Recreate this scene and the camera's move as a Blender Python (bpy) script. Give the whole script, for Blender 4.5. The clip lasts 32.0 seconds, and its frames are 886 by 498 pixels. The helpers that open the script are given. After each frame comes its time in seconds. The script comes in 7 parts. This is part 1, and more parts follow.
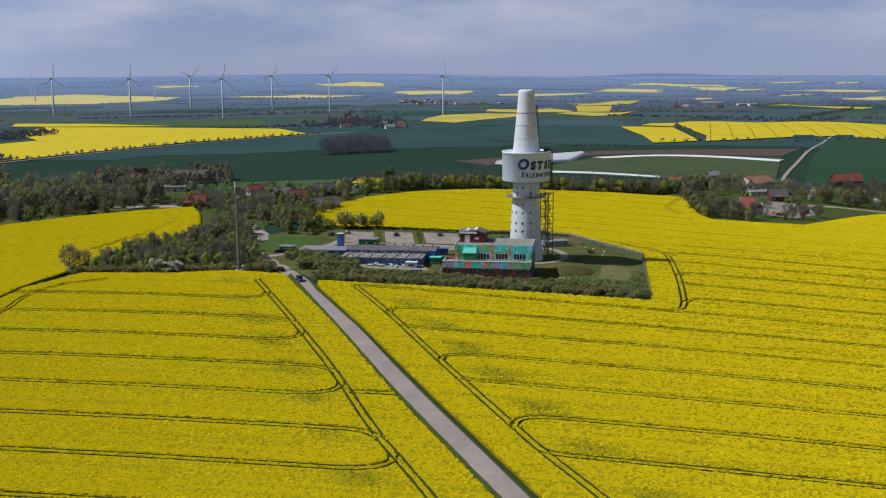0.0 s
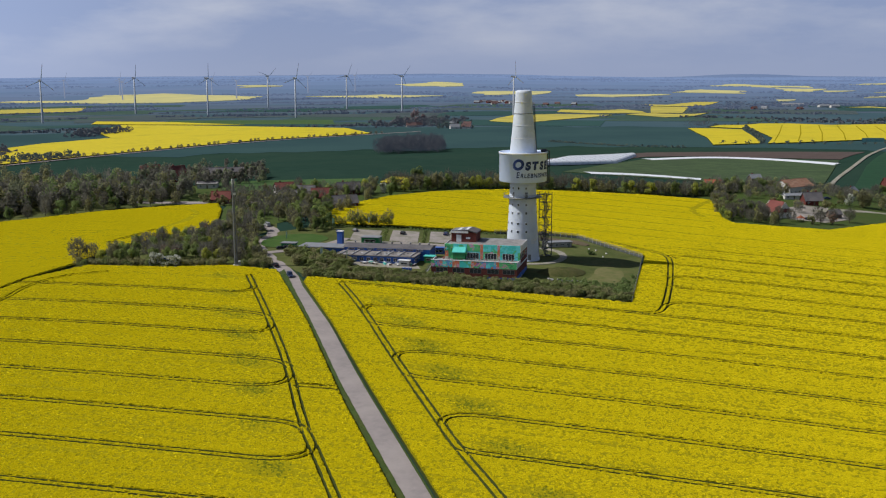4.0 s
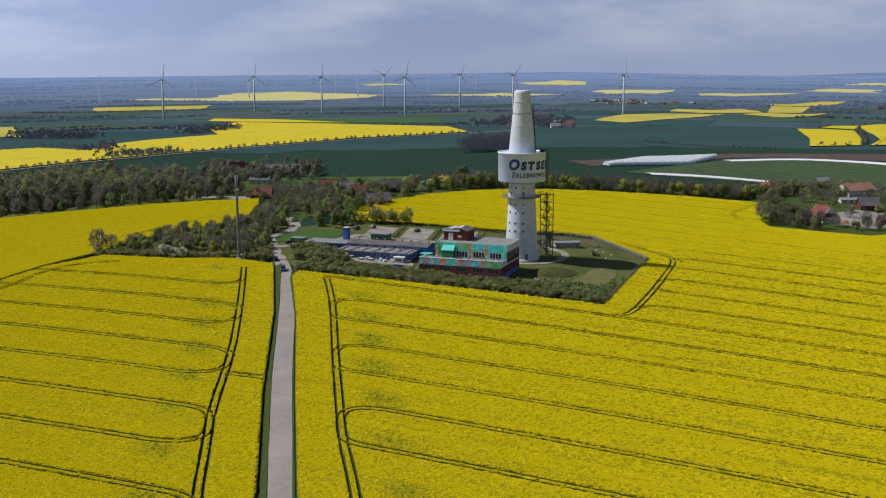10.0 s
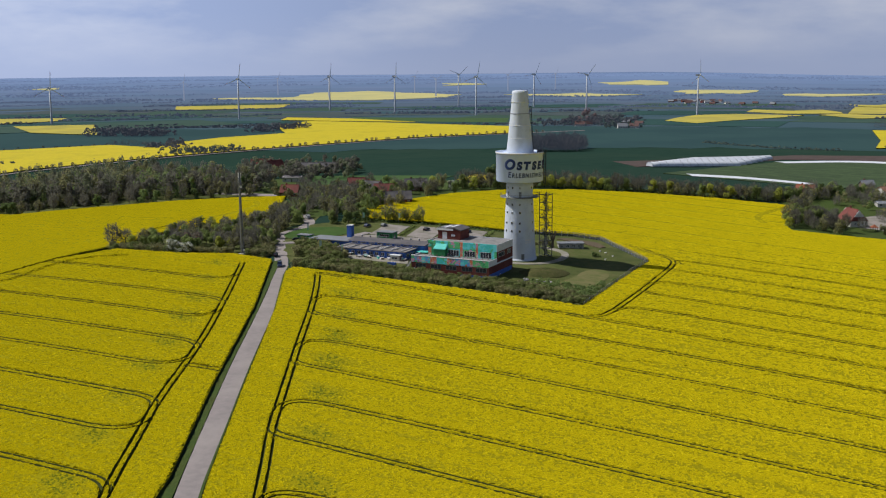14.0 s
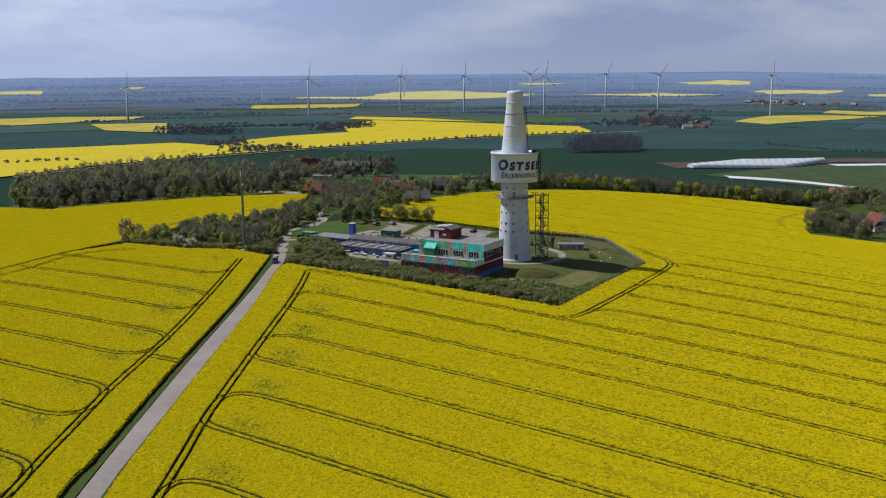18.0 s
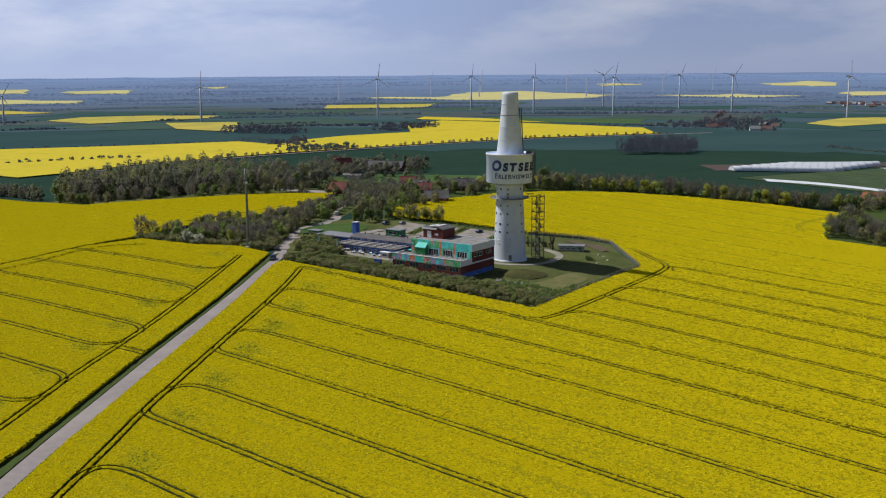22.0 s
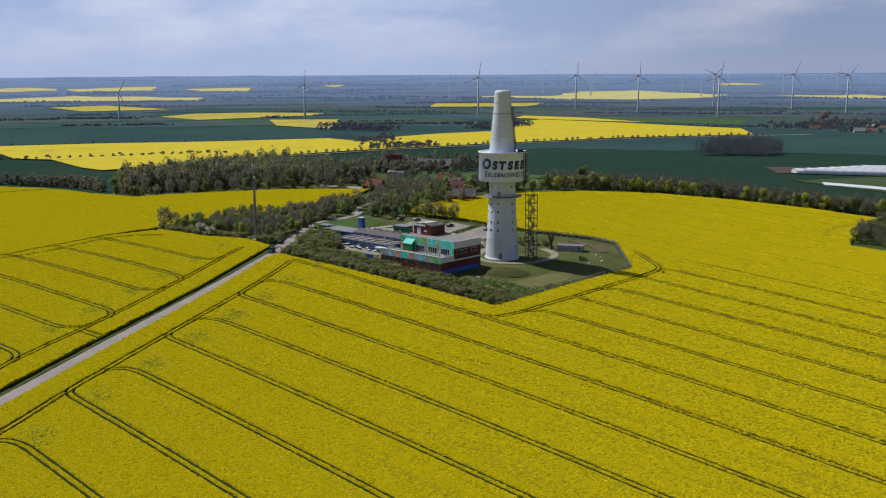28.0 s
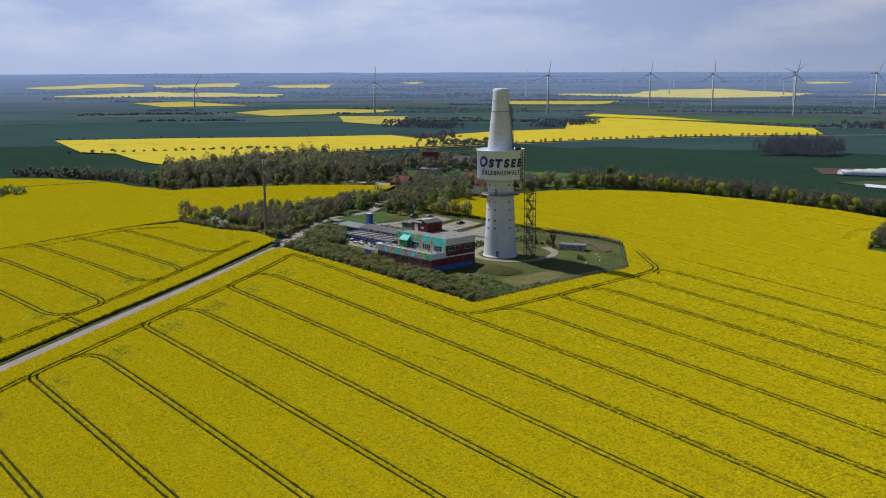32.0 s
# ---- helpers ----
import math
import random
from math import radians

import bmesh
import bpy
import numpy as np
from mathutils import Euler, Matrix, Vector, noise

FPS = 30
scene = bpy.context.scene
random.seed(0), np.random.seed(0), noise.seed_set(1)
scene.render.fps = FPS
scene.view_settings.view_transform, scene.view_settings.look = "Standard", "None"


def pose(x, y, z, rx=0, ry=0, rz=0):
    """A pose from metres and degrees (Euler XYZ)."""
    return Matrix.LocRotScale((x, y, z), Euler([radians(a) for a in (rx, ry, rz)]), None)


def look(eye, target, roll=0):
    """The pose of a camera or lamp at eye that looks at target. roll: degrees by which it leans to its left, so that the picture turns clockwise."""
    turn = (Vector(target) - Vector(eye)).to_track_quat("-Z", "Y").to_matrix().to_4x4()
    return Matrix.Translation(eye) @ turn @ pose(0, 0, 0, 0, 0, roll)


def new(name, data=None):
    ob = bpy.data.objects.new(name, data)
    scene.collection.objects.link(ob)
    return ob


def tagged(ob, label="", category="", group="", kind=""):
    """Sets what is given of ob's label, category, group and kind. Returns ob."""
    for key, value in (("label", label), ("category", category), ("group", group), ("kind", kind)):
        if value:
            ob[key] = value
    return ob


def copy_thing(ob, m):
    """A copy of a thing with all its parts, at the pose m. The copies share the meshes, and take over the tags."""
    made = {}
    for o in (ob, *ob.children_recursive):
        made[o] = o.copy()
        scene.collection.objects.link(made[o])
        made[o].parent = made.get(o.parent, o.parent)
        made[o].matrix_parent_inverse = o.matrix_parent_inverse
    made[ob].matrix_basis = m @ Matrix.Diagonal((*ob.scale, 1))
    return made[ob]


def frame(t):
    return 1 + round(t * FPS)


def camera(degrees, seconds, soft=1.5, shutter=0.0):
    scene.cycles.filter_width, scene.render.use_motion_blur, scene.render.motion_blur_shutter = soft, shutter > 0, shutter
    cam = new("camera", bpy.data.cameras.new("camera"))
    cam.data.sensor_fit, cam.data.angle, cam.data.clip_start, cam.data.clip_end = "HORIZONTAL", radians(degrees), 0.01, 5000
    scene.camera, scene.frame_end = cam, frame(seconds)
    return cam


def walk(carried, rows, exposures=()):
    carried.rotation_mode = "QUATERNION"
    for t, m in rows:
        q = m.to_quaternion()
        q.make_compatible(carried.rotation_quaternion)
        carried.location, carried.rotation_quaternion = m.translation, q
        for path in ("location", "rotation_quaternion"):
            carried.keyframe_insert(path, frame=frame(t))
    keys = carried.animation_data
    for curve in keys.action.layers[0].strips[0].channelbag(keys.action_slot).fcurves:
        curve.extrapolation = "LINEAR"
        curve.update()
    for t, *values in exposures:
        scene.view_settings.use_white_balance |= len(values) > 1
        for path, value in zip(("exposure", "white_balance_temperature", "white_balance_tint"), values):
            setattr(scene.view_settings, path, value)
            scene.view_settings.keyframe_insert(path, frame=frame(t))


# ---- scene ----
cam = camera(46.3, 32.0, soft=1.15)
METRES, EYE, TILT, LEAN, TURN = 300.0, 79.0, -10.1, 0.45, 0.0
ROWS = [
    (0.0, 0.0, 0.0, 0.0, 0.0, 0.0, -0.0),
    (0.5, 0.0155, -0.0016, -0.0, 0.58, -0.01, -0.14),
    (1.0, 0.0312, -0.0029, -0.0002, 1.17, -0.01, -0.26),
    (1.5, 0.0467, -0.0039, -0.0004, 1.79, 0.0, -0.37),
    (2.0, 0.0623, -0.0052, -0.0002, 2.4, -0.0, -0.49),
    (2.5, 0.078, -0.0058, -0.0004, 3.01, 0.0, -0.58),
    (3.0, 0.0936, -0.0064, -0.0004, 3.6, -0.01, -0.7),
    (3.5, 0.1092, -0.0067, -0.0004, 4.19, -0.02, -0.83),
    (5.5, 0.1723, -0.0055, -0.0001, 6.66, -0.08, -1.24),
    (6.0, 0.188, -0.0054, 0.0001, 7.29, -0.09, -1.35),
    (6.5, 0.2034, -0.005, 0.0005, 7.9, -0.1, -1.47),
    (7.0, 0.2188, -0.0039, 0.0009, 8.52, -0.12, -1.58),
    (7.5, 0.2346, -0.0034, 0.0012, 9.13, -0.16, -1.68),
    (8.0, 0.25, -0.0024, 0.0016, 9.75, -0.2, -1.79),
    (8.5, 0.2652, -0.0012, 0.0022, 10.34, -0.23, -1.91),
    (9.0, 0.2809, 0.0004, 0.0028, 10.96, -0.25, -2.02),
    (9.5, 0.2969, 0.0018, 0.0032, 11.58, -0.28, -2.07),
    (10.0, 0.3123, 0.0035, 0.004, 12.18, -0.32, -2.16),
    (10.5, 0.3281, 0.0053, 0.0045, 12.8, -0.35, -2.26),
    (11.0, 0.3436, 0.0075, 0.005, 13.4, -0.37, -2.33),
    (11.5, 0.359, 0.0099, 0.0056, 13.99, -0.39, -2.46),
    (12.0, 0.3748, 0.0122, 0.0059, 14.62, -0.41, -2.57),
    (12.5, 0.39, 0.0149, 0.0067, 15.22, -0.46, -2.68),
    (13.0, 0.4055, 0.0178, 0.0072, 15.82, -0.5, -2.77),
    (13.5, 0.421, 0.0209, 0.0078, 16.43, -0.54, -2.87),
    (14.0, 0.4365, 0.0241, 0.0085, 17.05, -0.56, -2.96),
    (14.5, 0.4519, 0.0273, 0.0094, 17.62, -0.61, -3.06),
    (16.5, 0.5125, 0.0431, 0.0124, 20.01, -0.73, -3.46),
    (17.0, 0.5276, 0.0468, 0.0135, 20.58, -0.78, -3.56),
    (17.5, 0.5429, 0.051, 0.0143, 21.17, -0.82, -3.64),
    (18.0, 0.5578, 0.0556, 0.0153, 21.75, -0.86, -3.74),
    (18.5, 0.5729, 0.0601, 0.0164, 22.34, -0.9, -3.83),
    (19.0, 0.5879, 0.0647, 0.0175, 22.95, -0.93, -3.92),
    (19.5, 0.6027, 0.0695, 0.0183, 23.51, -0.96, -4.03),
    (20.0, 0.6177, 0.0746, 0.0193, 24.09, -1.01, -4.14),
    (20.5, 0.6325, 0.0797, 0.0204, 24.71, -1.06, -4.23),
    (21.0, 0.6475, 0.0851, 0.0215, 25.29, -1.1, -4.33),
    (21.5, 0.6621, 0.0905, 0.0228, 25.88, -1.15, -4.44),
    (22.0, 0.6766, 0.0961, 0.0239, 26.47, -1.19, -4.53),
    (22.5, 0.691, 0.1019, 0.0249, 27.04, -1.24, -4.63),
    (23.0, 0.7053, 0.1079, 0.026, 27.63, -1.3, -4.73),
    (23.5, 0.7196, 0.1142, 0.0271, 28.22, -1.35, -4.83),
    (24.0, 0.7336, 0.1207, 0.0281, 28.79, -1.4, -4.92),
    (24.5, 0.7477, 0.1274, 0.0293, 29.35, -1.47, -5.01),
    (25.0, 0.762, 0.134, 0.0306, 29.93, -1.53, -5.1),
    (25.5, 0.7763, 0.1407, 0.0318, 30.5, -1.59, -5.18),
    (27.5, 0.8298, 0.171, 0.0364, 32.85, -1.82, -5.57),
    (28.0, 0.8432, 0.1784, 0.0378, 33.45, -1.87, -5.68),
    (28.5, 0.8566, 0.186, 0.0394, 34.03, -1.94, -5.76),
    (29.0, 0.8698, 0.1938, 0.0408, 34.64, -2.04, -5.85),
    (29.5, 0.883, 0.2016, 0.0422, 35.25, -2.12, -5.95),
    (30.0, 0.896, 0.2096, 0.0437, 35.85, -2.21, -6.05),
    (30.5, 0.909, 0.2179, 0.0454, 36.45, -2.3, -6.15),
    (31.0, 0.9218, 0.226, 0.0469, 37.03, -2.37, -6.24),
    (31.5, 0.9347, 0.2344, 0.0486, 37.65, -2.45, -6.35),
    (32.0, 0.9472, 0.2428, 0.0503, 38.24, -2.52, -6.45),
]
walk(cam, [(t, pose(0, 0, EYE, TILT, LEAN, TURN) @ pose(METRES * x, METRES * y, METRES * z, 90 + pitch, roll, yaw)) for t, x, y, z, yaw, pitch, roll in ROWS],
     exposures=[(0.0, 0.0), (32.0, 0.0)])

# ---- sky and sun ----
SUN_FROM = Vector((-0.64, -0.03, 0.77)).normalized()
world = bpy.data.worlds.new("sky")
scene.world = world
world.use_nodes = True
wn, wl = world.node_tree.nodes, world.node_tree.links
wn.clear()
w_out = wn.new("ShaderNodeOutputWorld")
w_back = wn.new("ShaderNodeBackground")
w_sky = wn.new("ShaderNodeTexSky")
w_sky.sky_type, w_sky.sun_disc = "NISHITA", False
w_sky.sun_elevation = math.asin(SUN_FROM.z)
w_sky.sun_rotation = math.atan2(SUN_FROM.x, SUN_FROM.y)
w_sky.dust_density, w_sky.ozone_density = 1.5, 2.0
w_str = wn.new("ShaderNodeVectorMath")
w_str.operation = "SCALE"
w_str.inputs["Scale"].default_value = 0.050
wl.new(w_sky.outputs[0], w_str.inputs[0])
w_tc = wn.new("ShaderNodeTexCoord")
w_sep = wn.new("ShaderNodeSeparateXYZ")
wl.new(w_tc.outputs["Generated"], w_sep.inputs[0])
# thin layered cloud low over the land
w_map = wn.new("ShaderNodeMapping")
w_map.inputs["Scale"].default_value = (1.0, 1.0, 3.6)
wl.new(w_tc.outputs["Generated"], w_map.inputs["Vector"])
w_noise = wn.new("ShaderNodeTexNoise")
w_noise.inputs["Scale"].default_value = 5.0
w_noise.inputs["Detail"].default_value = 8.0
w_noise.inputs["Roughness"].default_value = 0.55
wl.new(w_map.outputs[0], w_noise.inputs["Vector"])
w_ramp = wn.new("ShaderNodeValToRGB")
w_ramp.color_ramp.elements[0].position, w_ramp.color_ramp.elements[0].color = 0.42, (0.325, 0.410, 0.640, 1)
w_ramp.color_ramp.elements[1].position, w_ramp.color_ramp.elements[1].color = 0.74, (0.640, 0.680, 0.800, 1)
wl.new(w_noise.outputs["Fac"], w_ramp.inputs[0])
# the lowest band is hazier and bluer
w_haze = wn.new("ShaderNodeMapRange")
w_haze.inputs["From Min"].default_value, w_haze.inputs["From Max"].default_value = -0.01, 0.05
wl.new(w_sep.outputs["Z"], w_haze.inputs["Value"])
w_mix1 = wn.new("ShaderNodeMix")
w_mix1.data_type = "RGBA"
w_mix1.inputs["A"].default_value = (0.370, 0.440, 0.640, 1)
wl.new(w_haze.outputs[0], w_mix1.inputs["Factor"])
wl.new(w_ramp.outputs[0], w_mix1.inputs["B"])
w_fade = wn.new("ShaderNodeMapRange")
w_fade.inputs["From Min"].default_value, w_fade.inputs["From Max"].default_value = 0.07, 0.34
w_fade.inputs["To Min"].default_value, w_fade.inputs["To Max"].default_value = 1.0, 0.10
wl.new(w_sep.outputs["Z"], w_fade.inputs["Value"])
w_mix2 = wn.new("ShaderNodeMix")
w_mix2.data_type = "RGBA"
wl.new(w_fade.outputs[0], w_mix2.inputs["Factor"])
wl.new(w_str.outputs[0], w_mix2.inputs["A"])
# the side towards the sun is brighter and paler
w_side = wn.new("ShaderNodeMapRange")
w_side.interpolation_type = "SMOOTHSTEP"
w_side.inputs["From Min"].default_value, w_side.inputs["From Max"].default_value = -0.68, -0.20
w_side.inputs["To Min"].default_value, w_side.inputs["To Max"].default_value = 1.13, 0.79
wl.new(w_sep.outputs["X"], w_side.inputs["Value"])
w_bright = wn.new("ShaderNodeVectorMath")
w_bright.operation = "SCALE"
wl.new(w_mix1.outputs["Result"], w_bright.inputs[0])
wl.new(w_side.outputs[0], w_bright.inputs["Scale"])
wl.new(w_bright.outputs[0], w_mix2.inputs["B"])
wl.new(w_mix2.outputs["Result"], w_back.inputs["Color"])
wl.new(w_back.outputs[0], w_out.inputs[0])

sun = new("sun", bpy.data.lights.new("sun", "SUN"))
sun.data.energy, sun.data.angle, sun.data.color = 4.3, radians(0.6), (1.0, 0.97, 0.92)
sun.matrix_world = look(SUN_FROM * 900, (0, 0, 0))


# ---- materials ----
def surface(name, base, other=None, scale=1.0, third=None, scale3=0.05, rough=0.85, metal=0.0, bump=0.0, bump_scale=4.0,
            cut=(0.35, 0.65), cut3=(0.45, 0.7), vary=0.0, island=0.0, stretch=None, spec=0.3, patch=None):
    """Procedural surface: base mixed with other by fine noise, with third by coarse noise, and fine relief."""
    m = bpy.data.materials.new(name)
    m.use_nodes = True
    n, l = m.node_tree.nodes, m.node_tree.links
    b = n["Principled BSDF"]
    b.inputs["Roughness"].default_value, b.inputs["Metallic"].default_value = rough, metal
    b.inputs["Specular IOR Level"].default_value = spec
    geo = n.new("ShaderNodeNewGeometry")
    place = geo.outputs["Position"]
    if stretch:
        mp = n.new("ShaderNodeMapping")
        mp.inputs["Rotation"].default_value = (0, 0, radians(stretch[0]))
        mp.inputs["Scale"].default_value = (stretch[1], stretch[2], 1)
        l.new(place, mp.inputs["Vector"])
    col = None

    def layer(low, colour, sc, c, vec, detail=5.0):
        t = n.new("ShaderNodeTexNoise")
        t.inputs["Scale"].default_value, t.inputs["Detail"].default_value = sc, detail
        t.inputs["Roughness"].default_value = 0.6
        l.new(vec, t.inputs["Vector"])
        r = n.new("ShaderNodeMapRange")
        r.inputs["From Min"].default_value, r.inputs["From Max"].default_value = c
        l.new(t.outputs["Fac"], r.inputs["Value"])
        x = n.new("ShaderNodeMix")
        x.data_type = "RGBA"
        l.new(r.outputs[0], x.inputs["Factor"])
        if isinstance(low, tuple):
            x.inputs["A"].default_value = (*low, 1)
        else:
            l.new(low, x.inputs["A"])
        x.inputs["B"].default_value = (*colour, 1)
        return x.outputs["Result"]

    other = other or tuple(c * 0.82 for c in base)
    col = layer(base, other, scale, cut, place)
    if third:
        col = layer(col, third, scale3, cut3, mp.outputs[0] if stretch else place)
    if patch:
        col = layer(col, patch[0], patch[1], patch[2], place, 3.0)
    if vary or island:
        info = n.new("ShaderNodeObjectInfo") if vary else geo
        rnd = info.outputs["Random"] if vary else geo.outputs["Random Per Island"]
        k = vary or island
        r = n.new("ShaderNodeMapRange")
        r.inputs["To Min"].default_value, r.inputs["To Max"].default_value = 1 - k, 1 + k
        l.new(rnd, r.inputs["Value"])
        h = n.new("ShaderNodeHueSaturation")
        h.inputs["Hue"].default_value = 0.5
        l.new(r.outputs[0], h.inputs["Value"])
        l.new(col, h.inputs["Color"])
        col = h.outputs[0]
    l.new(col, b.inputs["Base Color"])
    if bump:
        t = n.new("ShaderNodeTexNoise")
        t.inputs["Scale"].default_value, t.inputs["Detail"].default_value = bump_scale, 6.0
        l.new(place, t.inputs["Vector"])
        bp = n.new("ShaderNodeBump")
        bp.inputs["Strength"].default_value, bp.inputs["Distance"].default_value = 1.0, bump
        l.new(t.outputs["Fac"], bp.inputs["Height"])
        l.new(bp.outputs[0], b.inputs["Normal"])
    return m


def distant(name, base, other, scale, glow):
    """Far backdrop surface with painted haze: an even emission stands in for the air."""
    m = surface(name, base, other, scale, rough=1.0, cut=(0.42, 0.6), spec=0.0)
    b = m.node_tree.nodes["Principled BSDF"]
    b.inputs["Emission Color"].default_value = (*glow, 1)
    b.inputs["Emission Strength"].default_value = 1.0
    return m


THIN = ((0.125, 0.130, 0.008), 0.048, (0.55, 0.78))
RAPE = surface("rape_leaves_and_flowers", (0.265, 0.218, 0.007), (0.16, 0.152, 0.009), 2.2, (0.20, 0.180, 0.008), 0.9, rough=0.9, bump=0.35, bump_scale=2.0, patch=THIN,
               cut=(0.46, 0.72), cut3=(0.52, 0.82), stretch=(13.2, 0.035, 0.55), spec=0.0)
# the second, darker tone paints the shade of fine pits among the blossoms
FLOWERS = surface("rape_flowers", (0.520, 0.412, 0.004), (0.285, 0.235, 0.006), 3.2, (0.405, 0.328, 0.004), 0.9, bump=0.55, bump_scale=2.8, rough=0.9, cut=(0.46, 0.66), cut3=(0.45, 0.80), stretch=(13.2, 0.03, 0.5), spec=0.0)
FLOWERS.node_tree.nodes["Principled BSDF"].inputs["Sheen Weight"].default_value = 1.0
FLOWERS.node_tree.nodes["Principled BSDF"].inputs["Sheen Roughness"].default_value = 0.28
FLOWERS.node_tree.nodes["Principled BSDF"].inputs["Sheen Tint"].default_value = (1.0, 0.81, 0.02, 1)
# leaf colour between flowers, darkened by the pits' shade put into it
UNDERLEAF = surface("rape_leaves_and_pit_shade", (0.340, 0.288, 0.007), (0.24, 0.213, 0.009), 4.0, (0.29, 0.248, 0.008), 0.9, rough=0.9, cut=(0.4, 0.7), bump=0.3, bump_scale=3.6, spec=0.0)
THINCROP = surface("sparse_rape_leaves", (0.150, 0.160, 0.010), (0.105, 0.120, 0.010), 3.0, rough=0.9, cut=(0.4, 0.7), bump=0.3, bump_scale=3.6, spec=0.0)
RAPE_FAR = surface("rape_flowers_distant", (0.53, 0.425, 0.02), (0.46, 0.375, 0.02), 0.25, (0.37, 0.32, 0.02), 0.03, rough=0.9, cut3=(0.52, 0.75), spec=0.1)
STEMS = surface("rape_stems", (0.054, 0.064, 0.011), (0.030, 0.040, 0.008), 2.0, rough=0.9, spec=0.1)
CEREAL = surface("young_wheat", (0.023, 0.049, 0.037), (0.018, 0.041, 0.031), 0.08, (0.028, 0.052, 0.038), 0.006, rough=1.0, stretch=(30, 1, 1), spec=0.0)
GRASS = surface("grass", (0.070, 0.090, 0.024), (0.105, 0.108, 0.038), 0.35, (0.045, 0.062, 0.015), 0.06, rough=0.9, bump=0.08, bump_scale=3.0, spec=0.1)
MEADOW = surface("meadow", (0.052, 0.100, 0.030), (0.042, 0.082, 0.026), 0.05, (0.062, 0.110, 0.032), 0.01, rough=0.9, spec=0.1)
LUSH = surface("lush_verge_grass", (0.040, 0.070, 0.016), (0.058, 0.084, 0.020), 0.8, (0.060, 0.075, 0.02), 0.15, rough=0.9, bump=0.15, bump_scale=3.0, spec=0.1)
OVAL = surface("mown_lawn", (0.048, 0.098, 0.020), (0.040, 0.080, 0.018), 0.3, (0.060, 0.100, 0.025), 0.08, rough=0.9, spec=0.1)
DRYGRASS = surface("worn_grass", (0.155, 0.140, 0.062), (0.095, 0.110, 0.034), 0.22, rough=0.95, spec=0.1)
ASPHALT = surface("asphalt", (0.265, 0.232, 0.225), (0.220, 0.195, 0.190), 0.5, (0.300, 0.265, 0.25), 0.07, rough=0.9, bump=0.01, bump_scale=20, spec=0.2)
GRAVEL = surface("gravel", (0.30, 0.28, 0.24), (0.22, 0.20, 0.17), 0.6, (0.16, 0.16, 0.09), 0.12, rough=0.95, bump=0.02, bump_scale=12)
SOIL = surface("ploughed_soil", (0.092, 0.068, 0.060), (0.070, 0.053, 0.048), 0.1, rough=0.95, spec=0.1)
PLASTIC = surface("white_plastic_film", (0.72, 0.74, 0.78), (0.62, 0.64, 0.70), 0.3, rough=0.45)
WHITE = surface("white_painted_concrete", (0.57, 0.62, 0.69), (0.51, 0.56, 0.63), 0.25, (0.42, 0.46, 0.50), 0.6, rough=0.6, cut3=(0.56, 0.85), stretch=(0, 1, 1))
DRUMWHITE = surface("white_cladding", (0.62, 0.72, 0.94), (0.57, 0.67, 0.88), 0.3, rough=0.5)
GREYSTEEL = surface("weathered_grey_steel", (0.19, 0.20, 0.205), (0.13, 0.137, 0.145), 1.2, rough=0.55, metal=0.4)
DARKSTEEL = surface("dark_steel", (0.035, 0.037, 0.043), (0.06, 0.06, 0.065), 1.5, rough=0.6, metal=0.3)
STAIRSTEEL = surface("blue_grey_stair_steel", (0.070, 0.076, 0.090), (0.050, 0.054, 0.064), 1.2, rough=0.6, metal=0.2)
GALV = surface("galvanised_steel", (0.36, 0.37, 0.39), (0.28, 0.29, 0.31), 1.0, rough=0.5, metal=0.5)
NAVY = surface("dark_blue_lettering", (0.012, 0.030, 0.115), (0.016, 0.036, 0.13), 0.8, rough=0.5)
GLASS = surface("dark_window_glass", (0.018, 0.022, 0.028), (0.03, 0.036, 0.044), 0.7, rough=0.08, spec=0.8)
BLINDGLASS = surface("window_glass_with_pale_blind", (0.20, 0.21, 0.22), (0.16, 0.17, 0.18), 0.7, rough=0.15, spec=0.6)
BRICK = surface("dark_red_brick", (0.135, 0.032, 0.024), (0.095, 0.026, 0.022), 1.8, (0.16, 0.046, 0.035), 0.3, rough=0.9, bump=0.01, bump_scale=14)
BLUE = surface("blue_wall_paint", (0.045, 0.115, 0.40), (0.036, 0.095, 0.33), 0.8, (0.06, 0.14, 0.44), 0.25, rough=0.7)
FELT = surface("roofing_felt", (0.26, 0.25, 0.245), (0.20, 0.195, 0.195), 0.5, (0.15, 0.15, 0.15), 0.25, rough=0.95)
DARKFELT = surface("dark_roofing_felt", (0.105, 0.098, 0.105), (0.075, 0.072, 0.08), 0.5, (0.14, 0.13, 0.13), 0.2, rough=0.9)
TRIM = surface("white_trim", (0.66, 0.67, 0.69), (0.56, 0.57, 0.60), 1.0, rough=0.6)
REDTILE = surface("red_roof_tiles", (0.165, 0.046, 0.038), (0.12, 0.038, 0.034), 1.2, (0.19, 0.060, 0.046), 0.3, rough=0.85)
ORANGETILE = surface("orange_roof_tiles", (0.30, 0.095, 0.05), (0.22, 0.07, 0.04), 1.2, rough=0.85)
RUST = surface("rusty_sheet_roof", (0.24, 0.12, 0.075), (0.30, 0.19, 0.13), 0.4, (0.17, 0.08, 0.055), 0.5, rough=0.8)
GREYROOF = surface("grey_sheet_roof", (0.21, 0.22, 0.24), (0.16, 0.17, 0.19), 0.6, rough=0.7)
PLASTER = surface("pale_plaster", (0.62, 0.60, 0.56), (0.52, 0.50, 0.47), 0.6, rough=0.85)
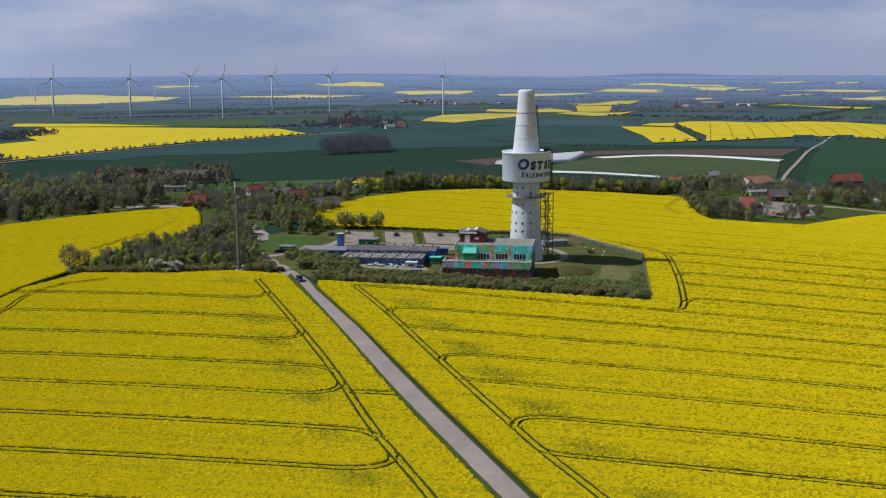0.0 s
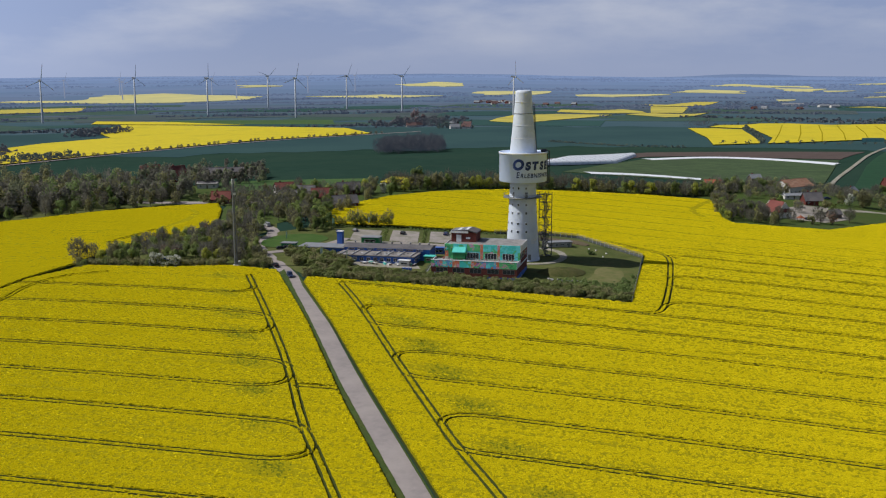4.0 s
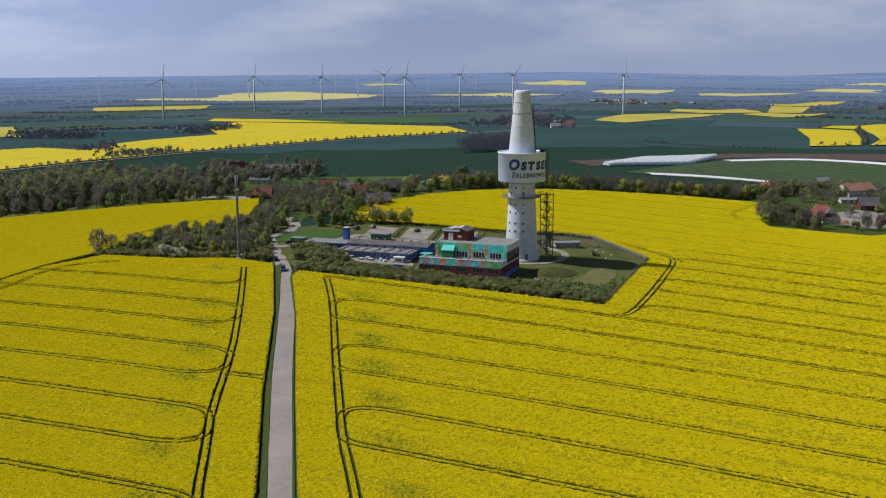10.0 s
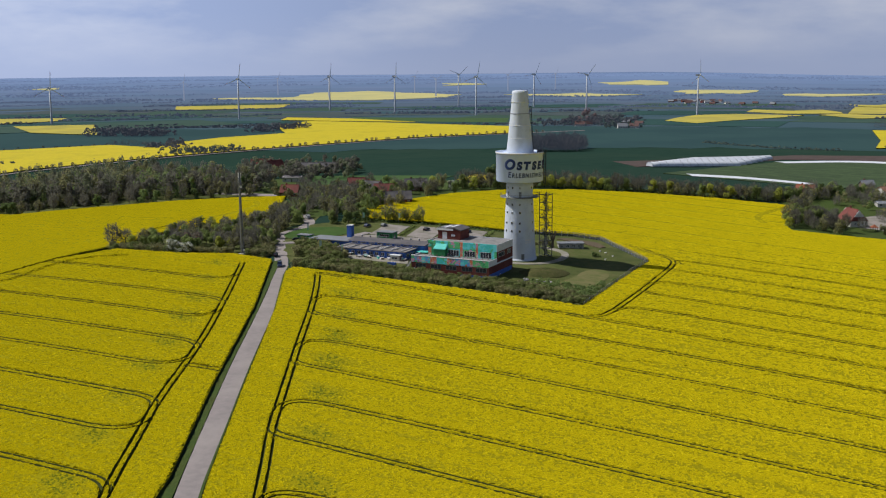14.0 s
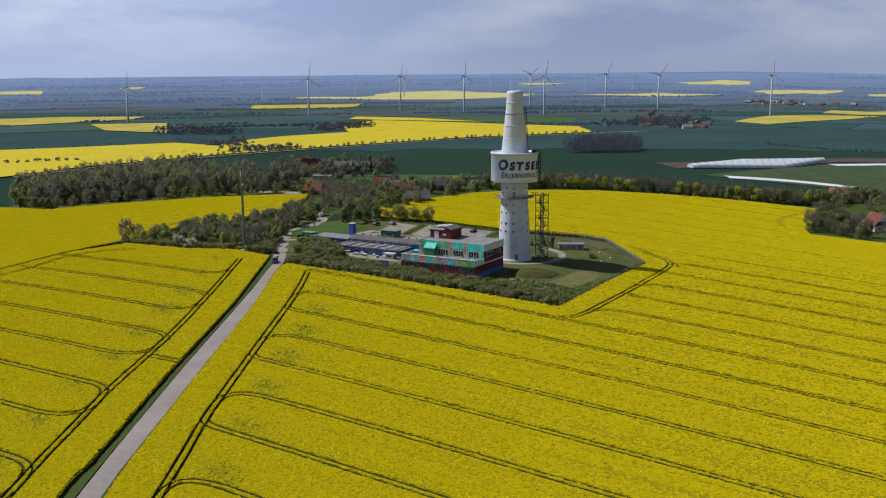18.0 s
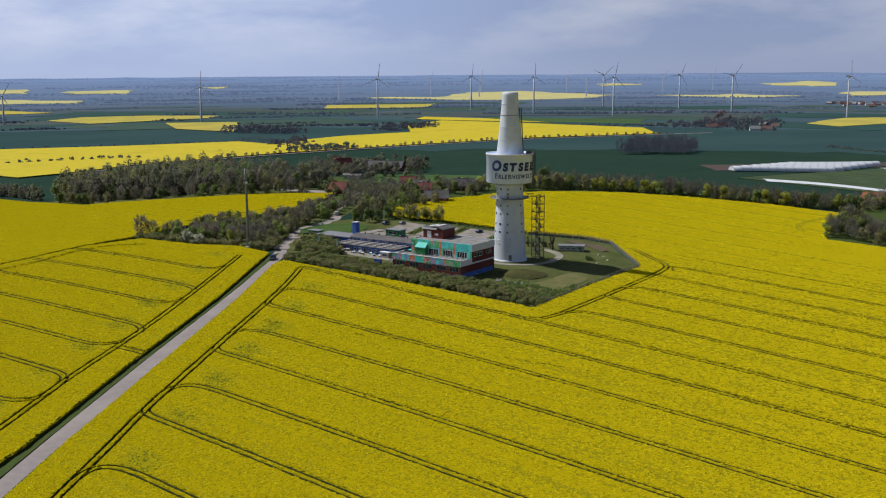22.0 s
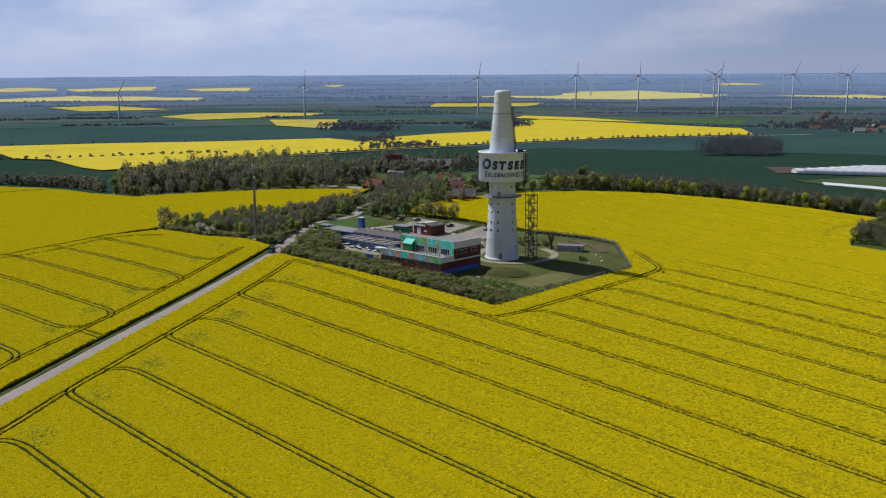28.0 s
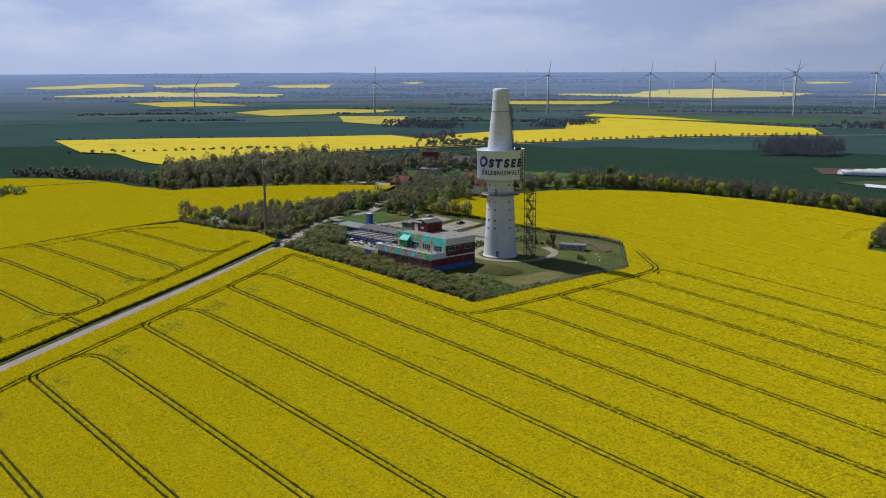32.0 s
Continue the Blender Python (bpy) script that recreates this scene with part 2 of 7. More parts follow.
WOODWALL = surface("weathered_boards", (0.17, 0.13, 0.10), (0.12, 0.095, 0.075), 1.2, rough=0.9)
BARK = surface("bark", (0.085, 0.066, 0.052), (0.055, 0.044, 0.036), 2.0, rough=0.95)


# ---- the land ----
LAND = (-2.15, -5.03, 4.75, -5.09, -3.79, -0.91)
KNOLLS = ((-100, 400, 70, 1.79), (115, 510, 60, -1.32), (175, 600, 50, 0.40), (34, 430, 45, 0.72), (215, 690, 50, 7.0))


def smooth(a, b, x):
    t = np.clip((x - a) / (b - a), 0, 1)
    return t * t * (3 - 2 * t)


def land(x, y):
    """Height of the ground."""
    x, y = np.asarray(x, float), np.asarray(y, float)
    u, v = (x - 30) / 200, (y - 400) / 200
    near = LAND[0] + LAND[1] * u + LAND[2] * v + LAND[3] * u * u + LAND[4] * u * v + LAND[5] * v * v
    for a, b, s, h in KNOLLS:
        near = near + h * np.exp(-((x - a) ** 2 + (y - b) ** 2) / (2 * s * s))
    w = smooth(250, 700, np.hypot(x - 30, y - 420))
    far = -20 + 13 * np.exp(-((x - 250) ** 2 + (y - 850) ** 2) / (2 * 330 ** 2)) + (54 - 18 * smooth(-350, 750, x)) * smooth(2900, 4900, np.hypot(x, y))
    return near * (1 - w) + far * w


def high(x, y):
    return float(land(x, y))


def mesh_from(name, verts, faces, mats, picks=None, flat=True):
    me = bpy.data.meshes.new(name)
    me.from_pydata([tuple(map(float, v)) for v in verts], [], [tuple(map(int, f)) for f in faces])
    for m in mats:
        me.materials.append(m)
    if picks is not None:
        me.polygons.foreach_set("material_index", np.asarray(picks, dtype=np.int32))
    if not flat:
        me.polygons.foreach_set("use_smooth", np.ones(len(me.polygons), dtype=bool))
    me.update()
    return me


def thing(name, at=(0, 0, 0), turn=0.0, label="", category="", group="", kind=""):
    """A thing's empty, at its base."""
    ob = new(name)
    ob.empty_display_size = 0.5
    ob.matrix_world = pose(*at, 0, 0, turn)
    return tagged(ob, label, category, group, kind)


def part(name, data, material=None, parent=None, label=""):
    """Links a bmesh, or a mesh made already, as ONE mesh object under a thing or a part, in the coordinates of that parent."""
    if isinstance(data, bmesh.types.BMesh):
        me = bpy.data.meshes.new(name)
        data.to_mesh(me)
        data.free()
    else:
        me = data
    if material is not None and not me.materials:
        me.materials.append(material)
    ob = new(name, me)
    if parent is not None:
        ob.parent = parent
    if label:
        ob["label"] = label
    return ob


def inside(px, py, poly):
    res = np.zeros(px.shape, bool)
    n = len(poly)
    for i in range(n):
        (x1, y1), (x2, y2) = poly[i], poly[(i + 1) % n]
        c = (y1 > py) != (y2 > py)
        with np.errstate(divide="ignore", invalid="ignore"):
            res ^= c & (px < (x2 - x1) * (py - y1) / (y2 - y1) + x1)
    return res


def resample(line, step, closed=False):
    pts = [np.array(p, float) for p in line]
    if closed:
        pts.append(pts[0])
    out = []
    for a, b in zip(pts, pts[1:]):
        k = max(1, int(np.ceil(np.linalg.norm(b - a) / step)))
        out += [a + (b - a) * i / k for i in range(k)]
    if not closed:
        out.append(pts[-1])
    return np.array(out)


def rounded(line, times=2):
    """Corner cutting: a smooth way through a few points."""
    p = [np.array(q, float) for q in line]
    for _ in range(times):
        q = [p[0]]
        for a, b in zip(p, p[1:]):
            q += [a * 0.75 + b * 0.25, a * 0.25 + b * 0.75]
        p = q + [p[-1]]
    return np.array(p)


def rut_distance(pts, segs):
    d = np.full(len(pts), 99.0)
    if not len(segs):
        return d
    a, b = segs[:, :2], segs[:, 2:]
    ab = b - a
    ll = (ab ** 2).sum(1)
    for i in range(0, len(pts), 400):
        p = pts[i:i + 400, None, :]
        t = np.clip(((p - a) * ab).sum(2) / ll, 0, 1)
        q = a + ab * t[..., None]
        d[i:i + 400] = np.sqrt(((p - q) ** 2).sum(2).min(1))
    return d


def sheet(outline, up, step, mats, ruts=(), half=0.32, bottom=0.40, rough=0.0, skirt=True, border=None):
    """A sheet that lies on the land inside an outline; ruts are pressed into it down to the soil."""
    from_edge = resample(outline, border or step, True)
    verts = [tuple(p) for p in from_edge]
    edges = [(i, (i + 1) % len(verts)) for i in range(len(verts))]
    lo, hi = from_edge.min(0), from_edge.max(0)
    segs = []
    for line in ruts:
        c = resample(line, 5.0)
        d = np.gradient(c, axis=0)
        d /= np.linalg.norm(d, axis=1)[:, None]
        nrm = np.stack([-d[:, 1], d[:, 0]], 1)
        segs.append(np.hstack([c[:-1], c[1:]]))
        for k in (-1, 0, 1):
            q = c + nrm * (k * half)
            ok = inside(q[:, 0], q[:, 1], [tuple(p) for p in from_edge])
            base = len(verts)
            verts += [tuple(p) for p in q]
            edges += [(base + i, base + i + 1) for i in range(len(q) - 1) if ok[i] and ok[i + 1]]
    segs = np.vstack(segs) if len(segs) else np.zeros((0, 4))
    gx, gy = np.meshgrid(np.arange(lo[0], hi[0], step), np.arange(lo[1], hi[1], step))
    g = np.stack([gx.ravel(), gy.ravel()], 1)
    g += np.random.uniform(-0.3, 0.3, g.shape) * step
    g = g[inside(g[:, 0], g[:, 1], [tuple(p) for p in from_edge])]
    if len(segs):
        g = g[rut_distance(g, segs) > half * 2.2]
    verts += [tuple(p) for p in g]
    from mathutils.geometry import delaunay_2d_cdt
    v, e, f, *_ = delaunay_2d_cdt([Vector(p) for p in verts], edges, [], 1, 1e-4)
    v = np.array([tuple(p) for p in v])
    z = land(v[:, 0], v[:, 1])
    depth = rut_distance(v, segs)
    lift = np.where(depth < half * 0.5, bottom, up)
    if rough:
        lift = lift + np.where(depth < half * 1.8, 0, rough) * np.random.uniform(-1, 1, len(v))
    picks = [1 if min(depth[i] for i in t) < half * 0.5 else 0 for t in f] if len(segs) else [0] * len(f)
    v3 = [(x, y, a + b) for (x, y), a, b in zip(v, z, lift)]
    faces = [tuple(t) for t in f]
    faces = [t if (v[t[1]][0] - v[t[0]][0]) * (v[t[2]][1] - v[t[0]][1]) - (v[t[1]][1] - v[t[0]][1]) * (v[t[2]][0] - v[t[0]][0]) > 0 else t[::-1] for t in faces]
    if skirt:
        count = {}
        for t in faces:
            for a, b in zip(t, t[1:] + t[:1]):
                count[(a, b)] = 1
        for (a, b) in list(count):
            if (b, a) not in count:
                k = len(v3)
                v3 += [(v3[b][0], v3[b][1], z[b] - 0.3), (v3[a][0], v3[a][1], z[a] - 0.3)]
                faces.append((b, a, k + 1, k))
                picks.append(min(1, len(mats) - 1))
    return v3, faces, mats, picks


def field(name, outline, up, step, mats, label, category="field", **more):
    ob = new(name, mesh_from(name, *sheet(outline, up, step, mats, **more)))
    return tagged(ob, label, category, kind="structure")


def ribbon(name, line, width, material, label, up=0.12, step=3.0, category="road"):
    c = resample(line, step)
    d = np.gradient(c, axis=0)
    d /= np.linalg.norm(d, axis=1)[:, None]
    nrm = np.stack([-d[:, 1], d[:, 0]], 1)
    w = width if hasattr(width, "__len__") else [width] * len(c)
    w = np.interp(np.linspace(0, 1, len(c)), np.linspace(0, 1, len(w)), w)
    rows = []
    for k, drop in ((-0.56, -0.35), (-0.5, 0), (-0.25, 0.03), (0, 0.05), (0.25, 0.03), (0.5, 0), (0.56, -0.35)):
        q = c + nrm * (k * w)[:, None]
        rows.append(np.column_stack([q, land(q[:, 0], q[:, 1]) + up + drop]))
    verts = np.stack(rows, 1).reshape(-1, 3)
    n = len(rows)
    faces = [(i * n + j + 1, i * n + j, (i + 1) * n + j, (i + 1) * n + j + 1) for i in range(len(c) - 1) for j in range(n - 1)]
    ob = new(name, mesh_from(name, verts, faces, [material]))
    return tagged(ob, label, category, kind="structure")


# one ground sheet out to the horizon
rings = [0.0] + list(np.geomspace(12, 4900, 120))
spokes = 144
gv, gf = [], []
for r in rings[1:]:
    for k in range(spokes):
        a = 2 * math.pi * k / spokes
        gv.append((60 + r * math.cos(a), 330 + r * math.sin(a)) if r < 1500 else
                  (60 * (4900 - r) / 3400 + r * math.cos(a), 330 * (4900 - r) / 3400 + r * math.sin(a)))
gv = np.array(gv)
gz = land(gv[:, 0], gv[:, 1])
gpts = list(np.column_stack([gv, gz])) + [(60, 330, high(60, 330))]
for i in range(len(rings) - 2):
    for k in range(spokes):
        gf.append((i * spokes + k, (i + 1) * spokes + k, (i + 1) * spokes + (k + 1) % spokes, i * spokes + (k + 1) % spokes))
gf += [(len(gpts) - 1, k, (k + 1) % spokes) for k in range(spokes)]
ground = tagged(new("ground", mesh_from("ground", gpts, gf, [CEREAL], flat=False)), "rolling farmland under dark green young wheat", "ground", kind="structure")


# ---- fields ----
def rut_pair(line, gauge=1.9):
    c = np.array(line, float)
    d = np.gradient(c, axis=0)
    d /= np.linalg.norm(d, axis=1)[:, None]
    nrm = np.stack([-d[:, 1], d[:, 0]], 1)
    return [c + nrm * gauge / 2, c - nrm * gauge / 2]


def cross_at(line, nx, ny, c):
    """Where a headland track meets the line nx x + ny y = c, and how far along."""
    for a, b in zip(line, line[1:]):
        da, db = nx * a[0] + ny * a[1] - c, nx * b[0] + ny * b[1] - c
        if da * db <= 0 and da != db:
            return np.array(a) + (np.array(b) - np.array(a)) * da / (da - db), (np.array(b) - np.array(a)) / np.linalg.norm(np.array(b) - np.array(a))
    return None, None


def tramline(headland, nx, ny, c, length, way, bend, radius):
    """One tramline that leaves the headland track in an arc: bend +1 from the road's far end, -1 from its near end, 0 straight."""
    p, along = cross_at(headland, nx, ny, c)
    if p is None:
        return None
    d = np.array((ny, -nx)) * way
    if bend == 0:
        return [p, p + d * 4, p + d * length]
    s = along * bend
    start = p + s * radius
    pts = [start]
    for k in range(1, 7):
        t = k / 6
        pts.append((1 - t) ** 2 * start + 2 * t * (1 - t) * (p + s * 0.5) + t * t * (p + d * radius * 1.2))
    return pts + [p + d * length]


# the lane that climbs from the fields to the grounds of the tower
LANE = rounded([(150, -110), (100, 6), (62, 88), (38, 140), (17, 191), (1, 233), (-11, 265), (-30, 319), (-44, 358), (-60, 393), (-75, 420), (-84, 440), (-81, 458), (-84, 476), (-97, 492), (-106, 522), (-100, 560)], 2)
ribbon("verge", [(150, -110), (100, 6), (62, 88), (34, 148)], 13, LUSH, "rough green verge along the lane", up=0.03, category="verge")
road = ribbon("road", LANE, 5.4, ASPHALT, "narrow grey asphalt lane between rape fields")

HEAD_R = [(60, 124), (32, 194.5), (21, 220.5), (14.4, 239), (3.4, 270), (-4, 291), (-14, 320.4), (-23, 344.8), (-32, 366.6)]
RIM_R = rounded([(-32, 369), (-24, 366.5), (0, 361), (43, 348.5), (71.5, 342), (80, 342), (83.7, 352), (89.5, 385), (93, 410), (96.5, 438), (95, 449), (86, 458), (72, 474)], 2)
HEAD_L = [(24, 132), (2, 183.2), (-9.2, 212.5), (-16, 229.3), (-30.5, 275), (-46.5, 318), (-60.8, 354.6), (-69, 375)]
ruts = rut_pair(rounded(HEAD_R, 1)) + rut_pair(RIM_R)
RX, RY, LX, LY = 0.236, 0.9717, 0.182, 0.9833
for k in range(-3, 7):
    t = tramline(HEAD_R, RX, RY, 217 + 22 * k, 330, 1, -1 if k % 2 else 1, 13 if k % 2 else 4)
    if t:
        ruts += rut_pair(t)
for k in range(6, 12):
    t = tramline([tuple(q) for q in RIM_R[14:]], RX, RY, 217 + 22 * k, 260, 1, -1 if k % 2 else 1, 10 if k % 2 else 4)
    if t:
        ruts += rut_pair(t)
for k in range(12, 21):
    c = 217 + 22 * k
    x0 = 92 if c < 500 else (-52 if c < 590 else -20)
    a = np.array((x0, (c - RX * x0) / RY))
    ruts.append(np.array([a, a + np.array((RY, -RX)) * (330 if c < 530 else 190)]))
ruts += rut_pair(rounded([(150, 640), (139, 618), (131, 600), (127, 585), (131, 570)], 2))
RUTS_BIG = ruts
BIG = [(154, -110), (104, 6), (66.5, 88), (42.2, 140), (20.7, 191), (-0.8, 248), (-27.2, 320), (-46.5, 368), (-47, 376), (72.5, 355.5), (86, 441), (60, 483), (46, 486), (20, 482), (-22, 488), (-66, 489), (-72, 515),
                  (-64, 550), (-45, 586), (-20, 611), (16, 631), (57, 641), (105, 644), (140, 637), (152, 628), (144, 595), (142, 573), (145, 556), (167, 554), (194, 554), (218, 578), (245, 606), (278, 636), (420, 640), (560, 560), (640, 300), (560, -110)]
big_field = field("rape_field", BIG, 0.95, 5.0, [RAPE, STEMS], "rape field in full yellow bloom with tractor tramlines", ruts=ruts, rough=0.10, border=2.0)
ruts = rut_pair(rounded(HEAD_L, 1))
for k in range(-1, 8):
    c = 182 + 21.5 * k
    t = tramline(HEAD_L, LX, LY, c, 150, -1, 1 if k % 2 else -1, 14 if k % 2 else 6)
    if t:
        ruts += rut_pair(t)
ruts += rut_pair([(-25, 258.4), (-13, 256.6)])
ruts += rut_pair(rounded([(-163, 316), (-156, 322), (-149, 341), (-150, 362), (-142, 376), (-128, 381)], 2))
RUTS_LEFT = ruts
LEFT = [(144, -110), (94, 6), (56, 88), (33, 140), (15, 180), (11.8, 191), (-9.8, 248), (-34.9, 320), (-60.5, 385), (-82, 392), (-105, 388), (-140, 393), (-155, 373), (-160.5, 346), (-167.5, 310), (-189, 200), (-205, 70), (-232, -110)]
left_field = field("rape_field", LEFT, 0.95, 5.0, [RAPE, STEMS], "yellow flowering rape field beside the asphalt lane", ruts=ruts, rough=0.10, border=2.0)
ruts = []
ruts += rut_pair(rounded([(-150, 440), (-132, 492), (-136, 526), (-158, 531)], 2))
ruts += rut_pair(rounded([(-420, 480), (-404, 500), (-372, 506)], 2))
RUTS_BACK = ruts
BACK = [(-168.8, 310), (-161.8, 346), (-156.6, 374), (-146, 398), (-142, 428), (-124, 460), (-116, 478), (-118, 498), (-126, 530), (-134, 550), (-161, 540), (-190, 527), (-217, 510), (-270, 484), (-343, 508), (-400, 534), (-467, 557), (-540, 560), (-583, 537), (-600, 300), (-480, -110), (-236, -110), (-208, 60)]
ribbon("verge", [(-540, 470), (-498, 503), (-481, 521), (-460, 539), (-441, 546)], 3.0, LUSH, "strip of dark grass between two rape fields", up=1.45)
back_field = field("rape_field", BACK, 0.95, 6.0, [RAPE, STEMS], "yellow rape field running up to a dark wood", ruts=ruts, rough=0.10, border=4.0)
field("verge", [(50, 104), (33.4, 140), (17.5, 168), (12.3, 191), (-9.3, 248), (-34.4, 320), (-60, 385), (-59, 390), (-47, 357), (-33, 319), (-14, 265), (-2, 233), (14, 191), (35, 138), (52, 103)], 0.25, 3.0, [LUSH], "strip of rough green grass along the lane", rough=0.12)
field("verge", [(57, 106), (41.6, 140), (20.2, 191), (-1.3, 248), (-27.7, 320), (-46.5, 366), (-53, 386), (-56.5, 393), (-41, 358), (-27, 319), (-8, 265), (4, 233), (19.6, 191), (40.6, 140)], 0.2, 3.0, [LUSH], "strip of green grass along the lane")

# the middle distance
# thin haze over far rape, painted as a paler base and faint blue emission
RAPE_HAZE = distant("rape_painted_thin_haze", (0.42, 0.345, 0.045), (0.33, 0.285, 0.05), 0.02, (0.022, 0.028, 0.042))
MID = [
    ("rape_field", [(-960, 816), (-872, 931), (-764, 1035), (-675, 1153), (-590, 1125), (-612, 1203), (-600, 1305), (-552, 1412), (-640, 1560), (-663, 1735), (-513, 1710), (-258, 1638), (-196, 1500), (-330, 1352), (-424, 1175), (-505, 1010), (-556, 850), (-560, 740), (-569, 695), (-614, 704), (-720, 746), (-767, 732)], 1.4, RAPE_FAR, "wide yellow rape field along an avenue"),
    ("rape_field", [(-640, 1745), (-450, 1735), (-620, 1830), (-760, 1850), (-730, 1760)], 1.4, RAPE_FAR, "yellow rape field on a rise"),
    ("rape_field", [(274, 1612), (312, 1606), (347, 1572), (331, 1430), (307, 1250), (297, 1222), (241, 1190), (262, 1363)], 1.4, RAPE_FAR, "yellow rape field beside a hedge"),
    ("rape_field", [(312, 1648), (334, 1698), (376, 1706), (412, 1748), (459, 1745), (512, 1702), (603, 1725), (653, 1684), (690, 1598), (900, 1480), (720, 1240), (540, 1269), (509, 1340), (441, 1318), (351, 1250), (308, 1222), (343, 1354), (356, 1475), (362, 1600)], 1.4, RAPE_FAR, "yellow rape field with dark tramlines"),
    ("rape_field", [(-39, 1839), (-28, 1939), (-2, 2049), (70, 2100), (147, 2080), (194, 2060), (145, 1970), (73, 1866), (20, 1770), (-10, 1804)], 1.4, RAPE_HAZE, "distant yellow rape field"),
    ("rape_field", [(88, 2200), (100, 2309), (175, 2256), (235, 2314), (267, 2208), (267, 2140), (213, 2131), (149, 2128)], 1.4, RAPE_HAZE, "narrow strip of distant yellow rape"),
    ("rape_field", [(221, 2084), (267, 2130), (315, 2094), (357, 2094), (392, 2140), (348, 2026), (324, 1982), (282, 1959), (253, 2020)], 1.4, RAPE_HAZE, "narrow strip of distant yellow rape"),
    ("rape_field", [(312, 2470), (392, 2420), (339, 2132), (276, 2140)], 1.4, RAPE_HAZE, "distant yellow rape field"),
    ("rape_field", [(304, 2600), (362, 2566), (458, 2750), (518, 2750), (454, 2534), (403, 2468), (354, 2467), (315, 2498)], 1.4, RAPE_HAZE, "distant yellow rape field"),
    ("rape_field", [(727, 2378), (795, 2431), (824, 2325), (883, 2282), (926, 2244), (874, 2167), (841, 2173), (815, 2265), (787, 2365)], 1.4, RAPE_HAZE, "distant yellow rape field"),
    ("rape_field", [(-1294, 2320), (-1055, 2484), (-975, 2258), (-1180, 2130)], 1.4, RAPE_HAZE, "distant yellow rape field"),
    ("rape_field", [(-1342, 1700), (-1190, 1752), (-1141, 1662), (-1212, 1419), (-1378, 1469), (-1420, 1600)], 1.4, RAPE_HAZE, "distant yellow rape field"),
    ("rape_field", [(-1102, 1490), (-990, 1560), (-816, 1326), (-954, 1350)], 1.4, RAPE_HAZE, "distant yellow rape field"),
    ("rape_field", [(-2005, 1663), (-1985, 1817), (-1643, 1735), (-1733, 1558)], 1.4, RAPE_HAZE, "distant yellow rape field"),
    ("rape_field", [(-58, 642), (-34, 644), (-26, 672), (-54, 674)], 1.2, RAPE_FAR, "small yellow rape patch behind the village trees"),
    ("meadow", [(-163, 640), (-112, 652), (-67, 665), (-80, 610), (-94, 600), (-147, 603)], 0.4, MEADOW, "bright green meadow by the village"),
    ("meadow", [(-560, 1760), (-300, 1760), (-330, 1900), (-640, 1880)], 0.8, MEADOW, "pale green meadow"),
    ("ploughed_field", [(10, 870), (60, 960), (154, 1064), (373, 1079), (322, 985), (190, 1012), (145, 1000), (36, 815)], 0.4, SOIL, "strip of bare brown ploughed soil"),
    ("vegetable_field", [(60, 770), (100, 880), (142, 970), (200, 1000), (318, 975), (262, 815), (170, 760)], 0.5, None, "green crop rows between plastic film"),
    ("meadow", [(475, 1262), (550, 1290), (640, 1150), (420, 780), (276, 790), (330, 935), (400, 1095)], 0.5, None, "dark green wheat field by a farm track"),
]
CROPROWS = surface("green_crop_rows", (0.070, 0.105, 0.045), (0.050, 0.080, 0.034), 0.2, (0.040, 0.062, 0.030), 0.9, rough=0.9, cut3=(0.45, 0.55), stretch=(17, 0.02, 0.3), spec=0.1)
WHEAT = surface("green_wheat", (0.020, 0.060, 0.030), (0.017, 0.050, 0.026), 0.1, (0.026, 0.066, 0.032), 0.9, rough=0.9, cut3=(0.55, 0.7), stretch=(65, 0.01, 0.15), spec=0.1)
for name, outline, up, material, label in MID:
    material = material or (CROPROWS if name == "vegetable_field" else WHEAT)
    field(name, outline, up, 22.0, [material, STEMS] if name == "rape_field" else [material], label)
for k in range(10):
    ribbon("wheel_track", [(324 + 30 * k, 1262 + 8 * k), (380 + 29 * k, 1480), (436 + 26 * k, 1706 - 9 * k)], 1.3, RAPE, "dark tramline through a distant rape field", up=1.52, step=20.0, category="track")
for line in ([(142, 961), (199, 1000), (255, 985), (308, 945)], [(78, 772), (120, 788), (163, 780)]):
    ribbon("plastic_film", rounded(line), 13, PLASTIC, "long strip of white plastic film over a crop", up=0.8, category="crop cover")
ribbon("farm_track", rounded([(262, 800), (285, 860), (326, 948), (392, 1100), (430, 1180), (496, 1333)]), 3.2, GRAVEL, "pale farm track climbing between fields", up=0.7, category="track")
ribbon("country_road", rounded([(-130, 1550), (-186, 1494), (-322, 1346), (-416, 1170), (-497, 1005), (-548, 848), (-552, 745)]), 5, ASPHALT, "country road with an avenue of trees", up=0.9)

# land at the limit of sight, its haze painted as blue base and emission
# rape nearer the horizon: stronger painted haze, paler yellow and more glow
HAZE_RAPE = distant("rape_painted_haze", (0.40, 0.35, 0.10), (0.34, 0.31, 0.10), 0.01, (0.10, 0.11, 0.12))
HAZE_HILL = distant("far_hills_painted_haze", (0.02, 0.03, 0.04), (0.03, 0.04, 0.05), 0.003, (0.140, 0.195, 0.340))
FAR_PLAIN = distant("wheat_painted_haze", (0.026, 0.052, 0.050), (0.040, 0.062, 0.058), 0.004, (0.027, 0.042, 0.070))


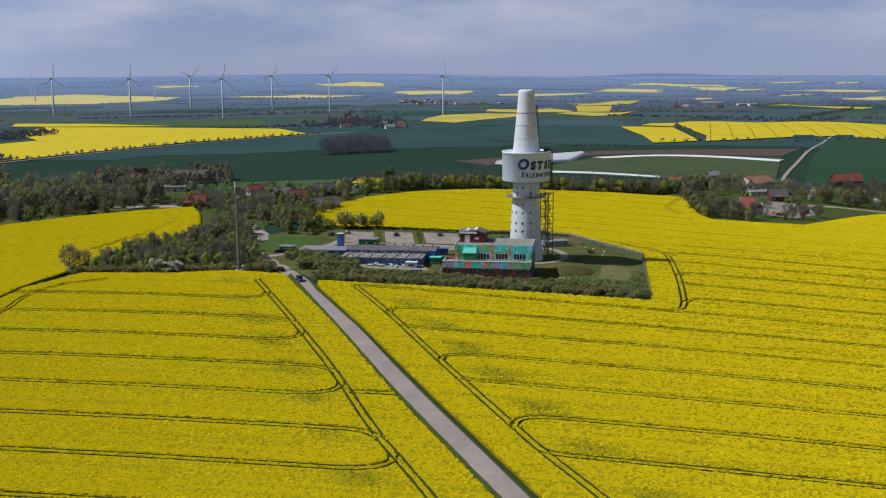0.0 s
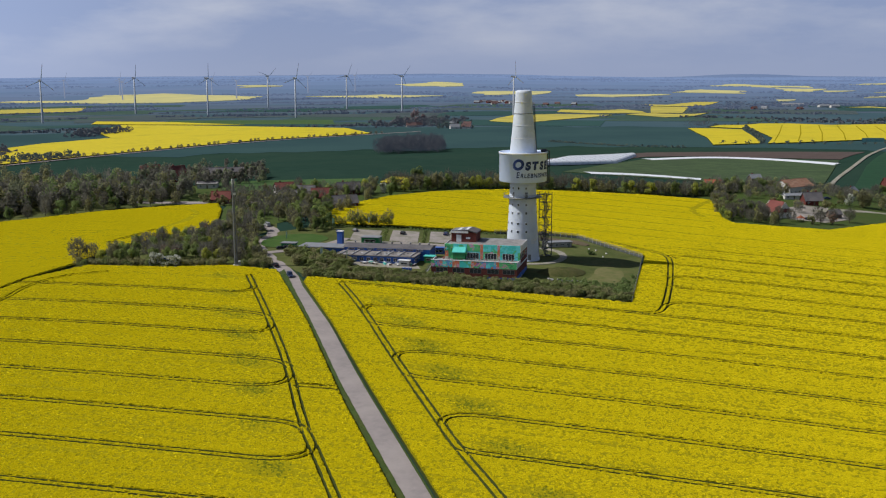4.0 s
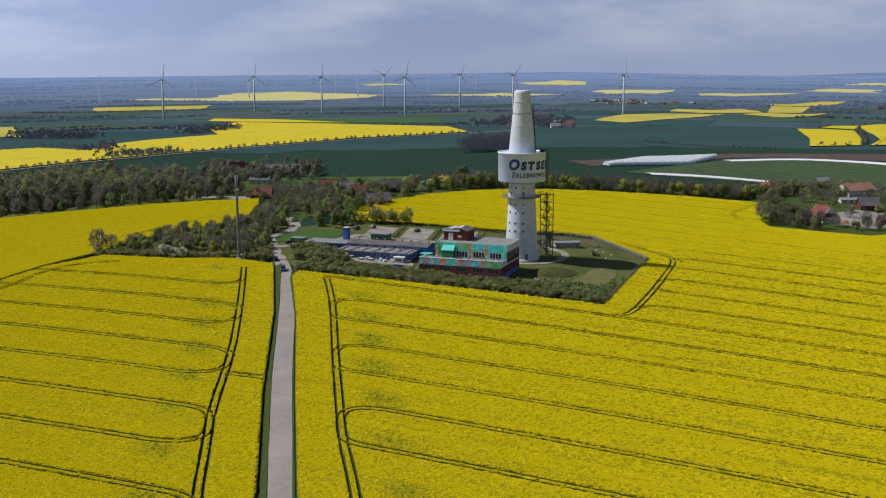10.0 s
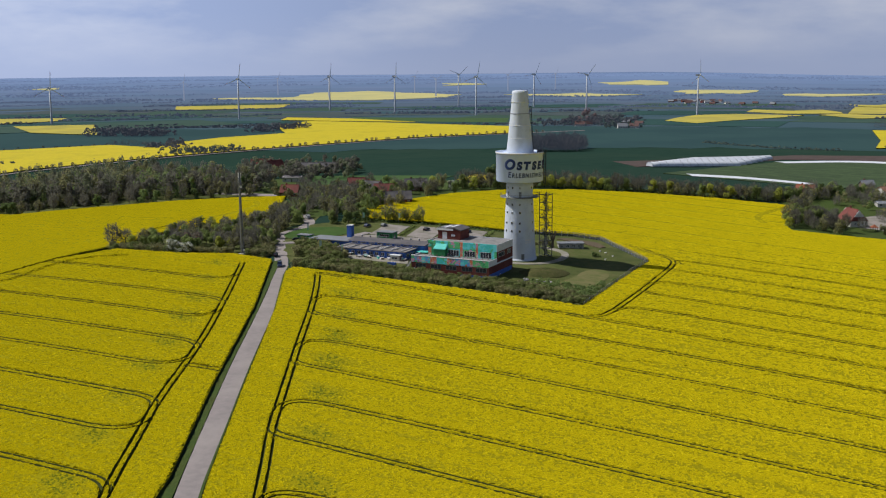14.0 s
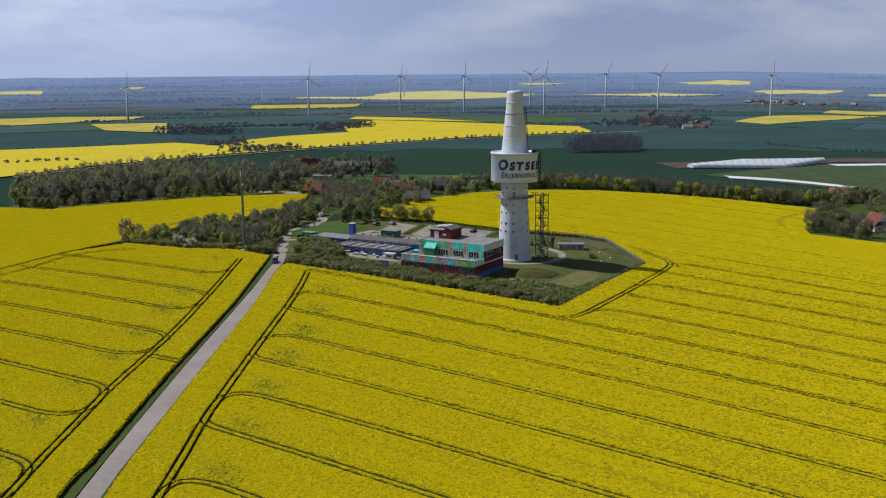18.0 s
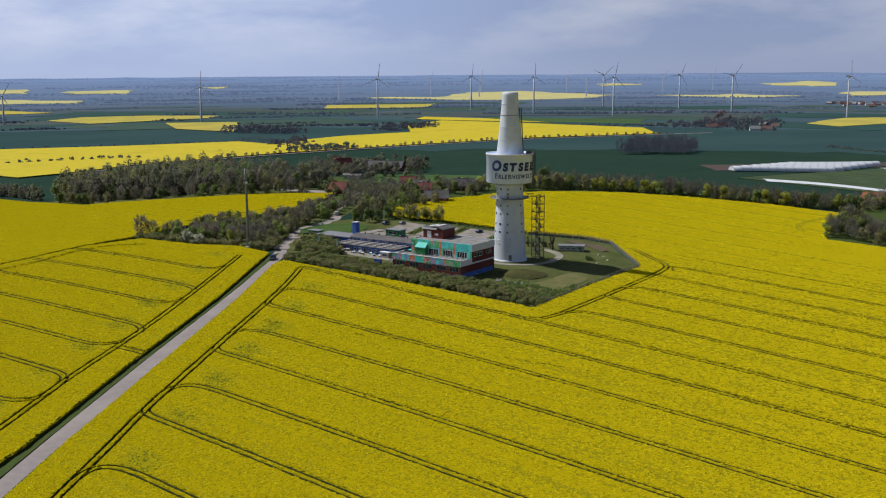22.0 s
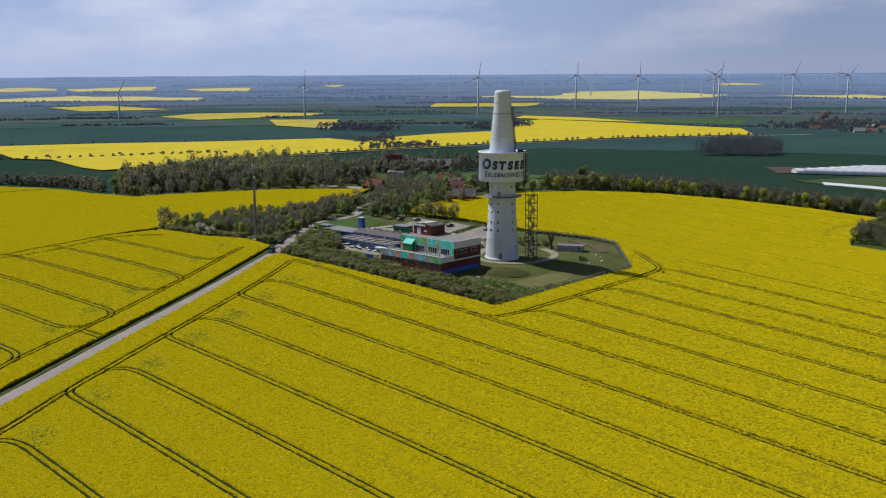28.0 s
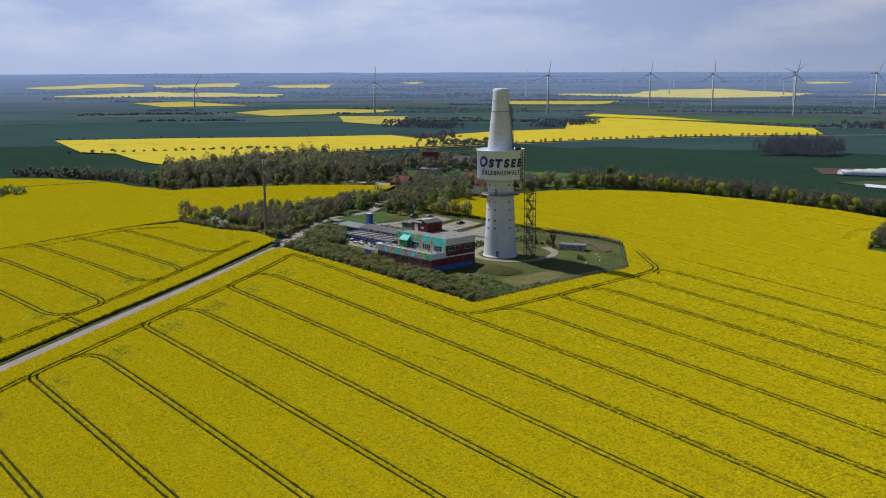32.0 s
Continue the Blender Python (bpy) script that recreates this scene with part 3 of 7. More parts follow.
def land_ring(name, r0, r1, n, material, label, up=0.6):
    """Part of a ring of land towards the horizon."""
    bv = []
    for i, r in enumerate(np.linspace(r0, r1, n + 1)):
        for k in range(97):
            a = radians(35 + 120 * k / 96)
            w = r + (60 * noise.noise((k * 0.35, r0, 0)) + 40 * noise.noise((k * 1.3, r0, 2)) if i == 0 else 0)
            x, y = w * math.cos(a), w * math.sin(a)
            bv.append((x, y, high(x, y) + up))
    bf = [(i * 97 + k + 1, i * 97 + k, (i + 1) * 97 + k, (i + 1) * 97 + k + 1) for i in range(n) for k in range(96)]
    tagged(new(name, mesh_from(name, bv, bf, [material], flat=False)), label, "backdrop", kind="structure")


land_ring("far_plain", 1180, 1720, 10, distant("wheat_painted_thin_haze", (0.026, 0.052, 0.041), (0.021, 0.043, 0.035), 0.006, (0.014, 0.026, 0.042)), "dark green wheat land under thin painted haze", 0.2)
land_ring("far_plain", 1680, 2500, 14, FAR_PLAIN, "wheat land in the distance under painted blue haze", 0.35)
# painted haze: blue emission grows and base colour dims with distance
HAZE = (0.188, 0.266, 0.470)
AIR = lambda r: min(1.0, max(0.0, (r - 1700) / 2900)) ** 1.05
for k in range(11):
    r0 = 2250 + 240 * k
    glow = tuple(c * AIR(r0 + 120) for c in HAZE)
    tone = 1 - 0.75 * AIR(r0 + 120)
    land_ring("backdrop_land", r0, min(4885, r0 + 330), 4, distant("distant_land_painted_haze", tuple(c * tone for c in (0.034, 0.058, 0.052)), tuple(c * tone for c in (0.056, 0.068, 0.064)), 0.0035, glow), "farmland near the horizon under painted blue haze", 0.5 + 0.12 * k)
FAR_RAPE = [
    [(-1245, 2938), (-1316, 3189), (-1142, 3284), (-797, 3160), (-800, 3000), (-942, 2789), (-1167, 2752), (-1467, 2806)],
    [(-1027, 3779), (-955, 3815), (-850, 3760), (-983, 3651)], [(-656, 3163), (-432, 3273), (-249, 3230), (-376, 3104)], [(-458, 3879), (-315, 4051), (-202, 3895), (-201, 3759), (-436, 3777)],
    [(-143, 3466), (85, 3468), (81, 3309), (-131, 3274)], [(163, 3250), (417, 3300), (447, 3241), (261, 3107)], [(477, 3397), (587, 3564), (721, 3467), (672, 3319)],
    [(655, 3851), (794, 3924), (907, 3780), (866, 3689)], [(862, 3590), (979, 3522), (913, 3349), (843, 3433)], [(1066, 3302), (1192, 3323), (1353, 3201), (1307, 3125)],
    [(-2337, 3044), (-2281, 3135), (-2212, 3029)], [(-3084, 1965), (-3091, 2337), (-2940, 2389), (-2879, 2309), (-2959, 2006)], [(-2900, 2365), (-2785, 2668), (-2586, 2525), (-2782, 2310)],
    [(-2614, 1808), (-2570, 2154), (-2144, 2318), (-2064, 2187), (-2545, 1776)], [(-2592, 2650), (-2454, 2844), (-2327, 2688), (-2469, 2579)], [(672, 2859), (733, 2886), (671, 2727)], [(1060, 2763), (1200, 2836), (1096, 2590)],
    [(1143, 3785), (1254, 3782), (1379, 3848), (1276, 3870)], [(948, 3346), (1015, 3357), (1032, 3416), (968, 3404)], [(962, 2944), (1067, 3017), (1063, 3051), (998, 3004)],
    [(1395, 3725), (1481, 3688), (1490, 3761), (1437, 3784)], [(830, 3690), (996, 3640), (995, 3728), (864, 3768)],
]
edge = random.Random(4)
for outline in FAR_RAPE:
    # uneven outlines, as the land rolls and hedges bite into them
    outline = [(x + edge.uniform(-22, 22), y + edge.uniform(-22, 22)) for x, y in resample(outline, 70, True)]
    field("distant_rape_field", outline, 3.0, 90.0, [HAZE_RAPE], "yellow rape field paled by painted haze", category="field")


# ---- the flowering canopy over the rape ----
def canopy(parent, outline, g, reach, ruts, normal, tall=0.24, headland=None):
    """Uneven top of the crop, open over the wheel tracks: one joined part."""
    lo, hi = np.min(outline, 0), np.max(outline, 0)
    x0, x1 = max(lo[0], -600), min(hi[0], 300)
    y0, y1 = max(lo[1], reach[0]), min(hi[1], reach[1])
    rng = np.random.default_rng(int(reach[0]) + 500 + len(outline))
    X, Y = np.meshgrid(np.arange(x0, x1, g), np.arange(y0, y1, g))
    nx, ny = X.shape[1], X.shape[0]
    X, Y = X + rng.uniform(-0.30, 0.30, X.shape) * g, Y + rng.uniform(-0.30, 0.30, X.shape) * g
    # nearest wheel track: how far to its side each plant stands
    spots, sides = [], []
    for line in ruts:
        c = resample(line, 0.3)
        d = np.gradient(c, axis=0)
        d /= np.linalg.norm(d, axis=1)[:, None]
        spots.append(c)
        sides.append(np.stack([-d[:, 1], d[:, 0]], 1))
    spots, sides = np.vstack(spots), np.vstack(sides)
    res = 0.25
    near = np.full((int((x1 - x0) / res) + 8, int((y1 - y0) / res) + 8), -1)
    steps = [(dx, dy) for dx in np.arange(-1.0, 1.01, 0.25) for dy in np.arange(-1.0, 1.01, 0.25)]
    for dx, dy in sorted(steps, key=lambda q: -math.hypot(*q)):
        i, j = ((spots[:, 0] + dx - x0) / res).astype(int), ((spots[:, 1] + dy - y0) / res).astype(int)
        q = (i >= 0) & (j >= 0) & (i < near.shape[0]) & (j < near.shape[1])
        near[i[q], j[q]] = np.nonzero(q)[0]
    k = near[np.clip(((X - x0) / res).astype(int), 0, near.shape[0] - 1), np.clip(((Y - y0) / res).astype(int), 0, near.shape[1] - 1)]
    off = np.where(k >= 0, (X - spots[k, 0]) * sides[k, 0] + (Y - spots[k, 1]) * sides[k, 1], 9.0)
    # drill rows: faint ridges along the tramlines, broken up along their length
    across, down = normal[0] * X + normal[1] * Y, normal[1] * X - normal[0] * Y
    rows = rng.uniform(-1, 1, 4096)
    drill = rows[(across / 1.1).astype(int) % 4096] * (0.6 + 0.4 * np.sin(down * 0.05 + 9 * rows[(across / 4.0).astype(int) % 4096]))
    bushy = rng.uniform(-1, 1, X.shape) * tall
    # the crop stands thinner in patches where the tramlines turn in from the headland
    turn = np.array(sorted(headland, key=lambda q: q[1])) if headland else None
    thin = np.zeros(X.shape)
    if headland:
        inward = np.sign(np.mean(outline, 0)[0] - turn[:, 0].mean())
        beside = inward * (X - np.interp(Y, turn[:, 1], turn[:, 0]))
        thin = np.exp(-((beside - 11.5) / 6) ** 2) * np.clip(0.45 + 0.7 * np.sin(across * 2 * math.pi / 22 + 1.0) + 0.3 * np.sin(across * 0.05), 0, 1)
    groove = (np.abs(off) < 0.5) & (Y >= 470)
    lift = bushy * np.where(groove, 0.3, 1) - 0.24 * groove + np.where(Y < 470, 0.5 * tall, 0.085) * drill - 0.06 * thin * rng.uniform(0, 2, X.shape)
    Z = land(X, Y) + 1.26 + lift
    seen = (X < np.maximum(300 - 0.5 * np.maximum(0, Y - 300), 0.47 * Y + 6)) & (X > -440 - 0.65 * (Y - 330))
    ok = inside(X.ravel(), Y.ravel(), outline).reshape(X.shape) & seen
    keep = ok[:-1, :-1] & ok[1:, :-1] & ok[:-1, 1:] & ok[1:, 1:]
    gap = (np.abs(off) < 0.28) & (Y < 470)
    keep &= ~(gap[:-1, :-1] | gap[1:, :-1] | gap[:-1, 1:] | gap[1:, 1:])
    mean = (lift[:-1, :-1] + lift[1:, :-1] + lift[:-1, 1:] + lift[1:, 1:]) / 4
    r, c = np.nonzero(keep)
    quads = np.stack([r * nx + c, r * nx + c + 1, (r + 1) * nx + c + 1, (r + 1) * nx + c], 1)
    used, idx = np.unique(quads, return_inverse=True)
    idx = idx.reshape(-1, 4)
    me = bpy.data.meshes.new("flower_canopy")
    me.vertices.add(len(used))
    me.vertices.foreach_set("co", np.stack([X, Y, Z], 2).reshape(-1, 3)[used].reshape(-1).astype(np.float32))
    me.loops.add(idx.size)
    me.loops.foreach_set("vertex_index", idx.reshape(-1).astype(np.int32))
    me.polygons.add(len(idx))
    me.polygons.foreach_set("loop_start", np.arange(0, idx.size, 4, dtype=np.int32))
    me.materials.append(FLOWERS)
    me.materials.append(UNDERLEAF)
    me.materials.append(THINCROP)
    # lowest faces take the leaf tone with the painted pit shade
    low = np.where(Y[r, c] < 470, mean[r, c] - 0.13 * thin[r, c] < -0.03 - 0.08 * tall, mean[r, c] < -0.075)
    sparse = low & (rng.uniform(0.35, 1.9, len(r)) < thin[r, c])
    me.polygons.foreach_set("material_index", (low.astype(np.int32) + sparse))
    me.update(calc_edges=True)
    ob = part("flower_canopy", me, None, parent)
    ob["kind"] = "stuff"


def wheel_tracks(parent, outline, ruts):
    """The pressed tracks through the crop: a V of dark stems between two shoulders of flowers, one joined part."""
    section = np.array(((-1.0, 1.14), (-0.66, 1.18), (-0.36, 1.20), (-0.28, 1.05), (-0.17, 0.80), (0, 0.58), (0.17, 0.80), (0.28, 1.05), (0.36, 1.20), (0.66, 1.18), (1.0, 1.14)))
    n = len(section)
    marks = np.vstack([resample(line, 0.15) for line in ruts])
    lo = marks.min(0) - 3
    pressed = np.zeros(tuple(((marks.max(0) + 3 - lo) / 0.1).astype(int) + 1), bool)
    for dx in (-0.2, -0.1, 0, 0.1, 0.2):
        for dy in (-0.2, -0.1, 0, 0.1, 0.2):
            if dx * dx + dy * dy < 0.06:
                i = ((marks + (dx, dy) - lo) / 0.1).astype(int)
                pressed[i[:, 0], i[:, 1]] = True
    verts, faces, base = [], [], 0
    for line in ruts:
        c = resample(line, 0.6)
        d = np.gradient(c, axis=0)
        d /= np.linalg.norm(d, axis=1)[:, None]
        nrm = np.stack([-d[:, 1], d[:, 0]], 1)
        wide = 1.0 + 0.2 * np.sin(c[:, 0] * 0.9 + 2 * np.sin(c[:, 1] * 0.7)) * np.sin(c[:, 0] * 0.23)
        q = c[:, None, :] + nrm[:, None, :] * (section[None, :, 0] * wide[:, None])[..., None]
        i = np.clip(((q - lo) / 0.1).astype(int), 0, np.array(pressed.shape) - 1)
        z = np.where(pressed[i[..., 0], i[..., 1]] & (np.abs(section[:, 0]) > 0.34), 0.62, section[:, 1])
        verts.append(np.concatenate([q, z[..., None]], 2).reshape(-1, 3))
        ok = inside(c[:, 0], c[:, 1], outline) & (c[:, 1] < 472)
        k = np.nonzero(ok[:-1] & ok[1:])[0]
        a = (base + n * k[:, None] + np.arange(n - 1)).ravel()
        faces.append(np.stack([a, a + n, a + n + 1, a + 1], 1))
        base += n * len(c)
    v, faces = np.vstack(verts), np.vstack(faces)
    v[:, 2] += land(v[:, 0], v[:, 1])
    j = faces[:, 0] % n
    ob = part("wheel_tracks", mesh_from("wheel_tracks", v, faces, [FLOWERS, STEMS], np.where((j < 2) | (j > n - 4), 0, 1)), None, parent, "dark wheel tracks pressed through the crop")
    ob["kind"] = "stuff"


NR, NL, NB = (RX, RY), (LX, LY), (0.13, 0.99)
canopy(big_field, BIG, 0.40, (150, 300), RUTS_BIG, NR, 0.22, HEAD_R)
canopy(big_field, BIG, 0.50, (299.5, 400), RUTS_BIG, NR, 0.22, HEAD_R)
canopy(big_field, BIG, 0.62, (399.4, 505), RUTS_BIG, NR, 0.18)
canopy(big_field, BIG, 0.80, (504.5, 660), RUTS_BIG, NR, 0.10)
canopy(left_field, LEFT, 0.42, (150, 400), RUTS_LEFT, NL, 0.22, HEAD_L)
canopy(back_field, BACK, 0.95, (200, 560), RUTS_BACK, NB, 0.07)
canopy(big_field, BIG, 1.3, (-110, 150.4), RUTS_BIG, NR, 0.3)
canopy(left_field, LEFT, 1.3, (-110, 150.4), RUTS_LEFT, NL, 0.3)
for ob, outline, ruts in ((big_field, BIG, RUTS_BIG), (left_field, LEFT, RUTS_LEFT), (back_field, BACK, RUTS_BACK)):
    wheel_tracks(ob, outline, ruts)

# ---- shapes ----
def box(bm, lo, hi):
    """A box from corner to corner in a bmesh."""
    v = [bm.verts.new((x, y, z)) for z in (lo[2], hi[2]) for y in (lo[1], hi[1]) for x in (lo[0], hi[0])]
    for f in ((0, 2, 3, 1), (4, 5, 7, 6), (0, 1, 5, 4), (2, 6, 7, 3), (0, 4, 6, 2), (1, 3, 7, 5)):
        bm.faces.new([v[i] for i in f])
    return bm


def boxes(*pairs):
    bm = bmesh.new()
    for lo, hi in pairs:
        box(bm, lo, hi)
    return bm


def tube(bm, a, b, ra, rb=None, n=8, cap=True):
    """A round bar, tapered, from a to b."""
    a, b = Vector(a), Vector(b)
    rb = ra if rb is None else rb
    d = (b - a).normalized()
    s = d.orthogonal().normalized()
    t = d.cross(s)
    rows = []
    for p, r in ((a, ra), (b, rb)):
        rows.append([bm.verts.new(p + (s * math.cos(2 * math.pi * k / n) + t * math.sin(2 * math.pi * k / n)) * r) for k in range(n)])
    for k in range(n):
        bm.faces.new((rows[0][k], rows[0][(k + 1) % n], rows[1][(k + 1) % n], rows[1][k]))
    if cap:
        bm.faces.new(rows[0][::-1])
        bm.faces.new(rows[1])
    return bm


def tubes(bars, r, n=5):
    bm = bmesh.new()
    for a, b in bars:
        tube(bm, a, b, r, n=n)
    return bm


def lathe(profile, n=64, smooth_it=True):
    """A turned shape from (radius, height) pairs, closed at both ends."""
    bm = bmesh.new()
    rows = [[bm.verts.new((r * math.cos(2 * math.pi * k / n), r * math.sin(2 * math.pi * k / n), z)) for k in range(n)] for r, z in profile]
    for a, b in zip(rows, rows[1:]):
        for k in range(n):
            f = bm.faces.new((a[k], a[(k + 1) % n], b[(k + 1) % n], b[k]))
            f.smooth = smooth_it
    bm.faces.new(rows[0][::-1])
    bm.faces.new(rows[-1])
    return bm


def ring(r0, r1, z0, z1, n=64):
    bm = bmesh.new()
    rows = [[bm.verts.new((r * math.cos(2 * math.pi * k / n), r * math.sin(2 * math.pi * k / n), z)) for k in range(n)] for r, z in ((r0, z0), (r1, z0), (r1, z1), (r0, z1))]
    for i in range(4):
        a, b = rows[i], rows[(i + 1) % 4]
        for k in range(n):
            f = bm.faces.new((a[k], a[(k + 1) % n], b[(k + 1) % n], b[k]))
            f.smooth = True
    return bm


# ---- the tower ----
TX, TY = 33.8, 425.0
TZ = -0.6
FACE0 = math.degrees(math.atan2(-TY, -TX))


def round_at(angle, r, z):
    """A place on the tower: angle in degrees to the right of the side that faces down the lane."""
    a = radians(FACE0 + angle)
    return Vector((r * math.cos(a), r * math.sin(a), z))


tower = thing("observation_tower", (TX, TY, TZ), 0, "tall white concrete tower with a lettered drum and a conical top", "tower")


def shaft_r(z):
    return 7.0 - 1.55 * min(1.0, z / 28.0) ** 0.85


part("shaft", lathe([(7.25, -1.5), (7.25, 0.25), (7.0, 0.3)] + [(shaft_r(z), z) for z in np.linspace(0.6, 32.4, 14)], 72), WHITE, tower, "white painted concrete shaft")
drum = part("drum", lathe([(5.6, 32.2), (9.5, 32.4), (9.75, 32.7), (9.75, 43.8), (9.95, 43.95), (9.95, 44.45), (9.6, 44.5), (9.5, 44.1), (5.0, 44.1)], 96), DRUMWHITE, tower, "white round drum")
part("cone", lathe([(5.5, 43.8), (5.5, 44.3), (5.25, 46.5), (4.75, 51.2), (4.75, 51.21), (4.25, 56.5), (4.0, 59.0), (3.62, 63.0), (3.3, 68.2), (3.2, 69.0), (2.4, 69.35)], 64), WHITE, tower, "white conical top")
for z, r in ((50.0, 4.92), (55.2, 4.42), (60.0, 3.96), (64.6, 3.58)):
    part("seam_ring", ring(r - 0.1, r + 0.07, z - 0.12, z + 0.12), GREYSTEEL if z == 60.0 else TRIM, tower, "thin ring round the cone")
part("rim", ring(9.9, 10.02, 43.75, 44.5), TRIM, tower)
gallery = part("gallery", ring(5.3, 8.0, 25.7, 26.0), GREYSTEEL, tower, "grey steel gallery round the shaft")
bm = ring(7.85, 7.95, 27.05, 27.12, 48)
part("handrail", bm, GREYSTEEL, gallery)
for k in range(32):
    p = round_at(k * 11.25, 7.9, 26.0)
    part("post", tubes([(p, p + Vector((0, 0, 1.1)))], 0.035, 4), GREYSTEEL, gallery)
# windows sit in the shaft in columns a twelfth of a turn apart
for col in (-161, -131, -101, -71, -41, -13, 19, 80, 110, 140, 170):
    for z in (29.8, 23.0, 19.6, 15.3, 12.0) + ((26.9,) if col in (-41, 19) else ()):
        r = shaft_r(z)
        a = radians(FACE0 + col)
        win = part("window", boxes(((-0.05, -0.42, -0.50), (0.07, 0.42, 0.50))), TRIM, tower)
        win.matrix_local = Matrix.Translation((r * math.cos(a), r * math.sin(a), z)) @ Matrix.Rotation(a, 4, "Z")
        part("pane", boxes(((0.06, -0.34, -0.42), (0.095, 0.34, 0.42))), GLASS if (col + int(z)) % 3 else BLINDGLASS, win)
for col, w2 in ((20, 1.1), (-38, 0.7)):
    d = part("door", boxes(((-0.1, -w2 / 2, 0), (0.1, w2 / 2, 2.2))), GREYSTEEL, tower, "grey steel door")
    a = radians(FACE0 + col)
    d.matrix_local = Matrix.Translation((5.45 * math.cos(a), 5.45 * math.sin(a), 26.0)) @ Matrix.Rotation(a, 4, "Z")
d = part("door", boxes(((-0.1, -0.6, 0), (0.14, 0.6, 2.3))), GREYSTEEL, tower, "grey steel door at the foot")
a = radians(FACE0 + 30)
d.matrix_local = Matrix.Translation((6.95 * math.cos(a), 6.95 * math.sin(a), 0.3)) @ Matrix.Rotation(a, 4, "Z")
for col in (-33, -24, -15, 43, 52, 61):
    for z in (7.2, 8.3):
        g = part("vent", boxes(((-0.05, -0.45, -0.4), (0.07, 0.45, 0.4))), TRIM, tower, "pale louvred vent")
        a = radians(FACE0 + col)
        g.matrix_local = Matrix.Translation((shaft_r(z) * math.cos(a), shaft_r(z) * math.sin(a), z)) @ Matrix.Rotation(a, 4, "Z")


def ladder(parent, angle, r, z0, z1, lean, width=1.3):
    """Caged ladder: rails, rungs and hoops."""
    u = round_at(angle, 1, 0)
    s = Vector((-u.y, u.x, 0))
    bars = []
    n = int((z1 - z0) / 1.1)
    for side in (-1, 1):
        for out in (0, 0.85):
            bars.append((u * (r + out) + s * side * width / 2 + Vector((0, 0, z0)), u * (r + out + lean) + s * side * width / 2 + Vector((0, 0, z1))))
    for bar in bars:
        part("ladder_rail", tubes([bar], 0.12, 5), DARKSTEEL, parent, "dark steel rail of a caged ladder")
    for k in range(n + 1):
        t = k / n
        c = u * (r + lean * t) + Vector((0, 0, z0 + (z1 - z0) * t))
        o = u * 0.85
        h = s * width / 2
        part("cage_hoop", tubes([(c - h, c + h), (c - h, c - h + o), (c + h, c + h + o), (c - h + o, c + h + o)], 0.10, 4), DARKSTEEL, parent)


ladder(tower, 109, 4.75, 44.0, 62.8, -1.05)
ladder(tower, 100, 9.95, 31.5, 44.8, 0.0)
part("machine_box", boxes(((-1.0, -0.8, 0), (1.0, 0.8, 1.5))), DARKSTEEL, tower).matrix_local = Matrix.Translation(round_at(98, 8.3, 43.95)) @ Matrix.Rotation(radians(FACE0 + 98), 4, "Z")
part("roof_rail", tubes([(round_at(80 + 6 * k, 9.6, 44.2), round_at(80 + 6 * k, 9.6, 45.4)) for k in range(6)] + [(round_at(80 + 6 * k, 9.6, 45.3), round_at(86 + 6 * k, 9.6, 45.3)) for k in range(5)], 0.06, 4), DARKSTEEL, tower)


def lettering(text, size, r, z, centre, squeeze=1.0, bold=0.055):
    """Raised letters bent round the drum; the first letter of the word is larger."""
    made = []
    x = 0.0
    for i, ch in enumerate(text):
        cu = bpy.data.curves.new("letters", "FONT")
        cu.body, cu.size = ch, size * (1.32 if i == 0 else 1.0)
        cu.extrude, cu.offset, cu.shear = 0.02, bold * size, 0.14
        ob = new("letters", cu)
        bpy.context.view_layer.update()
        me = bpy.data.meshes.new_from_object(ob.evaluated_get(bpy.context.evaluated_depsgraph_get()))
        bpy.data.objects.remove(ob)
        xs = [v.co.x for v in me.vertices]
        made.append((me, x - min(xs)))
        x += (max(xs) - min(xs)) + 0.10 * size
    bm = bmesh.new()
    for me, dx in made:
        b0 = len(bm.verts)
        bm.from_mesh(me)
        bm.verts.ensure_lookup_table()
        for v in bm.verts[b0:]:
            v.co.x += dx
        bpy.data.meshes.remove(me)
    for k in range(int(x / 0.4) + 1):
        bmesh.ops.bisect_plane(bm, geom=bm.verts[:] + bm.edges[:] + bm.faces[:], plane_co=(0.4 * k, 0, 0), plane_no=(1, 0, 0))
    for v in bm.verts:
        ang = radians(FACE0 + centre) + (v.co.x - x / 2) * squeeze / r
        rr = r + 0.05 + v.co.z
        zz = z + v.co.y
        v.co = (rr * math.cos(ang), rr * math.sin(ang), zz)
    return part("lettering", bm, NAVY, drum, "dark blue raised lettering")


lettering("OSTSEE", 4.25, 9.75, 37.9, 40.5, 0.98, 0.07)
lettering("ERLEBNISWELT", 2.45, 9.75, 34.6, 41.5, 0.86, 0.028)

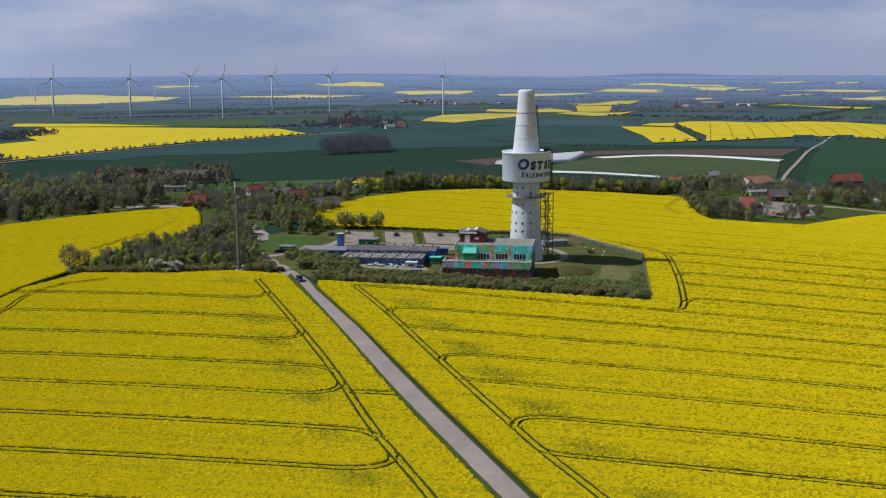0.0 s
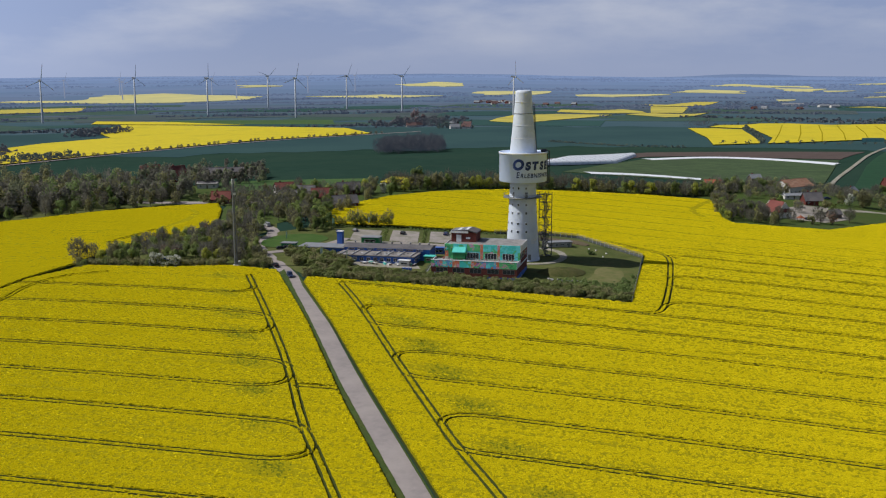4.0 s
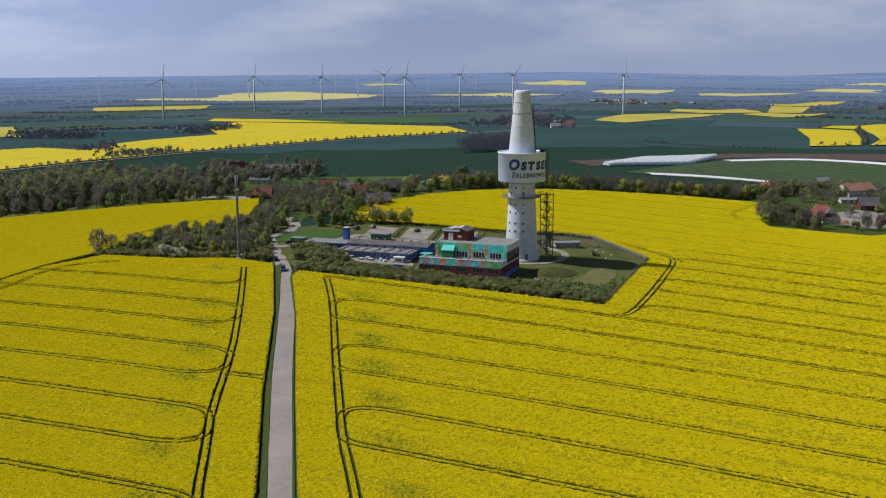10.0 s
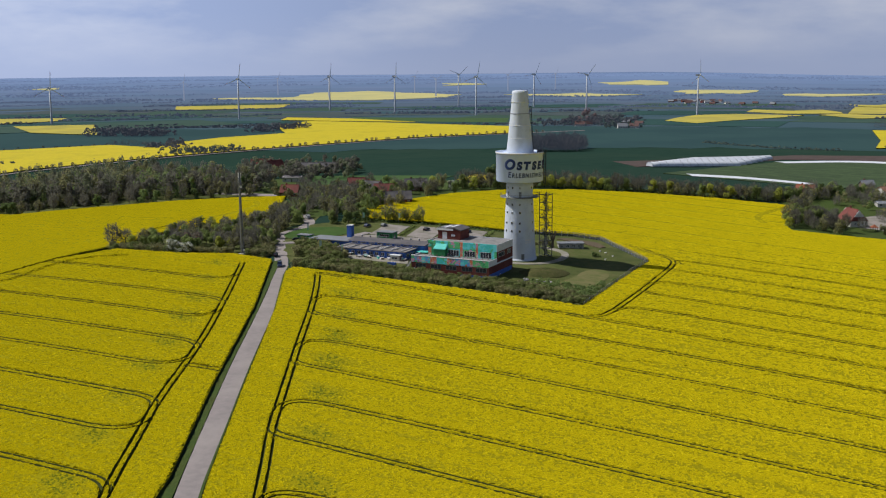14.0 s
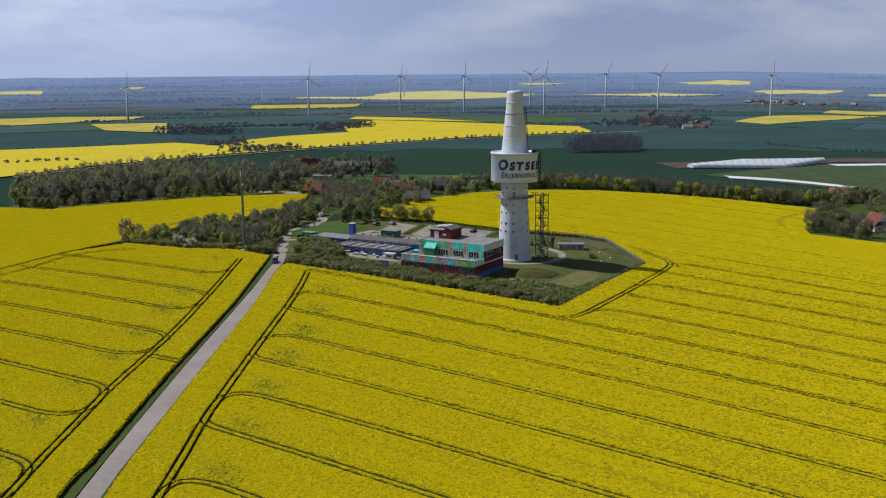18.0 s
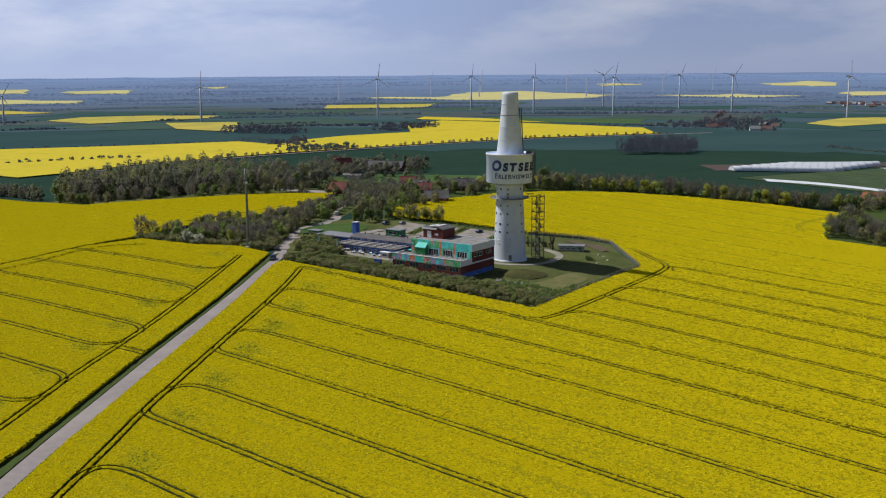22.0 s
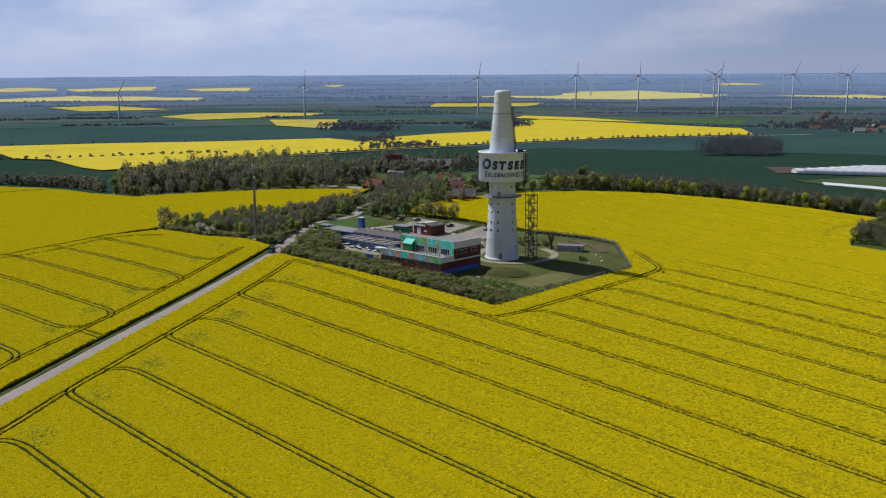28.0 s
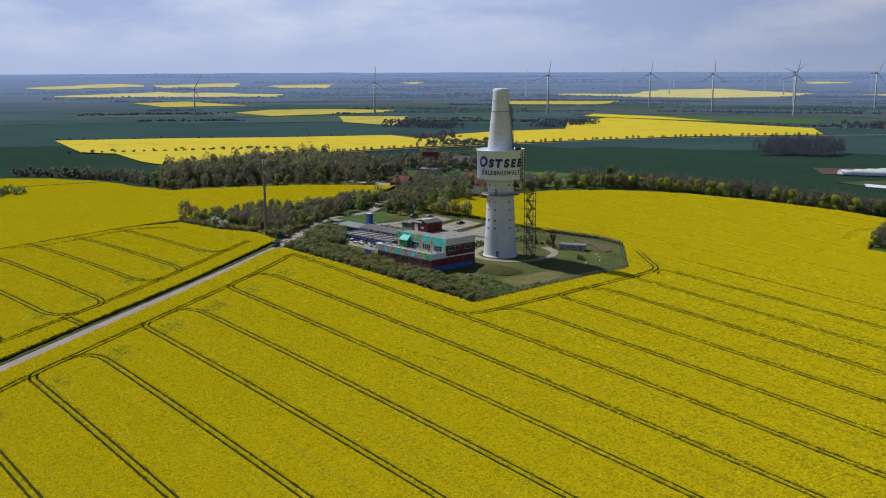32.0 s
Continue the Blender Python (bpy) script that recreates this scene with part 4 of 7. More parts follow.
# ---- escape stair beside the tower ----
stair = thing("stair_tower", (43.3, 433.0, -0.6), -40, "free-standing grey steel escape stair beside the white tower", "stair")
S = 1.9
for x in (-S, S):
    for y in (-S, S):
        part("column", boxes(((x - 0.12, y - 0.12, 0), (x + 0.12, y + 0.12, 26.6))), STAIRSTEEL, stair)
LV = 8
for k in range(LV + 1):
    z = 26.0 * k / LV
    part("landing", boxes(((-S, -S if k % 2 else S - 0.9, z - 0.1), (S, -S + 0.9 if k % 2 else S, z))), STAIRSTEEL, stair)
    part("ring_beam", boxes(((-S, -S - 0.08, z - 0.25), (S, -S + 0.08, z - 0.05)), ((-S, S - 0.08, z - 0.25), (S, S + 0.08, z - 0.05)), ((-S - 0.08, -S, z - 0.25), (-S + 0.08, S, z - 0.05)), ((S - 0.08, -S, z - 0.25), (S + 0.08, S, z - 0.05))), STAIRSTEEL, stair)
    if k < LV:
        z1 = 26.0 * (k + 1) / LV
        ya, yb = (S - 0.9, -S + 0.9) if k % 2 == 0 else (-S + 0.9, S - 0.9)
        for x in (-0.95, 0.95):
            part("stringer", tubes([((x, ya, z), (x, yb, z1)), ((x, ya, z + 1.0), (x, yb, z1 + 1.0))], 0.09, 4), STAIRSTEEL, stair)
        part("flight", boxes(*[((-0.95, ya + (yb - ya) * i / 14 - 0.13, z + (z1 - z) * i / 14 - 0.04), (0.95, ya + (yb - ya) * i / 14 + 0.13, z + (z1 - z) * i / 14)) for i in range(14)]), STAIRSTEEL, stair)
        part("brace", tubes([((-S, -S, z), (-S, S, z1)), ((S, S, z), (S, -S, z1)), ((-S, S, z + 1.0), (S, S, z + 1.0)), ((-S, -S, z + 1.0), (S, -S, z + 1.0))], 0.06, 4), STAIRSTEEL, stair)
bx = Matrix.Rotation(radians(40), 4, "Z") @ Vector((TX - 43.3, TY - 433.0, 0))
u = bx.normalized()
part("bridge", tubes([((u * S) + Vector((0, 0, 26.1)), (u * (bx.length - 7.6)) + Vector((0, 0, 26.1))), ((u * S) + Vector((0.9, 0.9, 26.1)), (u * (bx.length - 7.6)) + Vector((0.9, 0.9, 26.1))), ((u * S) + Vector((0, 0, 27.1)), (u * (bx.length - 7.6)) + Vector((0, 0, 27.1)))], 0.12, 5), STAIRSTEEL, stair, "steel footbridge to the gallery")


# ---- wind turbines ----
def turbine_parts(parent, hub, blade, turn, spin, hazy=False):
    part("mast", lathe([(2.4, -2), (2.1, 0.5), (1.15, hub - 1.5)], 20), TURBFAR if hazy else TURB, parent)
    nac = part("nacelle", bmesh_nacelle(), TURBFAR if hazy else TURBDARK, parent)
    nac.matrix_local = pose(0, 0, hub, 0, 0, turn)
    hubp = part("hub", lathe([(1.5, 0), (1.45, 1.0), (0.9, 2.2), (0.15, 2.6)], 14), TURBFAR if hazy else TURB, parent)
    hubp.matrix_local = pose(0, 0, hub, 0, 0, turn) @ pose(0, -3.8, 0, 90, 0, 0)
    for k in range(3):
        b = part("blade", bmesh_blade(blade), TURBFAR if hazy else TURBWHITE, parent, "white blade with a red tip band")
        b.data.materials.append(TURBFAR if hazy else REDBAND)
        for p in b.data.polygons:
            if 0.80 < p.center.z / blade < 0.90:
                p.material_index = 1
        b.matrix_local = pose(0, 0, hub, 0, 0, turn) @ pose(0, -5.2, 0, 0, spin + 120 * k, 0)


def bmesh_nacelle():
    bm = boxes(((-1.7, -3.8, -1.7), (1.7, 6.5, 1.9)))
    bmesh.ops.bevel(bm, geom=bm.edges[:], offset=0.6, segments=2, affect="EDGES")
    return bm


def bmesh_blade(length):
    bm = bmesh.new()
    rows = []
    for t, c, w in ((0.0, 0.9, 0.9), (0.05, 0.9, 0.8), (0.18, 1.7, 0.55), (0.4, 1.3, 0.4), (0.6, 1.05, 0.3), (0.8, 0.85, 0.25), (0.9, 0.7, 0.2), (1.0, 0.15, 0.06)):
        rows.append([bm.verts.new((x * c * 0.65, y * w, t * length)) for x, y in ((-0.5, 0), (0, 0.5), (1.0, 0.1), (1.0, -0.1), (0, -0.5))])
    for a, b in zip(rows, rows[1:]):
        for k in range(5):
            bm.faces.new((a[k], a[(k + 1) % 5], b[(k + 1) % 5], b[k]))
    bm.faces.new(rows[0][::-1])
    bm.faces.new(rows[-1])
    return bm


TURB = surface("turbine_white", (0.40, 0.43, 0.48), (0.36, 0.39, 0.44), 0.2, rough=0.5)
TURBWHITE = surface("turbine_blade_white", (0.68, 0.70, 0.74), (0.62, 0.64, 0.68), 0.3, rough=0.4)
TURBDARK = surface("turbine_nacelle_grey", (0.16, 0.18, 0.21), (0.13, 0.15, 0.18), 0.4, rough=0.5)
# far turbines: haze painted on as a pale blue emission
TURBFAR = distant("turbine_painted_haze", (0.10, 0.11, 0.12), (0.09, 0.10, 0.11), 0.2, (0.17, 0.20, 0.29))
REDBAND = surface("red_warning_band", (0.42, 0.05, 0.04), (0.35, 0.04, 0.04), 0.3, rough=0.6)
for x, y, spin in ((-811, 2175, 5), (-627, 2096, 2), (-595, 2465, 50), (-422, 2001, 12), (-390, 2387, 25), (-244, 2248, 40), (0, 2072, -3), (-844, 1813, 8), (-1091, 1578, 4), (-1348, 1346, 30)):
    tb = thing("wind_turbine", (x, y, high(x, y)), 0, "white wind turbine with dark nacelle and red-banded blades", "wind turbine", "wind farm")
    turbine_parts(tb, 76 if x > -1000 else (64 if x > -1200 else 52), 31, random.uniform(38, 58), spin)


# ---- trees ----
def leaf_colour(name, a, b):
    m = surface(name, tuple(c * 4.5 for c in a), tuple(c * 3.8 for c in b), 0.8, rough=0.8, vary=0.22, cut=(0.4, 0.6), spec=0.15)
    n, l = m.node_tree.nodes, m.node_tree.links
    b_ = n["Principled BSDF"]
    tr, mix = n.new("ShaderNodeBsdfTranslucent"), n.new("ShaderNodeMixShader")
    mix.inputs[0].default_value = 0.55
    l.new(b_.inputs["Base Color"].links[0].from_socket, tr.inputs["Color"])
    l.new(b_.outputs[0], mix.inputs[1])
    l.new(tr.outputs[0], mix.inputs[2])
    l.new(mix.outputs[0], n["Material Output"].inputs["Surface"])
    return m


LEAF = leaf_colour("fresh_green_leaves", (0.064, 0.079, 0.025), (0.046, 0.058, 0.019))
DARKLEAF = leaf_colour("dark_green_leaves", (0.048, 0.064, 0.022), (0.035, 0.048, 0.017))
GREYLEAF = leaf_colour("grey_green_leaves", (0.056, 0.062, 0.036), (0.042, 0.046, 0.028))
LIMELEAF = leaf_colour("yellow_green_leaves", (0.100, 0.104, 0.020), (0.072, 0.078, 0.017))
OLIVELEAF = leaf_colour("olive_budding_leaves", (0.070, 0.068, 0.031), (0.050, 0.049, 0.024))
TWIGS = leaf_colour("bare_brown_twigs", (0.045, 0.043, 0.034), (0.034, 0.033, 0.027))
REDTWIGS = leaf_colour("reddish_budding_twigs", (0.090, 0.056, 0.042), (0.066, 0.043, 0.034))
HEDGELEAF = leaf_colour("olive_green_hedge_leaves", (0.055, 0.064, 0.022), (0.040, 0.046, 0.017))
BLOSSOM = leaf_colour("white_blossom", (0.155, 0.155, 0.142), (0.045, 0.052, 0.026))


def clump_cloud(rng, count, rx, rz, z0, size, lobes=7, thin=1.0):
    """Verts and faces of a crown: many small crossed leaf clumps gathered in lobes, with gaps between."""
    c = rng.normal(0, 1, (lobes, 3))
    c /= np.linalg.norm(c, axis=1)[:, None]
    c *= rng.uniform(0.25, 0.72, (lobes, 1))
    c[:, 2] = rng.uniform(-0.72, 0.62, lobes)
    c[:, :2] *= (1.15 - 0.35 * np.maximum(c[:, 2:], 0))
    lr = rng.uniform(0.24, 0.44, lobes)
    k = rng.integers(0, lobes, count)
    d = rng.normal(0, 1, (count, 3))
    d /= np.linalg.norm(d, axis=1)[:, None]
    p = c[k] + d * (lr[k] * rng.uniform(0.55, 1.05, count) ** 0.5)[:, None]
    p *= np.array((rx, rx, rz))
    p[:, 2] += z0
    out = d + np.array((0, 0, 0.35)) + rng.normal(0, 0.38, (count, 3))
    a = np.cross(out, rng.normal(0, 1, (count, 3)))
    a /= np.linalg.norm(a, axis=1)[:, None]
    b = np.cross(out, a)
    b /= np.linalg.norm(b, axis=1)[:, None]
    s = size * rng.uniform(0.6, 1.4, count)[:, None]
    v = np.stack([p - a * s - b * s * 0.4 * thin, p + a * s * 0.9 - b * s * 0.5 * thin, p + a * s * 0.6 + b * s * 0.75 * thin, p - a * s * 0.7 + b * s * 0.6 * thin], 1)
    v[:, :, 2] = np.maximum(v[:, :, 2], 0.05)
    return v.reshape(-1, 3), np.arange(count * 4).reshape(-1, 4)


def twig_cloud(rng, count, rx, rz, z0, length):
    """Bare twigs: thin slivers that point outward and up."""
    d = rng.normal(0, 1, (count, 3))
    d /= np.linalg.norm(d, axis=1)[:, None]
    p = d * rng.uniform(0.3, 1.0, (count, 1)) ** 0.6 * np.array((rx, rx, rz)) * 0.85
    p[:, 2] += z0
    out = d * 0.7 + np.array((0, 0, 0.7)) + rng.normal(0, 0.3, (count, 3))
    out /= np.linalg.norm(out, axis=1)[:, None]
    side = np.cross(out, rng.normal(0, 1, (count, 3)))
    side /= np.linalg.norm(side, axis=1)[:, None]
    L = length * rng.uniform(0.6, 1.4, count)[:, None]
    w = 0.11
    v = np.stack([p - side * w, p + side * w, p + out * L + side * 0.02, p + out * L - side * 0.02], 1)
    v[:, :, 2] = np.maximum(v[:, :, 2], 0.05)
    return v.reshape(-1, 3), np.arange(count * 4).reshape(-1, 4)


def trunk_shape(rng, h, r, limbs, spread):
    bm = bmesh.new()
    tube(bm, (0, 0, -0.4), (rng.uniform(-0.2, 0.2), rng.uniform(-0.2, 0.2), h * 0.5), r, r * 0.65, 7)
    tube(bm, (0, 0, h * 0.45), (rng.uniform(-0.5, 0.5), rng.uniform(-0.5, 0.5), h * 0.92), r * 0.66, r * 0.12, 6)
    for k in range(limbs):
        a = 6.283 * k / limbs + rng.uniform(-0.4, 0.4)
        z = h * rng.uniform(0.22, 0.6)
        e = (math.cos(a) * spread * rng.uniform(0.5, 0.85), math.sin(a) * spread * rng.uniform(0.5, 0.85), z + h * rng.uniform(0.15, 0.33))
        tube(bm, (0, 0, z), e, r * 0.42, r * 0.1, 5)
    return bm


def plant(name, seed, h, width, leaf, count, size, label, category="tree", bare=0, limbs=6, group="", trunk=0.22, low=0.06):
    """One tree or shrub standing at the origin: trunk with limbs, and a crown of small clumps."""
    rng = np.random.default_rng(seed)
    ob = thing(name, (0, 0, 0), 0, label, category, group)
    part("trunk", trunk_shape(rng, h, trunk, limbs, width), BARK, ob)
    half = h * (1 - low) / 2
    if bare:
        v, f = twig_cloud(rng, bare, width, half, h * low + half, h * 0.14)
        part("branchwork", mesh_from("branchwork", v, f, [leaf if not count else TWIGS]), None, ob)["kind"] = "stuff"
    if count:
        v, f = clump_cloud(rng, count, width, half * 1.08, h * low + half, size, lobes=20 if category == "shrub" else 11)
        part("crown", mesh_from("crown", v, f, [leaf]), None, ob)["kind"] = "stuff"
    return ob


PLANTS = {
    "green": [plant("tree", 11 + i, 9.5, 4.0, LEAF, 1900, 0.27, "broad-leaved tree in fresh green leaf", group="trees") for i in range(3)],
    "dark": [plant("tree", 21 + i, 9.0, 4.0, DARKLEAF, 1900, 0.27, "dense dark green tree", group="trees") for i in range(2)],
    "lime": [plant("tree", 31 + i, 8.5, 4.0, LIMELEAF, 1700, 0.26, "yellow-green tree just coming into leaf", group="trees") for i in range(2)],
    "olive": [plant("tree", 41 + i, 10.0, 4.0, OLIVELEAF, 1300, 0.24, "budding tree with an olive-brown crown", group="trees", bare=160) for i in range(3)],
    "bare": [plant("tree", 51 + i, 11.0, 3.9, TWIGS, 0, 0.3, "bare brown deciduous tree in spring", group="trees", bare=620) for i in range(3)],
    "red": [plant("tree", 61, 11.0, 4.2, REDTWIGS, 300, 0.4, "tree with a reddish-brown budding crown", group="trees", bare=600)],
    "white": [plant("blossom_tree", 71, 6.5, 3.4, BLOSSOM, 1200, 0.24, "small tree covered in white blossom", group="trees")],
    "shrub": [plant("shrub", 81 + i, 3.0, 2.6, HEDGELEAF, 1150, 0.19, "dark green shrub in the boundary hedge", "shrub", limbs=4, trunk=0.07, low=0.02, group="hedge shrubs") for i in range(3)],
    "shrub_light": [plant("shrub", 91 + i, 2.8, 2.5, OLIVELEAF, 900, 0.19, "budding olive-brown shrub in the boundary hedge", "shrub", limbs=4, trunk=0.07, low=0.02, group="hedge shrubs") for i in range(2)],
    "slim": [plant("young_tree", 101 + i, 8.0, 2.3, LIMELEAF, 520, 0.24, "slim young tree in a row behind the parking area", limbs=6, trunk=0.09, low=0.15, bare=160, group="young trees") for i in range(2)],
    "avenue": [plant("avenue_tree", 111 + i, 9.0, 3.3, TWIGS, 0, 0.4, "small avenue tree beside the country road", limbs=5, trunk=0.25, low=0.32, bare=420, group="avenue trees") for i in range(2)],
}
for kind in PLANTS:
    for i, ob in enumerate(PLANTS[kind]):
        ob.matrix_world = pose(-150 - 4 * i, 300, -60)
STOCK = [ob for kind in PLANTS for ob in PLANTS[kind]]
PLANTED = []


def put(kind, x, y, s=1.0, sz=None):
    """A copy of one of the plants on the ground at x, y."""
    ob = random.choice(PLANTS[kind])
    m = pose(x, y, high(x, y) - 0.1, 0, 0, random.uniform(0, 360))
    c = copy_thing(ob, m)
    k = s * random.uniform(0.85, 1.15)
    c.scale = (k, k, (sz or s) * random.uniform(0.85, 1.15))
    PLANTED.append(c)
    return c


def scatter(outline, spacing, mix, s=1.0, jitter=0.42, limit=400):
    """Plants over an area in a loose grid; mix is a string of (kind, weight) pairs."""
    kinds = [k for k, w in mix for _ in range(w)]
    lo, hi = np.min(outline, 0), np.max(outline, 0)
    n = 0
    for gx in np.arange(lo[0], hi[0], spacing):
        for gy in np.arange(lo[1], hi[1], spacing):
            x, y = gx + random.uniform(-jitter, jitter) * spacing, gy + random.uniform(-jitter, jitter) * spacing
            if inside(np.array([x]), np.array([y]), outline)[0] and n < limit and math.hypot(x + 80, y - 395) > 4.5:
                put(random.choice(kinds), x, y, s)
                n += 1


def row(line, spacing, mix, s=1.0, jitter=1.0):
    kinds = [k for k, w in mix for _ in range(w)]
    for x, y in resample(line, spacing):
        put(random.choice(kinds), x + random.uniform(-jitter, jitter), y + random.uniform(-jitter, jitter), s)


def grove(name, places, h, width, leaf, label, count=60, size=1.1, bare=False, seed=5):
    """Trees too far off to tell apart: one mesh of many small clumps with an uneven outline."""
    rng = np.random.default_rng(seed)
    allv, allf, n = [], [], 0
    for x, y in places:
        k = rng.uniform(0.65, 1.25)
        if bare:
            v, f = twig_cloud(rng, count, width * k, h * k * 0.5, h * k * 0.52, h * 0.2)
        else:
            v, f = clump_cloud(rng, count, width * k, h * k * 0.52, h * k * 0.5, size, lobes=5)
        allv.append(v + np.array((x, y, high(x, y) - 0.3)))
        allf.append(f + n)
        n += len(v)
    me = mesh_from(name, np.vstack(allv), np.vstack(allf), [leaf])
    return tagged(new(name, me), label, "wood", kind="stuff")


def fill(outline, spacing):
    lo, hi = np.min(outline, 0), np.max(outline, 0)
    g = [(x + random.uniform(-0.4, 0.4) * spacing, y + random.uniform(-0.4, 0.4) * spacing) for x in np.arange(lo[0], hi[0], spacing) for y in np.arange(lo[1], hi[1], spacing)]
    p = np.array(g)
    return p[inside(p[:, 0], p[:, 1], outline)]


# wood between the rape and the lane
field("wood_floor", [(-147, 395), (-105, 389.5), (-66, 391.5), (-70, 404), (-80, 426), (-90, 450), (-84, 480), (-92, 512), (-113, 497), (-111, 478), (-120, 460), (-139, 430)], 0.1, 6.0, [GRASS], "rough grass under the trees", "grass", skirt=False)
scatter([(-142, 397), (-105, 393), (-70, 395), (-71, 405), (-84, 436), (-92, 462), (-98, 490), (-109, 498), (-108, 478), (-116, 460), (-135, 430)], 6.0, [("green", 5), ("olive", 6), ("bare", 3), ("lime", 1), ("red", 1)], 0.70, limit=150)
row([(-146, 398), (-105, 391.5), (-85, 392.5)], 3.2, [("shrub", 3), ("shrub_light", 3)], 1.2, 0.8)
row([(-75, 393.5), (-68, 394)], 3.2, [("shrub", 3), ("shrub_light", 3)], 1.2, 0.6)
row([(-68, 394), (-74, 410), (-86, 436), (-96, 462)], 4.0, [("shrub", 3), ("shrub_light", 3)], 1.2, 0.8)
row([(-113, 392), (-103, 391.5)], 4.0, [("white", 1)], 0.95, 0.6)
put("bare", -148, 402, 0.95)
put("bare", -143, 404, 0.8)
# trees on both sides of the lane towards the village
scatter([(-76, 490), (-68, 520), (-60, 560), (-42, 592), (-62, 600), (-88, 560), (-92, 512)], 11.0, [("olive", 3), ("bare", 2), ("green", 3), ("dark", 1)], 0.85, limit=22)
scatter([(-104, 500), (-112, 540), (-120, 590), (-95, 604), (-70, 600), (-60, 596), (-70, 590), (-92, 540)], 16.0, [("bare", 2), ("olive", 3), ("green", 3), ("red", 1)], 0.85, limit=24)
VILL = [(-100, 470), (-112, 520), (-128, 550), (-140, 585), (-100, 600), (-60, 602), (-50, 596), (-88, 545), (-90, 500)]
grove("wood", fill(VILL, 9.0), 7.5, 3.2, TWIGS, "bare trees round the village", 240, 0.8, True, seed=17)
grove("wood", fill(VILL, 12.0), 6.5, 3.0, OLIVELEAF, "budding trees round the village", 160, 0.42, seed=18)
grove("wood", fill(VILL, 16.0), 6.0, 3.0, LEAF, "green trees round the village", 170, 0.42, seed=19)
# belt behind the far rape field
row([(-62, 602), (-40, 612), (-18, 628), (16, 642), (57, 648), (105, 648), (140, 650)], 6.2, [("lime", 6), ("olive", 6), ("green", 2), ("bare", 1), ("white", 1)], 0.98, 2.2)
grove("wood", resample([(-46, 615), (-18, 631), (16, 645), (57, 651), (105, 651), (140, 653)], 3.0), 4.5, 2.6, HEDGELEAF, "undergrowth in the belt behind the rape", 110, 0.4, seed=46)
grove("wood", resample([(-50, 620), (-18, 638), (16, 651), (57, 657), (105, 657), (142, 658)], 3.6), 9.5, 3.4, TWIGS, "bare trees in the belt behind the rape", 260, 0.8, True, seed=15)
grove("wood", resample([(-46, 617), (-18, 634), (16, 648), (57, 654), (105, 654), (142, 656)], 5.5), 6.5, 3.0, OLIVELEAF, "budding bushes in the belt behind the rape", 150, 0.42, seed=16)
put("dark", -35, 640, 1.35)
for x, y in ((-63, 472), (-61, 478), (-59, 484), (-66, 480), (-68, 490), (-66, 500), (-70, 507), (-67, 518), (-63, 530), (-60, 540), (-74, 498), (-77, 487), (-80, 494), (-88, 500), (-82, 503), (-88, 511), (-78, 512), (-92, 520), (-84, 524), (-74, 526), (-72, 474), (-75, 481)):
    put(random.choice(("olive", "green", "olive", "dark")), x, y, 0.85)
for x, y in ((-87, 452), (-91, 456), (-93, 464), (-90, 472), (-96, 478), (-94, 487), (-102, 470), (-104, 486)):
    put(random.choice(("olive", "green", "olive", "bare")), x, y, 0.95)
VILLAGE = [(-212, 628), (-150, 612), (-130, 640), (-140, 700), (-236, 716)]
grove("wood", fill(VILLAGE, 11.0), 10.0, 4.0, TWIGS, "bare trees round the farm houses", 260, 0.5, seed=61)
grove("wood", fill(VILLAGE, 14.0), 9.5, 4.0, GREYLEAF, "grey-green trees round the farm houses", 260, 0.48, seed=62)
grove("wood", resample([(-140, 552), (-146, 560), (-130, 548), (-122, 552)], 5.0), 6.5, 3.0, OLIVELEAF, "garden bushes round a small house", 240, 0.4, seed=63)
FARM = [(146, 655), (175, 640), (205, 655), (235, 665), (262, 690), (250, 730), (200, 735), (160, 705)]
grove("wood", fill(FARM, 12.0), 8.0, 3.4, TWIGS, "bare trees between the farm houses", 260, 0.8, True, seed=51)
grove("wood", fill(FARM, 15.0), 7.0, 3.2, OLIVELEAF, "budding trees between the farm houses", 190, 0.42, seed=52)
row([(143, 652), (150, 663), (160, 668), (172, 672)], 5.0, [("olive", 2), ("green", 2), ("bare", 1)], 0.9, 2.0)
# the dark wood beyond the rape
field("wood_floor", [(-150, 552), (-187, 538), (-217, 514), (-270, 488), (-312, 492), (-345, 545), (-350, 620), (-300, 650), (-240, 640), (-150, 610)], 0.14, 12.0, [GRASS], "rough grass and dead leaves under the dark wood", "grass", skirt=False)
DEEP = [(-156, 562), (-190, 549), (-220, 527), (-270, 501), (-318, 505), (-346, 545), (-350, 600), (-300, 632), (-245, 620), (-190, 600), (-155, 592)]
WEST = [(-235, 520), (-270, 502), (-318, 505), (-346, 545), (-350, 600), (-298, 632), (-262, 622), (-240, 570)]
grove("wood", fill(DEEP, 14.0), 14.0, 4.6, TWIGS, "dark wood of bare brown trees beyond the rape", 260, 0.9, True)
grove("wood", fill(DEEP, 10.5), 14, 5.0, TWIGS, "budding grey-brown crowns in the dark wood", 300, 0.52, seed=29)
grove("wood", fill(DEEP, 13.0), 13.5, 5.0, OLIVELEAF, "budding olive crowns in the dark wood", 340, 0.5, seed=9)
grove("wood", fill(DEEP, 14.0), 14, 5.2, DARKLEAF, "green trees in the dark wood", 360, 0.5, seed=12)
grove("wood", fill(DEEP, 17.0), 13, 5.0, GREYLEAF, "grey-green trees in the dark wood", 360, 0.5, seed=31)
